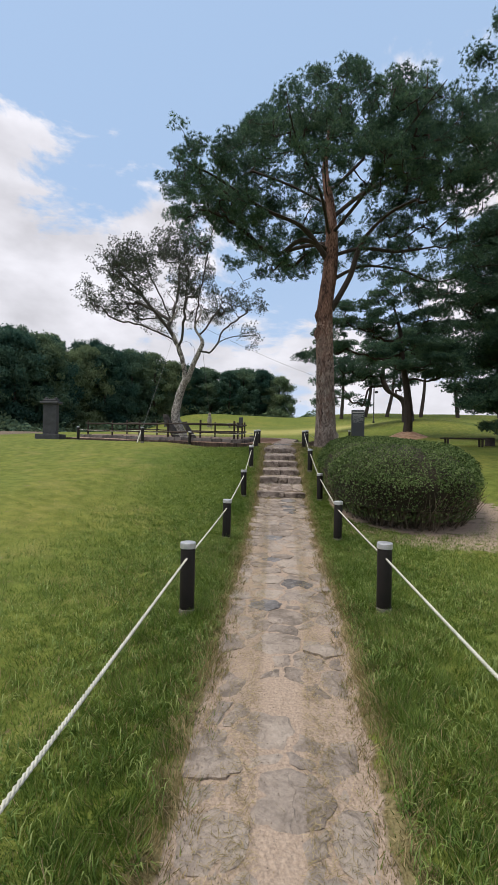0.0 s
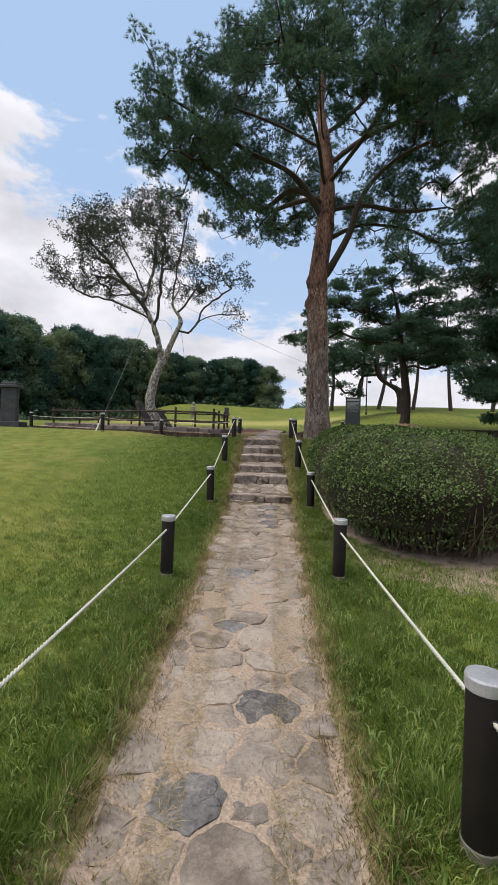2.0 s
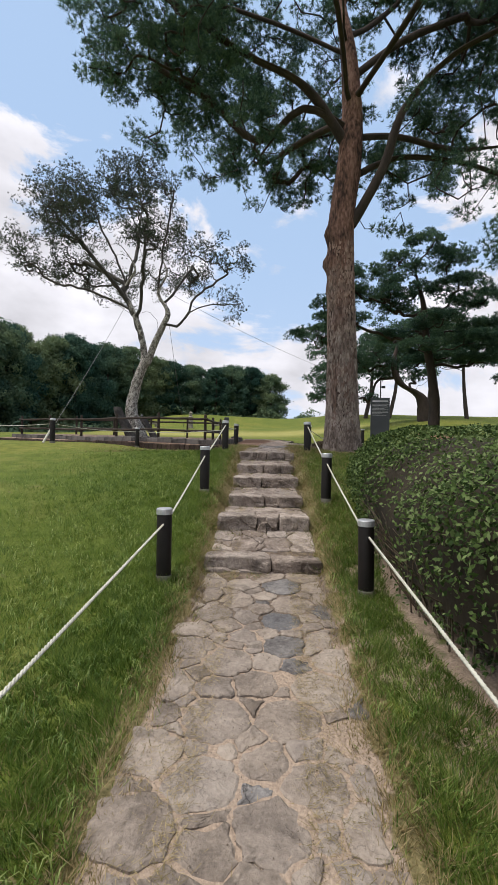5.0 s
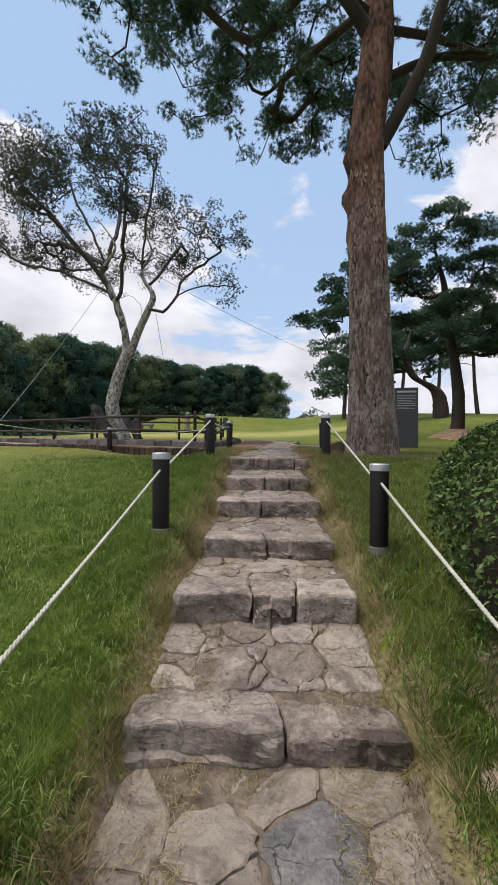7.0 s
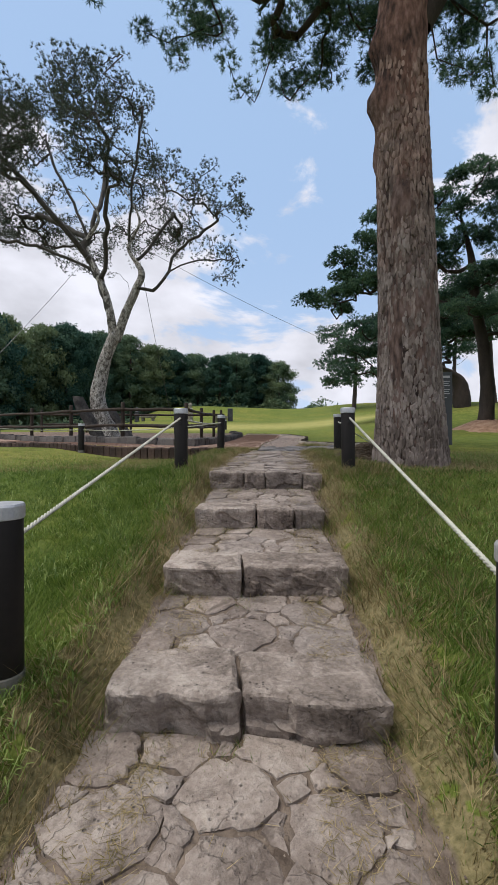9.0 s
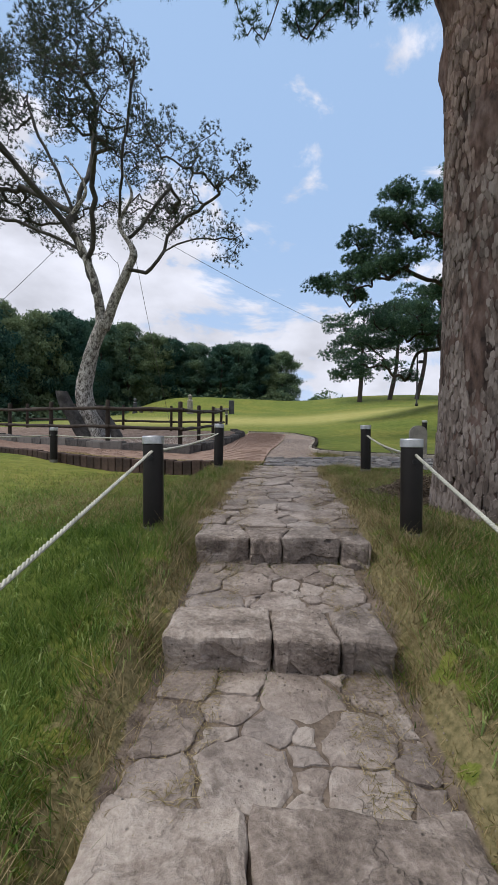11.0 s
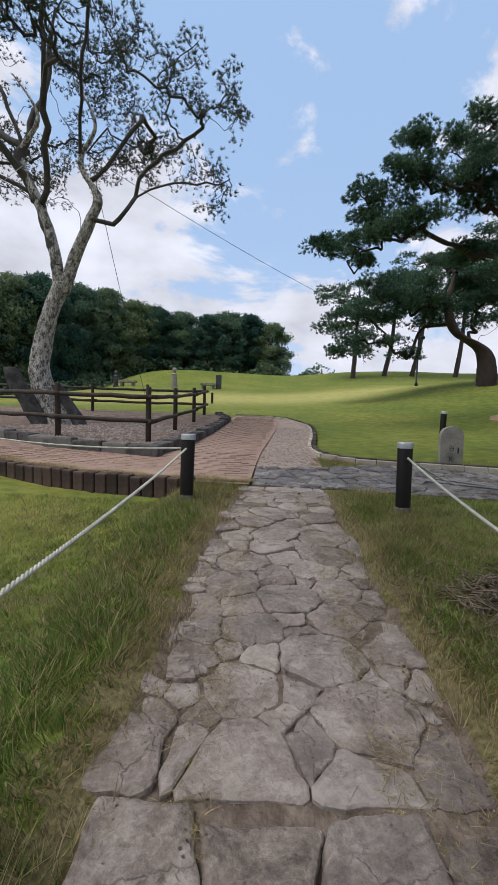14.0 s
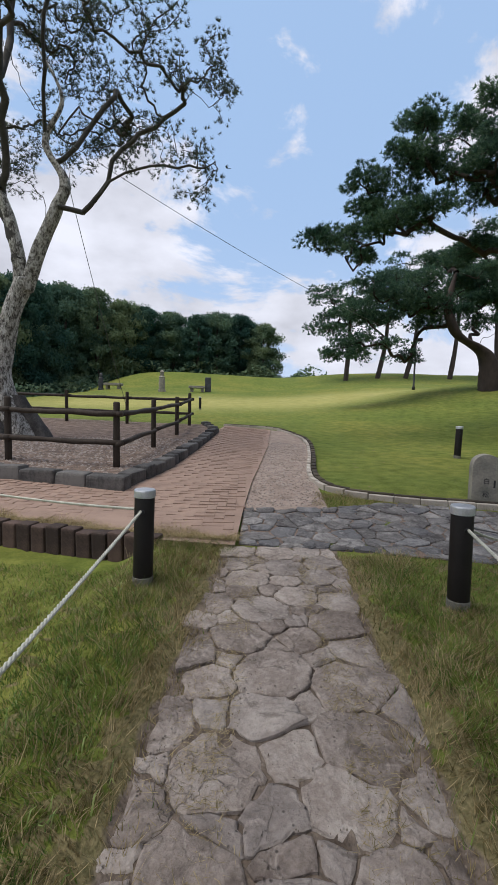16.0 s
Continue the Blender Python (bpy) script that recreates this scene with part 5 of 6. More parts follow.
def woods_tree(seed, height, width):
    rng, rnd = np.random.default_rng(seed), random.Random(seed)
    e = new("woods_tree")
    trunk = [(0, 0, -0.3), (0.1, 0, height * 0.3), (0, 0.1, height * 0.6), (0.1, 0, height * 0.85)]
    piece("trunk", bark_trunk("trunk", trunk, [0.26, 0.2, 0.13, 0.04], M_DARKBARK, rng, 9, 0.1), e)
    C, N = [], []
    blobs = []
    for _ in range(170):
        h = rnd.uniform(0.10, 0.97)
        w = width * 0.5 * math.sqrt(max(0.08, 1 - (abs(h - 0.45) / 0.54) ** 2))
        a, q = rnd.uniform(0, 2 * math.pi), w * rnd.uniform(0.3, 0.95)
        blobs.append((q * math.cos(a), q * math.sin(a), h * height, rnd.uniform(0.055, 0.115) * width))
    for x, y, z, r in blobs:
        n_ = int(500 * (r / 1.1) ** 2)
        u = rng.normal(size=(n_, 3))
        u /= np.linalg.norm(u, axis=1, keepdims=True)
        rr = r * (0.9 + 0.3 * rng.normal(size=(n_, 1)))
        C.append(np.array([x, y, z]) + u * rr * np.array([1, 1, 0.72]))
        N.append(u + np.array([0, 0, 0.4]))
    piece("crown", leaf_mesh("crown", np.concatenate(C), np.concatenate(N), M_WOODS, rng, 0.122, 1.0, 0.6), e)
    return e


def build_woods():
    kinds = [woods_tree(80 + i, h, w) for i, (h, w) in enumerate([(9.5, 7.0), (11.0, 7.5), (8.5, 6.5), (10.0, 5.5)])]
    rnd = random.Random(9)
    spots = []
    for i in range(16):
        spots.append((2.6 - i * 2.9 + rnd.uniform(-0.6, 0.3), 75 + rnd.uniform(-1.5, 2.5) - i * 0.8, 1.0 if i else 0.96))
    for i in range(13):
        spots.append((0.5 - i * 4.0 + rnd.uniform(-1, 1), 83 + rnd.uniform(-2, 3), 1.0))
    for i in range(13):
        spots.append((-23.0 - i * 0.9 + rnd.uniform(-1, 1), 62 - i * 3.2 + rnd.uniform(-1, 1), rnd.uniform(0.94, 1.0)))
    tall = (9.5, 11.0, 8.5, 10.0)
    for i, (x, y, share) in enumerate(spots):
        rise = np.interp((x - 0.4) / y, [-0.9, -0.63, -0.48, -0.33, -0.237, -0.118, 0.012, 0.057], [0.33, 0.295, 0.236, 0.240, 0.214, 0.187, 0.177, 0.165])
        s = (1.45 + rise * y * share * rnd.uniform(0.93, 1.07) - Z(x, y) + 0.2) / (tall[i % 4] * 1.05)
        k = kinds[i % 4]
        m = Matrix.Translation((x, y, Z(x, y) - 0.2)) @ Matrix.Rotation(rnd.uniform(0, 6.28), 4, "Z") @ Matrix.Diagonal((min(s, 1.1), min(s, 1.1), s, 1))
        if i < 4:
            k.matrix_basis = m
            ob = k
        else:
            ob = copy_thing(k, Matrix.Translation(m.translation) @ Matrix.Rotation(rnd.uniform(0, 6.28), 4, "Z"))
            ob.scale = (min(s, 1.1), min(s, 1.1), s)
        tagged(ob, "dense dark green broadleaf tree at the edge of the woods", "tree", "trees of the woods")
    # undergrowth
    rng = np.random.default_rng(5)
    n_ = 26000
    t = rng.uniform(0, 1, n_)
    along = np.where(t < 0.6, 0, 1)
    x = np.where(along == 0, 8 - 50 * (t / 0.6), -18 - 12 * ((t - 0.6) / 0.4))
    y = np.where(along == 0, 74 - 8 * (t / 0.6), 66 - 46 * ((t - 0.6) / 0.4))
    x, y = x + rng.normal(0, 1.2, n_), y + rng.normal(0, 1.2, n_)
    z = land(x, y) + rng.uniform(0, 1, n_) ** 1.5 * (1.4 + 0.8 * np.sin(x * 0.9))
    C = np.stack([x, y, z], 1)
    piece("undergrowth", leaf_mesh("undergrowth", C, np.tile([0, -0.3, 1.0], (n_, 1)), M_WOODS, rng, 0.22, 0.8), label="low dark undergrowth below the woods", kind="stuff")


def build_shrub():
    """The clipped broad shrub beside the path."""
    rng = np.random.default_rng(12)
    e = tagged(new("clipped_shrub"), "broad clipped azalea shrub with small glossy leaves beside the path", "shrub")
    cx, cy, rx, ry = 2.98, 10.05, 1.55, 2.65
    n_ = 68000
    C, N = [], []
    u = rng.uniform(0, 2 * math.pi, n_)
    v = np.arcsin(rng.uniform(-0.60, 1.0, n_))
    sq = 0.72
    q = np.where(np.cos(u) < 0, 0.65, 1.0)
    cu, su = np.sign(np.cos(u)) * np.abs(np.cos(u)) ** q, np.sign(np.sin(u)) * np.abs(np.sin(u)) ** q
    cv, sv = np.cos(v), np.sin(v)
    px = np.where(v < 0, 0.97 + 0.1 * v, np.abs(cv) ** sq)
    pz = np.sign(sv) * np.abs(sv) ** 0.85
    x, y = cx + rx * px * cu, cy + ry * px * su
    g = land(x, y)
    lump = np.array([noise.noise(Vector((a * 1.3, b * 1.3, c * 2))) + 0.5 * noise.noise(Vector((a * 3.6, b * 3.6, c * 4))) for a, b, c in zip(x, y, pz)])
    h = 0.62 + 0.82 * pz
    k = 1 + 0.05 * lump + rng.normal(0, 0.012, n_)
    top = 0.5 * (land(np.full(n_, cx), np.full(n_, cy)) + g)
    P = np.stack([cx + (x - cx) * k, cy + (y - cy) * k, top + h * (1 + 0.05 * lump)], 1)
    n0 = np.stack([px * cu / rx, px * su / ry, np.maximum(pz, 0) / 0.8], 1)
    n0 /= np.linalg.norm(n0, axis=1, keepdims=True)
    P -= n0 * rng.exponential(0.035, (n_, 1))
    keep = (v > 0.12) | (rng.random(n_) < np.where(v > -0.1, 0.45, 0.22))
    P, n0 = P[keep], n0[keep]
    piece("leaves", leaf_mesh("leaves", P, n0, M_LEAF, rng, 0.0195, 0.8, 0.5), e, "small dark green leaves", kind="stuff")
    # dark brown shell: shade between the stems painted as a solid surface inside the leaves
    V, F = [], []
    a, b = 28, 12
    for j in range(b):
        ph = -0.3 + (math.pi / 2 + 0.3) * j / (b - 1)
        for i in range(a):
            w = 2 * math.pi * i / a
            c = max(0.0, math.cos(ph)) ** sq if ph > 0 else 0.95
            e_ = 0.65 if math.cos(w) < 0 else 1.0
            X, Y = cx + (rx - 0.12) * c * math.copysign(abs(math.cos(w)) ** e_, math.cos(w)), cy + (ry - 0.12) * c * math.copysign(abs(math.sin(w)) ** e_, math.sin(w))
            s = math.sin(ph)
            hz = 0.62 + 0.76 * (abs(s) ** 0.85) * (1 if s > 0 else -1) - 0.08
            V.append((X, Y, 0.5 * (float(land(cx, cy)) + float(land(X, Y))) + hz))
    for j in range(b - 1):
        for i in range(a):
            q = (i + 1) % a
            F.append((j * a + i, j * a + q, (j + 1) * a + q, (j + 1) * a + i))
    piece("inside", mesh_from("inside", V, F, M_SHADEBUSH, True), e, "dark shell standing in for the shade among the stems")
    rnd = random.Random(2)
    st = []
    for _ in range(900):
        w = rnd.uniform(0, 2 * math.pi)
        q = rnd.uniform(0.55, 0.98)
        x0, y0 = cx + rx * 0.86 * q * math.cos(w), cy + ry * 0.86 * q * math.sin(w)
        x1, y1 = cx + rx * rnd.uniform(0.85, 1.0) * math.cos(w + rnd.uniform(-0.15, 0.15)), cy + ry * rnd.uniform(0.85, 1.0) * math.sin(w + rnd.uniform(-0.15, 0.15))
        z0 = Z(x0, y0)
        st.append(tube([(x0, y0, z0 - 0.02), ((x0 + x1) / 2 + rnd.uniform(-0.05, 0.05), (y0 + y1) / 2, z0 + 0.22), (x1, y1, z0 + rnd.uniform(0.4, 0.75))], [0.008, 0.006, 0.003], 4, False))
    piece("stemwork", mesh_from("stemwork", *join(st), M_TWIG), e, "bare brown stems", kind="stuff")


build_woods()
build_white_pine()
build_red_pine()
build_pines()
build_shrub()


# ---- stone monument, signs, small things ----
def build_monument():
    x, y = -13.0, 26.3
    z = Z(x, y)
    e = tagged(new("stone_monument"), "dark grey stone stele with carved cap on a plinth", "monument")
    for nm, b in (("plinth", box(x, y, z + 0.14, 1.5, 0.9, 0.34, 0.04)), ("slab", box(x, y, z + 1.2, 0.82, 0.36, 1.85, 0.02)), ("cap", box(x, y, z + 2.22, 1.15, 0.62, 0.16, 0.05)), ("cap_roof", box(x, y, z + 2.36, 0.85, 0.42, 0.18, 0.07)), ("finial", box(x - 0.28, y, z + 2.48, 0.2, 0.2, 0.12, 0.04)), ("finial", box(x + 0.28, y, z + 2.48, 0.2, 0.2, 0.12, 0.04))):
        part(nm, b, M_DARKSTONE, e)


def text_mesh(txt, size, mat, name="lettering"):
    c = bpy.data.curves.new(name, "FONT")
    c.body, c.size, c.extrude, c.align_x = txt, size, 0.002, "CENTER"
    ob = new(name, c)
    dg = bpy.context.evaluated_depsgraph_get()
    me = bpy.data.meshes.new_from_object(ob.evaluated_get(dg))
    bpy.data.objects.remove(ob)
    me.materials.clear()
    me.materials.append(mat)
    return me


def build_sign():
    x, y = 4.45, 20.8
    z = Z(x, y)
    e = tagged(new("notice_board"), "grey upright metal notice board with lines of small pale text", "sign")
    e.location, e.rotation_euler = (x, y, z), (0, 0, radians(-8))
    part("panel", box(0, 0, 0.80, 0.60, 0.09, 1.62, 0.008), M_SIGN, e)
    part("header", box(0, -0.048, 1.5, 0.5, 0.006, 0.05, 0.002), M_INK, e)
    for i in range(9):
        w = [0.5, 0.47, 0.5, 0.38, 0.5, 0.48, 0.5, 0.3, 0.44][i]
        part("text_line", box(-(0.5 - w) / 2, -0.048, 1.40 - i * 0.045, w, 0.006, 0.012), M_INK, e)


def build_marker():
    x, y = 3.42, 20.95
    z = Z(x, y)
    e = tagged(new("stone_marker"), "small round-topped pale stone marker with carved characters", "stone marker")
    e.location, e.rotation_euler = (x, y, z - 0.13), (0, 0, radians(-12))
    V, F = [], []
    prof = [(-0.155, 0.0), (0.155, 0.0), (0.16, 0.55)] + [(0.155 * math.cos(a), 0.58 + 0.13 * math.sin(a)) for a in np.linspace(0.12, math.pi - 0.12, 9)] + [(-0.16, 0.55)]
    for s in (-0.075, 0.075):
        V += [(px, s, pz) for px, pz in prof]
    k = len(prof)
    F = [tuple(range(k)), tuple(range(2 * k - 1, k - 1, -1))] + [(i, k + i, k + (i + 1) % k, (i + 1) % k) for i in range(k)]
    me = mesh_from("slab", V, [q[::-1] for q in F], M_STONE)
    piece("slab", me, e)
    ch = piece("lettering", text_mesh("\u767d", 0.08, M_DARKINK), e, "carved dark character", at=(0.0, -0.0765, 0.36))
    ch.rotation_euler = (radians(90), 0, 0)
    ch = piece("lettering", text_mesh("\u677e", 0.08, M_DARKINK), e, "carved dark character", at=(0.0, -0.0765, 0.20))
    ch.rotation_euler = (radians(90), 0, 0)
    part("small_mark", box(0.09, -0.077, 0.36, 0.02, 0.004, 0.09), M_DARKINK, e)


def statue(x, y, h, label, mat):
    z = Z(x, y)
    v, f = lathe([(0.26, 0), (0.26, 0.2), (0.2, 0.22), (0.22, 0.75), (0.19, 1.2), (0.24, 1.25), (0.11, 1.36), (0.14, 1.5), (0.13, 1.62), (0.17, 1.66), (0.06, 1.85)], 12)
    me = mesh_from("statue", [(a * h / 1.85 * 1.25, b * h / 1.85, c * h / 1.85) for a, b, c in v], f, mat, False)
    piece("stone_statue", me, label=label, at=(x, y, z - 0.03), category="statue")


def build_tomb():
    statue(-6.6, 52.0, 1.8, "pale weathered stone figure standing on the far lawn", M_STONE)
    statue(-12.3, 54.0, 1.5, "dark weathered stone figure standing on the far lawn", M_DARKSTONE)
    for x, y, s in ((-11.2, 54, 1.0), (-3.8, 53, 0.9)):
        e = tagged(new("stone_table"), "low pale stone offering table on the far lawn", "stone table")
        z = Z(x, y)
        part("top", box(x, y, z + 0.42, 1.5 * s, 0.8, 0.2, 0.03), M_STONE, e)
        for dx in (-0.5, 0.5):
            part("foot", box(x + dx * s, y, z + 0.16, 0.24, 0.5, 0.36, 0.04), M_STONE, e)
    e = tagged(new("stone_marker"), "dark upright stone slab on the far lawn", "stone marker")
    part("slab", box(-2.9, 53.2, Z(-2.9, 53.2) + 0.6, 0.5, 0.25, 1.3, 0.05), M_DARKSTONE, e)


def build_small():
    # slim lamp pole on the lawn
    x, y = 10.25, 41.5
    z = Z(x, y)
    e = tagged(new("lamp_pole"), "slim black iron lamp pole standing on the lawn", "lamp post")
    piece("pole", mesh_from("pole", *lathe([(0.10, 0), (0.10, 0.15), (0.055, 0.2), (0.05, 3.6), (0.05, 3.62)], 12), M_IRON, True), e, at=(x, y, z))
    part("lamp", box(x + 0.22, y, z + 2.9, 0.28, 0.2, 0.2, 0.05), M_IRON, e)
    part("arm", box(x + 0.08, y, z + 2.9, 0.2, 0.04, 0.04, 0.01), M_IRON, e)
    # bench
    x, y = 8.9, 19.8
    z = Z(x, y)
    e = tagged(new("bench"), "low dark wooden bench on the lawn under the pines", "bench")
    part("seat", box(x, y, z + 0.36, 1.9, 0.42, 0.06, 0.012), M_WOOD, e)
    for dx in (-0.75, 0.75):
        for dy in (-0.14, 0.14):
            part("leg", box(x + dx, y + dy, z + 0.16, 0.08, 0.07, 0.36, 0.008), M_WOOD, e)
    e = tagged(new("tree_stump"), "short brown sawn tree stump on the lawn", "stump")
    v, f = lathe([(0.25, -0.05), (0.21, 0.1), (0.2, 0.36), (0.185, 0.38)], 14)
    piece("wood", mesh_from("wood", v, f, M_DARKBARK), e, at=(10.9, 21.5, Z(10.9, 21.5)))
    # iron rods left on the slate
    e = tagged(new("iron_rod"), "pair of thin grey iron rods lying on the slate paving", "metal rod")
    for k, (x0, y0, x1, y1) in enumerate(((2.6, 19.75, 3.35, 19.3), (2.75, 19.9, 3.3, 19.45))):
        piece("rod", mesh_from("rod", *tube([(x0, y0, Z(x0, y0) + 0.05), (x1, y1, Z(x1, y1) + 0.06)], [0.013, 0.013], 8), M_WIRE), e)
    # guy wires of the old pine
    def wire(a, b, name, label, r=0.008, sag=0.15):
        a, b = Vector(a), Vector(b)
        pts = [a.lerp(b, t) - Vector((0, 0, sag * 4 * t * (1 - t))) for t in np.linspace(0, 1, 14)]
        piece(name, mesh_from(name, *tube(pts, [r] * 14, 6), M_WIRE), label=label, category="cable")
    wire((-5.0, 17.4, Z(-5.0, 17.4)), (-5.3, 25.8, 8.6), "guy_wire", "thin steel guy wire from the lawn to the old pine", 0.007)
    wire((-3.6, 26.1, 8.6), (6.9, 36.5, 6.7), "guy_wire", "thin steel guy wire from the old pine across the lawn", 0.0075, 0.25)
    wire((-3.9, 26.1, 8.6), (-3.7, 31.5, Z(-3.7, 31.5)), "guy_wire", "thin steel guy wire from the old pine to the ground behind", 0.009)
    a, b = Vector((-5.0, 17.4, Z(-5.0, 17.4))), Vector((-5.3, 25.8, 8.6))
    d = (b - a) * 0.075
    piece("wire_guard", mesh_from("wire_guard", *tube([a, a + d], [0.03, 0.03], 10), M_ROPE), label="pale plastic guard on the foot of a guy wire", category="cable guard")


build_monument()
build_sign()
build_marker()
build_tomb()
build_small()


def build_brush():
    """The heap of cut dry twigs beside the big pine."""
    rnd = random.Random(31)
    st = []
    for _ in range(1300):
        a, q = rnd.uniform(0, 2 * math.pi), abs(rnd.gauss(0, 0.5))
        x, y = 1.92 + q * math.cos(a) * 0.5, 16.5 + q * math.sin(a) * 0.45
        h = max(0.0, 0.20 * (1 - q / 0.9)) * rnd.random()
        z = Z(x, y) + 0.01 + h
        L = rnd.uniform(0.05, 0.18)
        w, t = rnd.uniform(0, 2 * math.pi), rnd.gauss(0, 0.25)
        d = Vector((math.cos(w) * L, math.sin(w) * L, math.sin(t) * L * 0.5))
        s = Vector((rnd.gauss(0, 0.02), rnd.gauss(0, 0.02), 0.02))
        st.append(tube([(x, y, z), tuple(Vector((x, y, z)) + d * 0.5 + s), tuple(Vector((x, y, z)) + d)], [0.005, 0.004, 0.002], 4, False))
    piece("brush_heap", mesh_from("brush_heap", *join(st), M_TWIG), label="low heap of dry brown twigs on the grass by the pine", category="brushwood", kind="stuff")


build_brush()


def build_mound():
    """The bare earth heaped round the foot of the spreading pine."""
    rnd = random.Random(3)
    V, F = [], []
    a, b = 28, 7
    for j in range(b):
        q = j / (b - 1)
        for i in range(a):
            w = 2 * math.pi * i / a
            r = 1.5 * (1 - q) * (1 + 0.12 * math.sin(w * 3 + 1) + 0.05 * math.sin(w * 7))
            x, y = 9.1 + r * math.cos(w), 28.0 + r * math.sin(w)
            V.append((x, y, Z(x, y) - 0.04 + 0.30 * smoothstep(q, 0, 1) + rnd.uniform(-0.012, 0.012)))
    for j in range(b - 1):
        for i in range(a):
            k = (i + 1) % a
            F.append((j * a + i, j * a + k, (j + 1) * a + k, (j + 1) * a + i))
    piece("earth_mound", mesh_from("earth_mound", V, F, M_EARTH, True), label="low heap of bare reddish earth round a pine trunk", category="earth mound")


build_mound()


# ---- grass ----
def strip_of_grass(x, y):
    """The sliver of turf between the kerb and the slate paving."""
    low = np.interp(x, [1.3, 1.5, 2.2, 3.4, 3.9], [20.62, 20.62, 20.84, 20.5, 20.36])
    high = np.interp(x, [1.3, 1.5, 1.75, 2.2, 2.83, 3.44, 3.9], [20.75, 21.6, 21.13, 20.9, 20.7, 20.55, 20.4])
    return (x > 1.3) & (x < 3.9) & (y > low - 0.03) & (y < high)


def build_grass():
    rng = np.random.default_rng(77)
    n_ = 2000000
    x = 0.5 + rng.normal(0, 1, n_) * 1.9
    y = rng.uniform(-0.6, 21.2, n_)
    d = np.maximum(path_left(y) - x, x - path_right(y))
    near_edge = d + rng.normal(0, 0.05, n_) + 0.05 * np.sin(y * 4.3 + 2 * (x > 0.5)) + 0.04 * np.sin(y * 11.7 + 3 * (x > 0.5)) * np.sin(y * 2.1)
    ok = (near_edge > 0.03) & (rng.random(n_) < 0.5 + 3.0 * np.clip(d, 0, 1)) & (np.abs(x - 0.5) < 5)
    ok |= (d > -0.07) & (d <= 0.05) & (rng.random(n_) < 0.22)
    ok &= ~((y > 19.2) & (x > -1.0) & (x < 3.4))
    ok &= ~((x < -0.1) & (y > 19.3))
    strip = strip_of_grass(x, y)
    ok |= strip
    bx, by = (x - 3.0) / 1.55, (y - 9.9) / 2.5
    ok &= (bx**2 + by**2) > 0.85
    ok &= rng.random(n_) < np.clip(1.2 - (y - 2) / 22, 0.35, 1) * np.clip(1.4 - np.abs(x - 0.5) / 3.5, 0.35, 1)
    x, y, d = x[ok], y[ok], d[ok]
    z = ground_z(x, y)
    m = len(x)
    tall = 0.026 + 0.036 * np.clip(1 - np.abs(d - 0.35) / 0.5, 0, 1) + 0.012 * rng.normal(0, 1, m)
    tall = tall * (1 + 0.45 * np.sin(x * 13.0 + 1.5 * np.sin(y * 7.0)) * np.sin(y * 12.0 + x * 5.0))
    tall = np.clip(tall, 0.016, 0.11) * rng.uniform(0.7, 1.3, m)
    a = rng.uniform(0, 2 * np.pi, m)
    lean = rng.uniform(0.2, 1.5, m) * tall
    w = rng.uniform(0.0014, 0.0034, m)
    ca, sa = np.cos(a), np.sin(a)
    b = rng.uniform(0, 2 * np.pi, m) * 0.55 + 2.6 * np.sin(x * 9.0 + 2 * np.sin(y * 5.0)) + 2.2 * np.sin(y * 11.0 + x * 3.0)
    P0 = np.stack([x - ca * w, y - sa * w, z - 0.008], 1)
    P1 = np.stack([x + ca * w, y + sa * w, z - 0.008], 1)
    P2 = np.stack([x + np.cos(b) * lean, y + np.sin(b) * lean, z + tall], 1)
    dryness = np.clip(0.5 + np.sin(x * 2.3 + 1.7 * np.sin(y * 0.9)) * np.sin(y * 1.9 + x), 0, 1.5)
    dry = rng.random(m) < np.clip(0.02 + 0.10 * dryness + 0.22 * dryness * (y > 15) + 0.80 * (1 - smoothstep(d, 0.02, 0.25)) + 0.30 * (y > 15.3) + 0.16 * (x > 1.2) * (y > 11) - 0.2 * (x < -0.3) * (y > 9) * (y < 15.5), 0, 0.94)
    for nm, sel, mat, lab in (("grass_blades", ~dry, M_GRASS, "green grass blades along the path"), ("dry_grass_blades", dry, M_DRYGRASS, "straw-coloured dry grass blades at the path's edge")):
        V = np.stack([P0[sel], P1[sel], P2[sel]], 1).reshape(-1, 3)
        piece(nm, mesh_from(nm, V, np.arange(len(V)).reshape(-1, 3), mat), label=lab, kind="stuff")
    # longer pale blades that catch the light, in loose bunches
    k = 90000
    x, y = 0.5 + rng.normal(0, 1, k) * 1.5, rng.uniform(-0.4, 19.0, k)
    x, y = x + 0.05 * np.sin(y * 23.0), y + 0.05 * np.sin(x * 29.0)
    d = np.maximum(path_left(y) - x, x - path_right(y))
    ok = (d > 0.08) & (np.abs(x - 0.5) < 3.6) & (np.sin(x * 8 + 1.3 * np.sin(y * 3)) * np.sin(y * 6 + x) > -0.35) & ((((x - 3.0) / 1.55) ** 2 + ((y - 9.9) / 2.5) ** 2) > 0.85)
    ok &= (y < 14.8) | (rng.random(k) < 0.3)
    x, y = x[ok], y[ok]
    k = len(x)
    z, g, b2 = ground_z(x, y), rng.uniform(0, 6.28, k), rng.uniform(0, 6.28, k)
    L, wd = rng.uniform(0.045, 0.085, k) * np.where(y > 13.5, 0.75, 1.0), rng.uniform(0.0016, 0.0030, k)
    bx2, by2 = np.cos(b2) * L, np.sin(b2) * L
    sx, sy = np.cos(b2 + 1.57) * wd, np.sin(b2 + 1.57) * wd
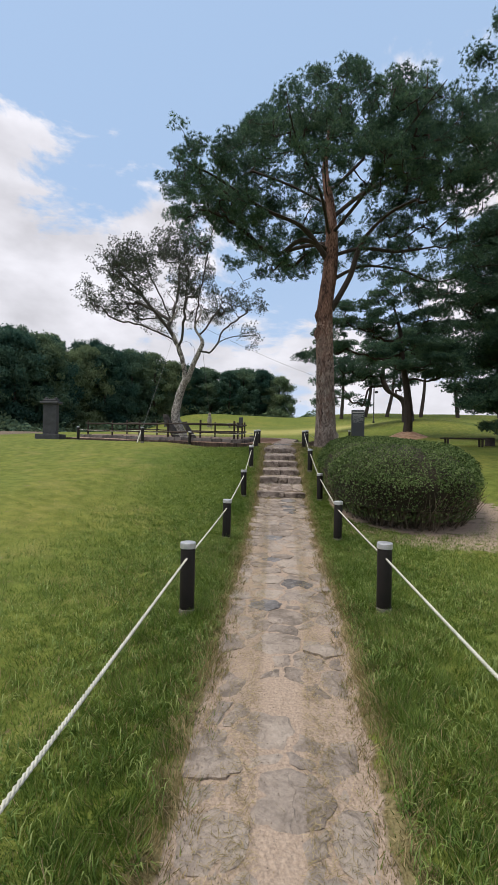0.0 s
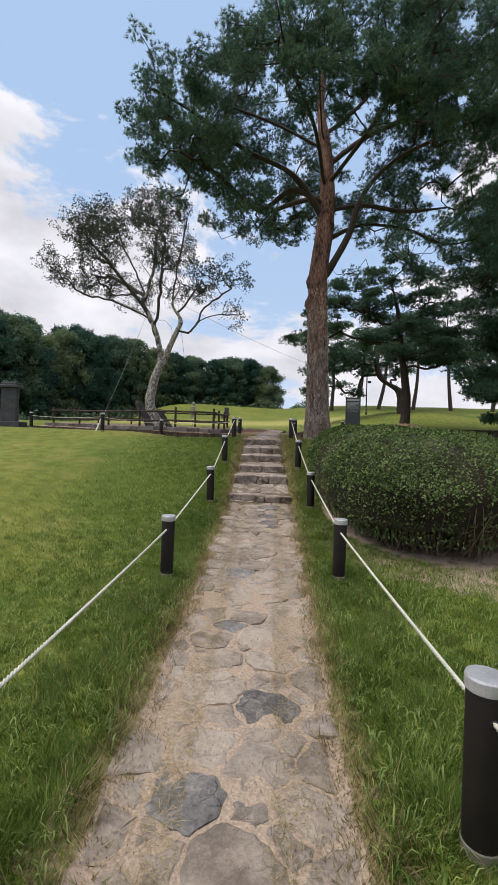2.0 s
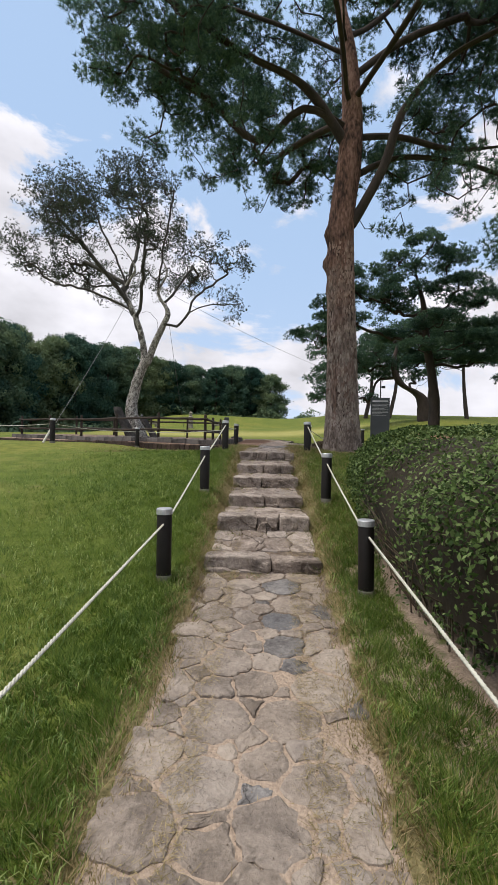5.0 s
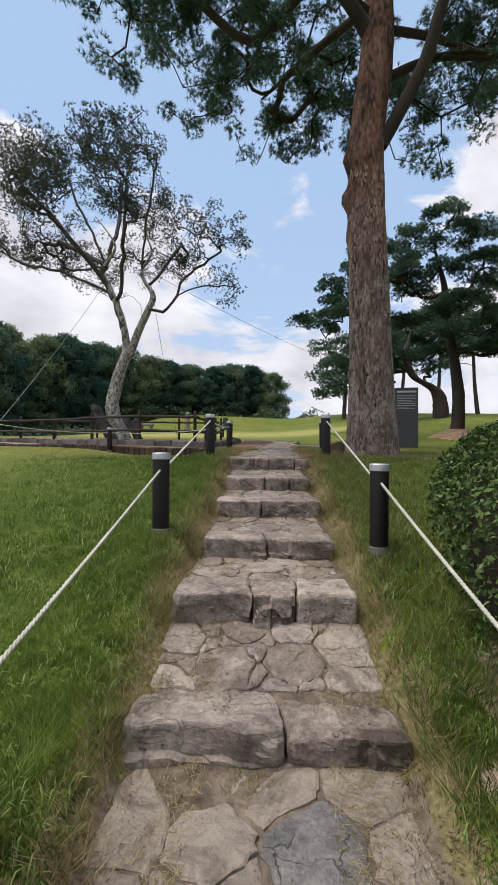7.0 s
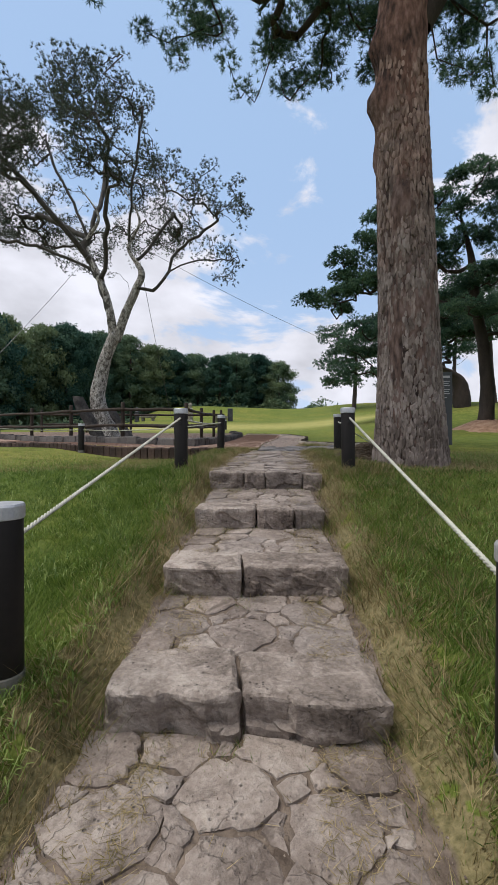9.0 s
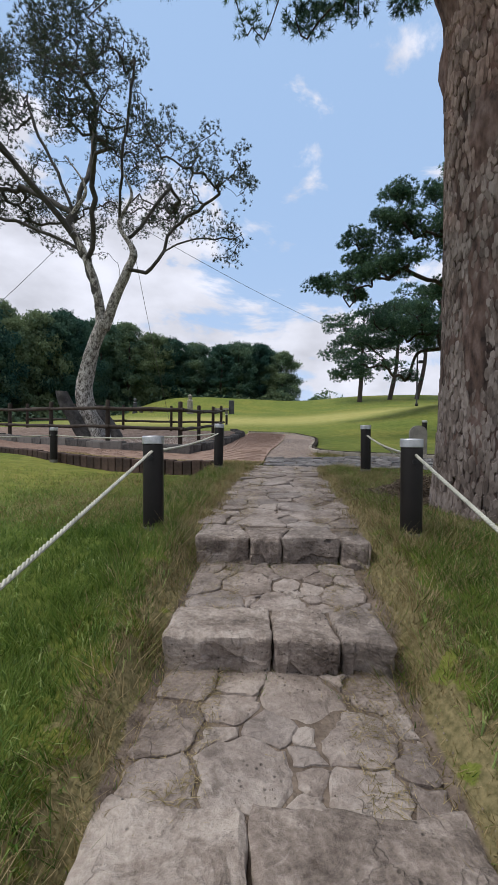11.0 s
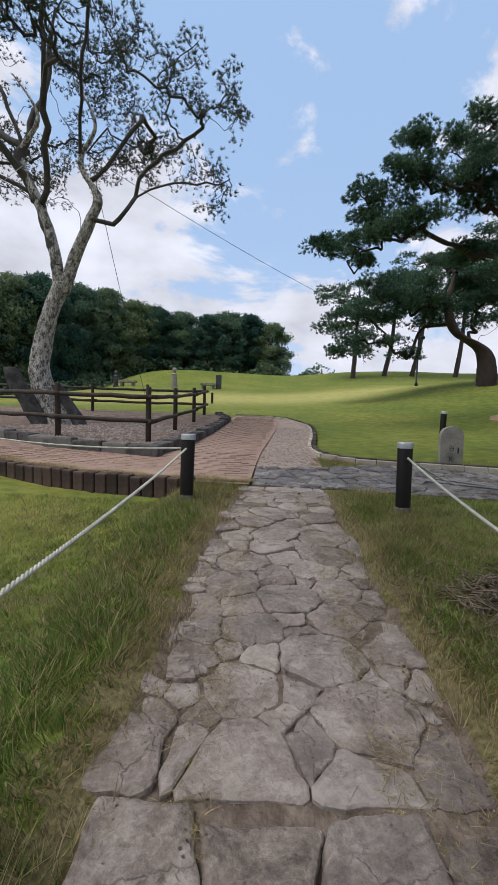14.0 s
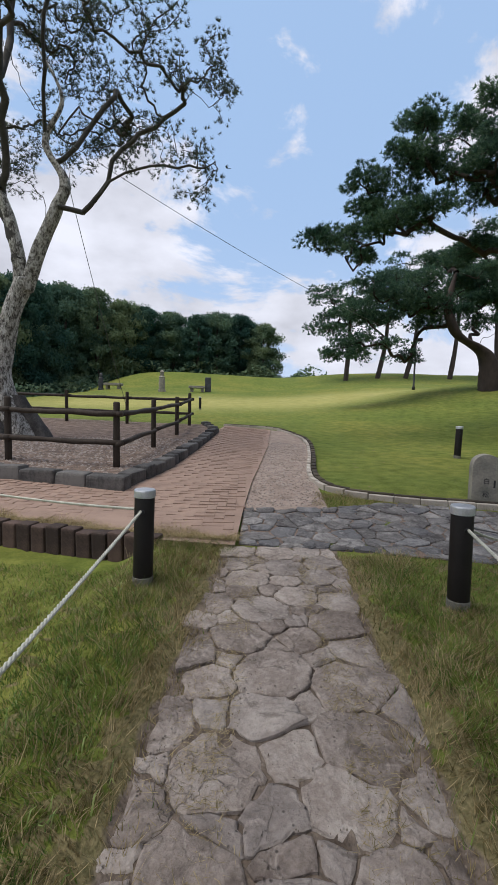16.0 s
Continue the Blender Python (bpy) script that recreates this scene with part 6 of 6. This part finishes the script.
    V = np.stack([np.stack([x - sx, y - sy, z - 0.005], 1), np.stack([x + sx, y + sy, z - 0.005], 1), np.stack([x + bx2 * 0.45 + sx, y + by2 * 0.45 + sy, z + L * 0.72], 1), np.stack([x + bx2 * 0.45 - sx, y + by2 * 0.45 - sy, z + L * 0.72], 1), np.stack([x + bx2, y + by2, z + L * 0.62], 1)], 1).reshape(-1, 3)
    o = np.arange(k)[:, None] * 5
    F = np.concatenate([o + np.array([[0, 1, 2]]), o + np.array([[0, 2, 3]]), o + np.array([[3, 2, 4]])])
    piece("long_blades", mesh_from("long_blades", V, F, M_LONGGRASS), label="longer bent pale green blades standing out of the turf", kind="stuff")
    # dry tangle along the brick paving's edge
    k = 16000
    s_ = rng.uniform(0, length_of(WALL[3:]) + 0.7, k)
    ex = np.interp(s_, np.cumsum([0] + [math.dist(WALL[i], WALL[i + 1]) for i in range(3, 5)] + [0.7]), [WALL[i][0] for i in range(3, 6)] + [0.46])
    ey = np.interp(ex, [-3.6, -1.84, -0.23, 0.46], [20.55, 19.86, 19.42, 19.33])
    q = np.abs(rng.normal(0, 0.10, k)) * (0.4 + 1.2 * np.abs(np.sin(s_ * 3.1)))
    x, y = ex + 0.1 * q + rng.normal(0, 0.03, k), ey + 0.06 + q
    z = np.array([deck_z(a, b) for a, b in zip(x, y)]) + 0.050
    a = rng.uniform(0, 2 * np.pi, k)
    L = rng.uniform(0.02, 0.06, k)
    ca, sa = np.cos(a), np.sin(a)
    V = np.stack([np.stack([x - sa * 0.0018, y + ca * 0.0018, z], 1), np.stack([x + sa * 0.0018, y - ca * 0.0018, z], 1), np.stack([x + ca * L, y + sa * L, z + rng.uniform(0.0, 0.035, k)], 1)], 1).reshape(-1, 3)
    piece("dry_fringe", mesh_from("dry_fringe", V, np.arange(len(V)).reshape(-1, 3), M_DRYGRASS), label="dry grass creeping over the edge of the brick paving", kind="stuff")
    # fallen straw in the joints
    k = 30000
    y = rng.uniform(0.0, 19.2, k)
    side = rng.random(k) < 0.5
    off = np.abs(rng.normal(0, 0.13, k)) - 0.14
    x = np.where(side, path_left(y) + 0.1 - off + 0.06, path_right(y) - 0.1 + off - 0.06)
    mid = rng.random(k) < 0.02
    x = np.where(mid, path_left(y) + (path_right(y) - path_left(y)) * rng.random(k), x)
    z = ground_z(x, y) + 0.016
    a = rng.uniform(0, 2 * np.pi, k)
    L = rng.uniform(0.02, 0.075, k)
    ca, sa = np.cos(a), np.sin(a)
    V = np.stack([np.stack([x - sa * 0.0012, y + ca * 0.0012, z], 1), np.stack([x + sa * 0.0012, y - ca * 0.0012, z], 1), np.stack([x + ca * L, y + sa * L, z + rng.uniform(-0.004, 0.014, k)], 1)], 1).reshape(-1, 3)
    piece("straw", mesh_from("straw", V, np.arange(len(V)).reshape(-1, 3), M_DRYGRASS), label="loose dry straw lying on the stones", kind="stuff")


build_grass()


def build_litter():
    """Grit and crumbs of bark lying on the path, thickest in the joints and at the sides."""
    rng = np.random.default_rng(101)
    n_ = 9000
    y = rng.uniform(-0.5, 19.3, n_)
    l_, r_ = path_left(y), path_right(y)
    t = rng.beta(0.6, 0.6, n_)
    x = l_ - 0.02 + (r_ - l_ + 0.04) * t
    z = ground_z(x, y) + 0.016
    s = rng.uniform(0.0012, 0.0042, n_)
    a = rng.uniform(0, 6.28, n_)
    V = []
    for k in range(4):
        g = a + k * 1.57
        V.append(np.stack([x + s * np.cos(g) * rng.uniform(0.6, 1.4, n_), y + s * np.sin(g), z - 0.004], 1))
    V.append(np.stack([x, y, z + s * 0.55], 1))
    V = np.stack(V, 1).reshape(-1, 3)
    base = np.arange(n_)[:, None] * 5
    F = np.concatenate([base + np.array([[k, (k + 1) % 4, 4]]) for k in range(4)])
    piece("grit", mesh_from("grit", V, F, M_GRIT), label="grit and crumbs of bark scattered over the path", kind="stuff")


def build_step_tufts():
    """Long dry and green tufts that hang round the ends of the steps and the feet of the posts."""
    rng = np.random.default_rng(66)
    spots = [(x, y, 0.12, 0.20) for y, _, l_, r_ in STEPS for x in (l_ - 0.05, r_ + 0.05)]
    spots += [(x, y, 0.12, 0.10) for x, y in LEFT[1:] + RIGHT[1:]]
    spots += [(l_ + (r_ - l_) * t, y - 0.05, 0.12, 0.05) for y, _, l_, r_ in STEPS for t in (0.2, 0.45, 0.8)]
    spots += [(-0.25 + 0.1 * i, 19.36 - 0.015 * i, 0.09, 0.13) for i in range(7)]
    for nm, mat, share in (("dry_tuft_blades", M_DRYGRASS, 0.6), ("green_tuft_blades", M_GRASS, 0.4)):
        V = []
        for x0, y0, r, h in spots:
            m = int(260 * share)
            w = rng.uniform(0, 6.28, m)
            q = r * rng.uniform(0.2, 1.0, m)
            x, y = x0 + q * np.cos(w), y0 + q * np.sin(w) * 1.3
            z = ground_z(x, y)
            g = rng.uniform(0, 6.28, m)
            L = h * rng.uniform(0.4, 1.2, m)
            b = rng.uniform(0, 6.28, m)
            wd = 0.0018
            V.append(np.stack([np.stack([x - np.cos(g) * wd, y - np.sin(g) * wd, z - 0.01], 1), np.stack([x + np.cos(g) * wd, y + np.sin(g) * wd, z - 0.01], 1), np.stack([x + np.cos(b) * L * 0.7, y + np.sin(b) * L * 0.7, z + L * 0.7], 1)], 1).reshape(-1, 3))
        V = np.concatenate(V)
        piece(nm, mesh_from(nm, V, np.arange(len(V)).reshape(-1, 3), mat), label="straggling grass tufts round the steps and posts", kind="stuff")


build_litter()
build_step_tufts()


# ---- stones of the path, the steps and the paving ----
def stone_cells(points, outline_of):
    """Cells of unequal stones (x, y, radius), each clipped by its neighbours and a box."""
    P = np.asarray(points)
    cells = []
    for x, y, r in P:
        p = np.array([x, y])
        poly = outline_of(p)
        d = np.linalg.norm(P[:, :2] - p, axis=1)
        for j in np.argsort(d - P[:, 2])[:26]:
            if d[j] < 1e-6:
                continue
            q = P[j, :2]
            nrm = q - p
            share = 0.5 + (r * r - P[j, 2] ** 2) / (2 * d[j] ** 2)
            m = p + nrm * min(0.92, max(0.08, share))
            out = []
            for k in range(len(poly)):
                a, b = np.array(poly[k]), np.array(poly[(k + 1) % len(poly)])
                da, db = (a - m) @ nrm, (b - m) @ nrm
                if da <= 0:
                    out.append(tuple(a))
                if (da < 0) != (db < 0):
                    t = da / (da - db)
                    out.append(tuple(a + (b - a) * t))
            poly = out
            if len(poly) < 3:
                break
        cells.append(poly)
    return cells


def stone_mesh(poly, height_at, rnd, gap=0.014, lift=0.02, deep=0.05, dome=0.003):
    """A flat stone with a chipped rounded rim."""
    c = np.mean(poly, axis=0)
    pts = []
    for k in range(len(poly)):
        a, b = np.array(poly[k]), np.array(poly[(k + 1) % len(poly)])
        L = np.linalg.norm(b - a)
        if L < 0.02:
            continue
        for t in ((0.07, 0.28, 0.5, 0.72, 0.93) if L > 0.13 else ((0.12, 0.5, 0.88) if L > 0.06 else (0.5,))):
            pts.append(a + (b - a) * t + np.array([rnd.gauss(0, 0.0065), rnd.gauss(0, 0.0065)]))
    if len(pts) < 4:
        return None
    R = np.mean([np.linalg.norm(p - c) for p in pts])
    if R < 0.035:
        return None
    tilt = (rnd.gauss(0, 0.03), rnd.gauss(0, 0.03))
    V = []
    for inset, dz in ((gap * 0.5, -deep), (gap * 0.55, -0.006), (gap + 0.005, -0.0005), (gap + R * 0.45, dome)):
        for p in pts:
            d = p - c
            L = np.linalg.norm(d)
            q = c + d * max(0.1, (L - inset) / L)
            V.append((q[0], q[1], height_at(q[0], q[1]) + lift + dz + (tilt[0] * d[0] + tilt[1] * d[1]) + (rnd.gauss(0, 0.0009) if inset > gap else 0)))
    n_ = len(pts)
    F = []
    for j in range(3):
        for k in range(n_):
            q = (k + 1) % n_
            F.append((j * n_ + k, j * n_ + q, (j + 1) * n_ + q, (j + 1) * n_ + k))
    F.append(tuple(3 * n_ + k for k in range(n_)))
    return V, F


def lay(name, label, points, clip, height_at, mat, seed, kind="structure", gap=0.014, lift=0.02, skip=0.0, odd=0.0, wander=0.0):
    rnd = random.Random(seed)
    e = tagged(new(name), label, kind=kind)
    for poly in stone_cells(points, clip):
        if len(poly) < 3 or rnd.random() < skip:
            continue
        area = 0.5 * sum(poly[k - 1][0] * poly[k][1] - poly[k][0] * poly[k - 1][1] for k in range(len(poly)))
        if area < 0:
            poly = poly[::-1]
        made = stone_mesh(poly, height_at, rnd, gap * rnd.uniform(0.6, 1.8) + wander * max(0.0, rnd.gauss(0.02, 0.03)), lift + rnd.uniform(-0.006, 0.006) * (0.4 if wander else 1.0))
        if made:
            piece("flagstone", mesh_from("flagstone", *made, M_SLATE if rnd.random() < odd else mat, False), e)
    return e


def scatter(rnd, y0, y1, left, right, size):
    """Stones (x, y, radius), unevenly spread: the large first, then middling ones and chips between them."""
    pts = []
    for lo, hi, tries in ((0.62, 0.88, 500), (0.40, 0.60, 1800), (0.20, 0.36, 2500)):
        for _ in range(tries):
            y = rnd.uniform(y0, y1)
            x = rnd.uniform(left(y) - 0.02, right(y) + 0.02)
            r = size * rnd.uniform(lo, hi)
            if all(math.hypot(x - a, (y - b) * 1.12) > (r + c) * 0.96 for a, b, c in pts):
                pts.append((x, y, r))
    return pts


STEP_LABELS = ["lowest rough-hewn stone step of two large blocks above the sandy path", "broad rough-hewn stone step of three blocks with a dark stained face", "rough-hewn step of two grey-brown blocks with a wide joint", "low rough-hewn stone step of two long blocks", "narrow rough stone step with a split middle block", "pale grey topmost stone step of four wedge-shaped blocks"]
CHINKS = {0: [(0.50, 0.60, 0.10), (0.60, 0.78, 0.07), (0.78, 0.97, 0.06)], 1: [(0.36, 0.50, 0.06)], 5: [(0.25, 0.34, 0.08), (0.50, 0.56, 0.07)]}


def step_block(rnd, x0, x1, lean0, lean1, y, z):
    """One hewn block: flat worn top, split front of uneven facets, chipped arrises, leaning joints."""
    bm = bmesh.new()
    bmesh.ops.create_cube(bm, size=1)
    bmesh.ops.subdivide_edges(bm, edges=bm.edges[:], cuts=19, use_grid_fill=True)
    sx, dp, hh = x1 - x0 - 0.012, rnd.uniform(0.30, 0.37), 0.24
    seed = rnd.uniform(0, 99)
    back = rnd.uniform(-0.03, 0.03)
    half = Vector((sx / 2, dp / 2, hh / 2))
    for v in bm.verts:
        p = Vector((v.co.x * sx, v.co.y * dp, v.co.z * hh))
        q = Vector((p.x * 6 + seed, p.y * 6, p.z * 7))
        r = 0.014 + 0.026 * max(0.0, noise.noise(q * 0.9) + 0.25)
        core = Vector([max(-h + r, min(h - r, c)) for c, h in zip(p, half)])
        d = p - core
        if d.length > 1e-6:
            p = core + d.normalized() * r
        u, t = p.x / sx, p.y / dp
        # uneven plan: the front runs in and out, the joints lean
        front = max(0.0, 0.5 - t) ** 2
        cell = noise.cell(Vector((q.x * 0.9, q.z * 0.8 + noise.noise(q) * 0.8, seed)))
        p.y += front * (0.05 * noise.noise(Vector((q.x * 0.5, seed, 1.0))) + 0.022 * (cell - 0.5) + 0.03 * noise.noise(q * 0.8))
        p.y += front * 0.022 * (0.5 - p.z / hh)
        p.x += (lean0 * (0.5 - u) + lean1 * (0.5 + u)) * (-(t))
        p.x += (abs(u) * 2) ** 3 * 0.010 * noise.noise(q * 1.7)
        if t > 0:
            p.y += t * (back + 0.10 * noise.noise(Vector((q.x * 0.6, seed, 7.0))))
        if v.co.z > 0.49:
            ledge = noise.noise(Vector((q.x * 0.5, q.y * 0.7, seed)))
            p.z += 0.006 * round(ledge * 3) / 3 + 0.005 * noise.noise(q * 2.2)
        p += Vector((noise.noise(q * 3.3), noise.noise(q * 3.3 + Vector((9, 0, 0))), noise.noise(q * 3.3 + Vector((0, 9, 0))))) * 0.0055
        p += Vector((0, noise.noise(q * 8.0), noise.noise(q * 8.0 + Vector((5, 5, 0))))) * 0.0028
        v.co = p + Vector(((x0 + x1) / 2, y + dp / 2 - 0.02, z - hh / 2 + 0.008))
    return bm


def build_paths():
    rnd = random.Random(44)

    def clip_path(p, a=-6.0, b=10.84):
        y0 = p[1]
        l_, r_ = float(path_left(y0)), float(path_right(y0))
        k = 0.05 * math.sin(y0 * 5.1) + 0.03 * math.sin(y0 * 13)
        lo, hi = max(a, y0 - 0.7), min(b, y0 + 0.7)
        return [(l_ - 0.03 + k, lo), (r_ + 0.03 + k * 0.7, lo), (r_ + 0.03 + k * 0.7, hi), (l_ - 0.03 + k, hi)]

    lay("sandy_path", "worn flat flagstones sunk flush in pale trodden sandy earth", scatter(rnd, -1.5, 7.4, path_left, path_right, 0.235), lambda p: clip_path(p, -6.0, 7.5), lambda x, y: float(path_height(y)) - 0.02, M_FLAG, 5, lift=0.0065, gap=0.014, skip=0.05, odd=0.035, wander=0.3)
    lay("lower_path", "worn pinkish-grey flagstones closely set in earth below the steps", scatter(rnd, 7.5, 10.72, path_left, path_right, 0.205), lambda p: clip_path(p, 7.4, 10.84), lambda x, y: float(path_height(y)) - 0.02, M_FLAG, 7, lift=0.010, gap=0.012, skip=0.03, odd=0.05)
    lay("upper_path", "uneven grey flagstones with earth joints leading up to the paving", scatter(rnd, 15.62, 19.3, path_left, path_right, 0.205), lambda p: clip_path(p, 15.5, 19.42), lambda x, y: float(path_height(y)) - 0.02, M_FLAG_GREY, 6, lift=0.014, gap=0.007, skip=0.0)
    for i in range(5):
        y0, z0, l0, r0 = STEPS[i]
        y1, z1, l1, r1 = STEPS[i + 1]

        def clip_tread(p, y0=y0, y1=y1, l0=l0, r0=r0):
            return [(l0 + 0.03, y0 + 0.27), (r0 - 0.03, y0 + 0.27), (r0 - 0.03, y1 + 0.0), (l0 + 0.03, y1 + 0.0)]

        pts = scatter(rnd, y0 + 0.3, y1 - 0.03, lambda y: l0 + 0.08, lambda y: r0 - 0.08, 0.185)
        lay("tread_paving", "uneven grey flagstones filling the tread behind a stone step", pts, clip_tread, lambda x, y: float(path_height(y)) - 0.02, M_FLAG_GREY, 10 + i, lift=0.013, gap=0.008, skip=0.0)
    # riser blocks: (joints as shares of the width, lean of each joint, drop of each block's top)
    splits = [([0, 0.555, 1.0], [0, 0.03, 0], [0.0, 0.022]), ([0, 0.42, 0.68, 1.0], [0, 0.02, -0.02, 0], [0.0, 0.006, 0.0]), ([0, 0.47, 1.0], [0, 0.03, 0], [0.0, 0.008]), ([0, 0.42, 1.0], [0, 0.02, 0], [0.0, 0.004]), ([0, 0.47, 0.75, 1.0], [0, 0.01, 0.02, 0], [0.0, 0.008, 0.004]), ([0, 0.285, 0.53, 0.825, 1.0], [0, 0.05, -0.05, 0.02, 0], [0.0, 0.006, 0.0, 0.02])]
    for i, (y, z, l_, r_) in enumerate(STEPS):
        e = tagged(new("stone_step"), STEP_LABELS[i], "step", "stone steps")
        joints, leans, drops = splits[i]
        w = r_ - l_
        for j in range(len(drops)):
            part("step_block", step_block(rnd, l_ + joints[j] * w, l_ + joints[j + 1] * w, leans[j] * 1.5, leans[j + 1] * 1.5, y, z - drops[j]), M_STEP, e)
        for a, b, h in CHINKS.get(i, ()):
            bm = box(0, 0, 0, (b - a) * w, 0.09, h, 0.018, 0.012, rnd)
            bmesh.ops.translate(bm, verts=bm.verts, vec=(l_ + (a + b) / 2 * w, y + 0.015, z - 0.20 + h / 2 - 0.03))
            part("chink_stone", bm, M_STEP, e, "small stone wedged under the block")

    # darker paving that runs off to the side
    def clip_side(p):
        return [(0.47, 19.42), (1.28, 19.36), (3.9, 18.75), (3.9, 20.36), (3.4, 20.5), (2.2, 20.84), (1.5, 20.6), (0.5, 20.5)]
    pts, tries = [], 0
    while tries < 7000:
        tries += 1
        x, y = rnd.uniform(0.47, 3.9), rnd.uniform(18.8, 20.8)
        if inside(clip_side(None), x, y) and all(math.hypot(x - a, y - b) > 0.17 for a, b, _ in pts):
            pts.append((x, y, rnd.uniform(0.06, 0.14)))
    # clip_side is nearly convex; cells are kept inside it
    lay("side_paving", "dark grey uneven slate paving leading off beside the lawn kerb", pts, clip_side, lambda x, y: Z(x, y), M_SLATE, 30, lift=0.02, gap=0.013)
    strip_sheet("slate_bed", clip_side(None), M_SOIL, 0.006, "gritty brown joints between the dark slates")
    # brick pavers
    e = tagged(new("brick_paving"), "herringbone red-brown brick pavers, worn and dusty", kind="structure")
    bm = box(0, 0, 0, 0.205, 0.1, 0.05, 0.005)
    shared = bpy.data.meshes.new("paver")
    bm.to_mesh(shared)
    bm.free()
    shared.materials.append(M_BRICK)
    near, u = [], 0.1045
    for i in range(-75, 12):
        for j in range(0, 105):
            t = (i - j) % 4
            if t == 0:
                q = (i * u + u, 19.3 + j * u + u / 2, 0.0)
            elif t == 3:
                q = (i * u + u / 2, 19.3 + j * u + u, math.pi / 2)
            else:
                continue
            if all(inside(BRICK_AREA, q[0] + dx, q[1] + dy) for dx in (-0.08, 0.08) for dy in (-0.08, 0.08)):
                near.append(q)
    near.sort(key=lambda q: math.hypot(q[0] - 0.4, q[1] - 18))
    for k, (x, y, w) in enumerate(near[:300]):
        piece("paver", shared, e, at=(x, y, deck_z(x, y) + 0.018 + rnd.uniform(-0.002, 0.002))).rotation_euler = (rnd.uniform(-0.01, 0.01), 0.0, w)
    parts = []
    for x, y, w in near[300:]:
        z = deck_z(x, y) + 0.043 + rnd.uniform(-0.002, 0.002)
        hx, hy = (0.1015, 0.0495) if w == 0.0 else (0.0495, 0.1015)
        v = [(x + a * hx, y + b * hy, z + c) for c in (-0.03, 0) for a, b in ((-1, -1), (1, -1), (1, 1), (-1, 1))]
        parts.append((v, [(4, 5, 6, 7), (0, 1, 5, 4), (1, 2, 6, 5), (2, 3, 7, 6), (3, 0, 4, 7)]))
    piece("pavers_beyond", mesh_from("pavers_beyond", *join(parts), M_BRICK), e, kind="stuff")
    # loose pebbles in the bed
    rng = np.random.default_rng(9)
    parts = []
    for _ in range(5200):
        x, y = rng.uniform(-6, -0.7), rng.uniform(21.4, 26.5)
        if not inside(PIT, x, y) or math.hypot(x + 1.0, y - 21.6) > 5.5:
            continue
        s = rng.uniform(0.012, 0.04)
        z = Z(x, y) + 0.13
        w = rng.uniform(0, 6.28)
        v = [(x + s * math.cos(w + g) * rng.uniform(0.7, 1.2), y + s * math.sin(w + g), z) for g in (0, 1.57, 3.14, 4.71)] + [(x, y, z + s * 0.6)]
        parts.append((v, [(0, 1, 4), (1, 2, 4), (2, 3, 4), (3, 0, 4)]))
    walk_area = [(0.52, 20.5), (1.42, 20.65), (1.45, 21.7), (1.48, 22.6), (1.70, 24.2), (1.88, 26.0), (1.15, 26.5), (1.0, 25.5), (0.64, 21.8)]
    for _ in range(6500):
        x, y = rng.uniform(0.5, 1.9), rng.uniform(20.5, 26.5)
        if not inside(walk_area, x, y):
            continue
        s = rng.uniform(0.006, 0.020)
        z = Z(x, y) + 0.02
        w = rng.uniform(0, 6.28)
        v = [(x + s * math.cos(w + g) * rng.uniform(0.7, 1.2), y + s * math.sin(w + g), z) for g in (0, 1.57, 3.14, 4.71)] + [(x, y, z + s * 0.6)]
        parts.append((v, [(0, 1, 4), (1, 2, 4), (2, 3, 4), (3, 0, 4)]))
    piece("pebbles", mesh_from("pebbles", *join(parts), M_GRAVEL), label="loose small stones on the soil bed and the gravel walk", kind="stuff")


build_paths()
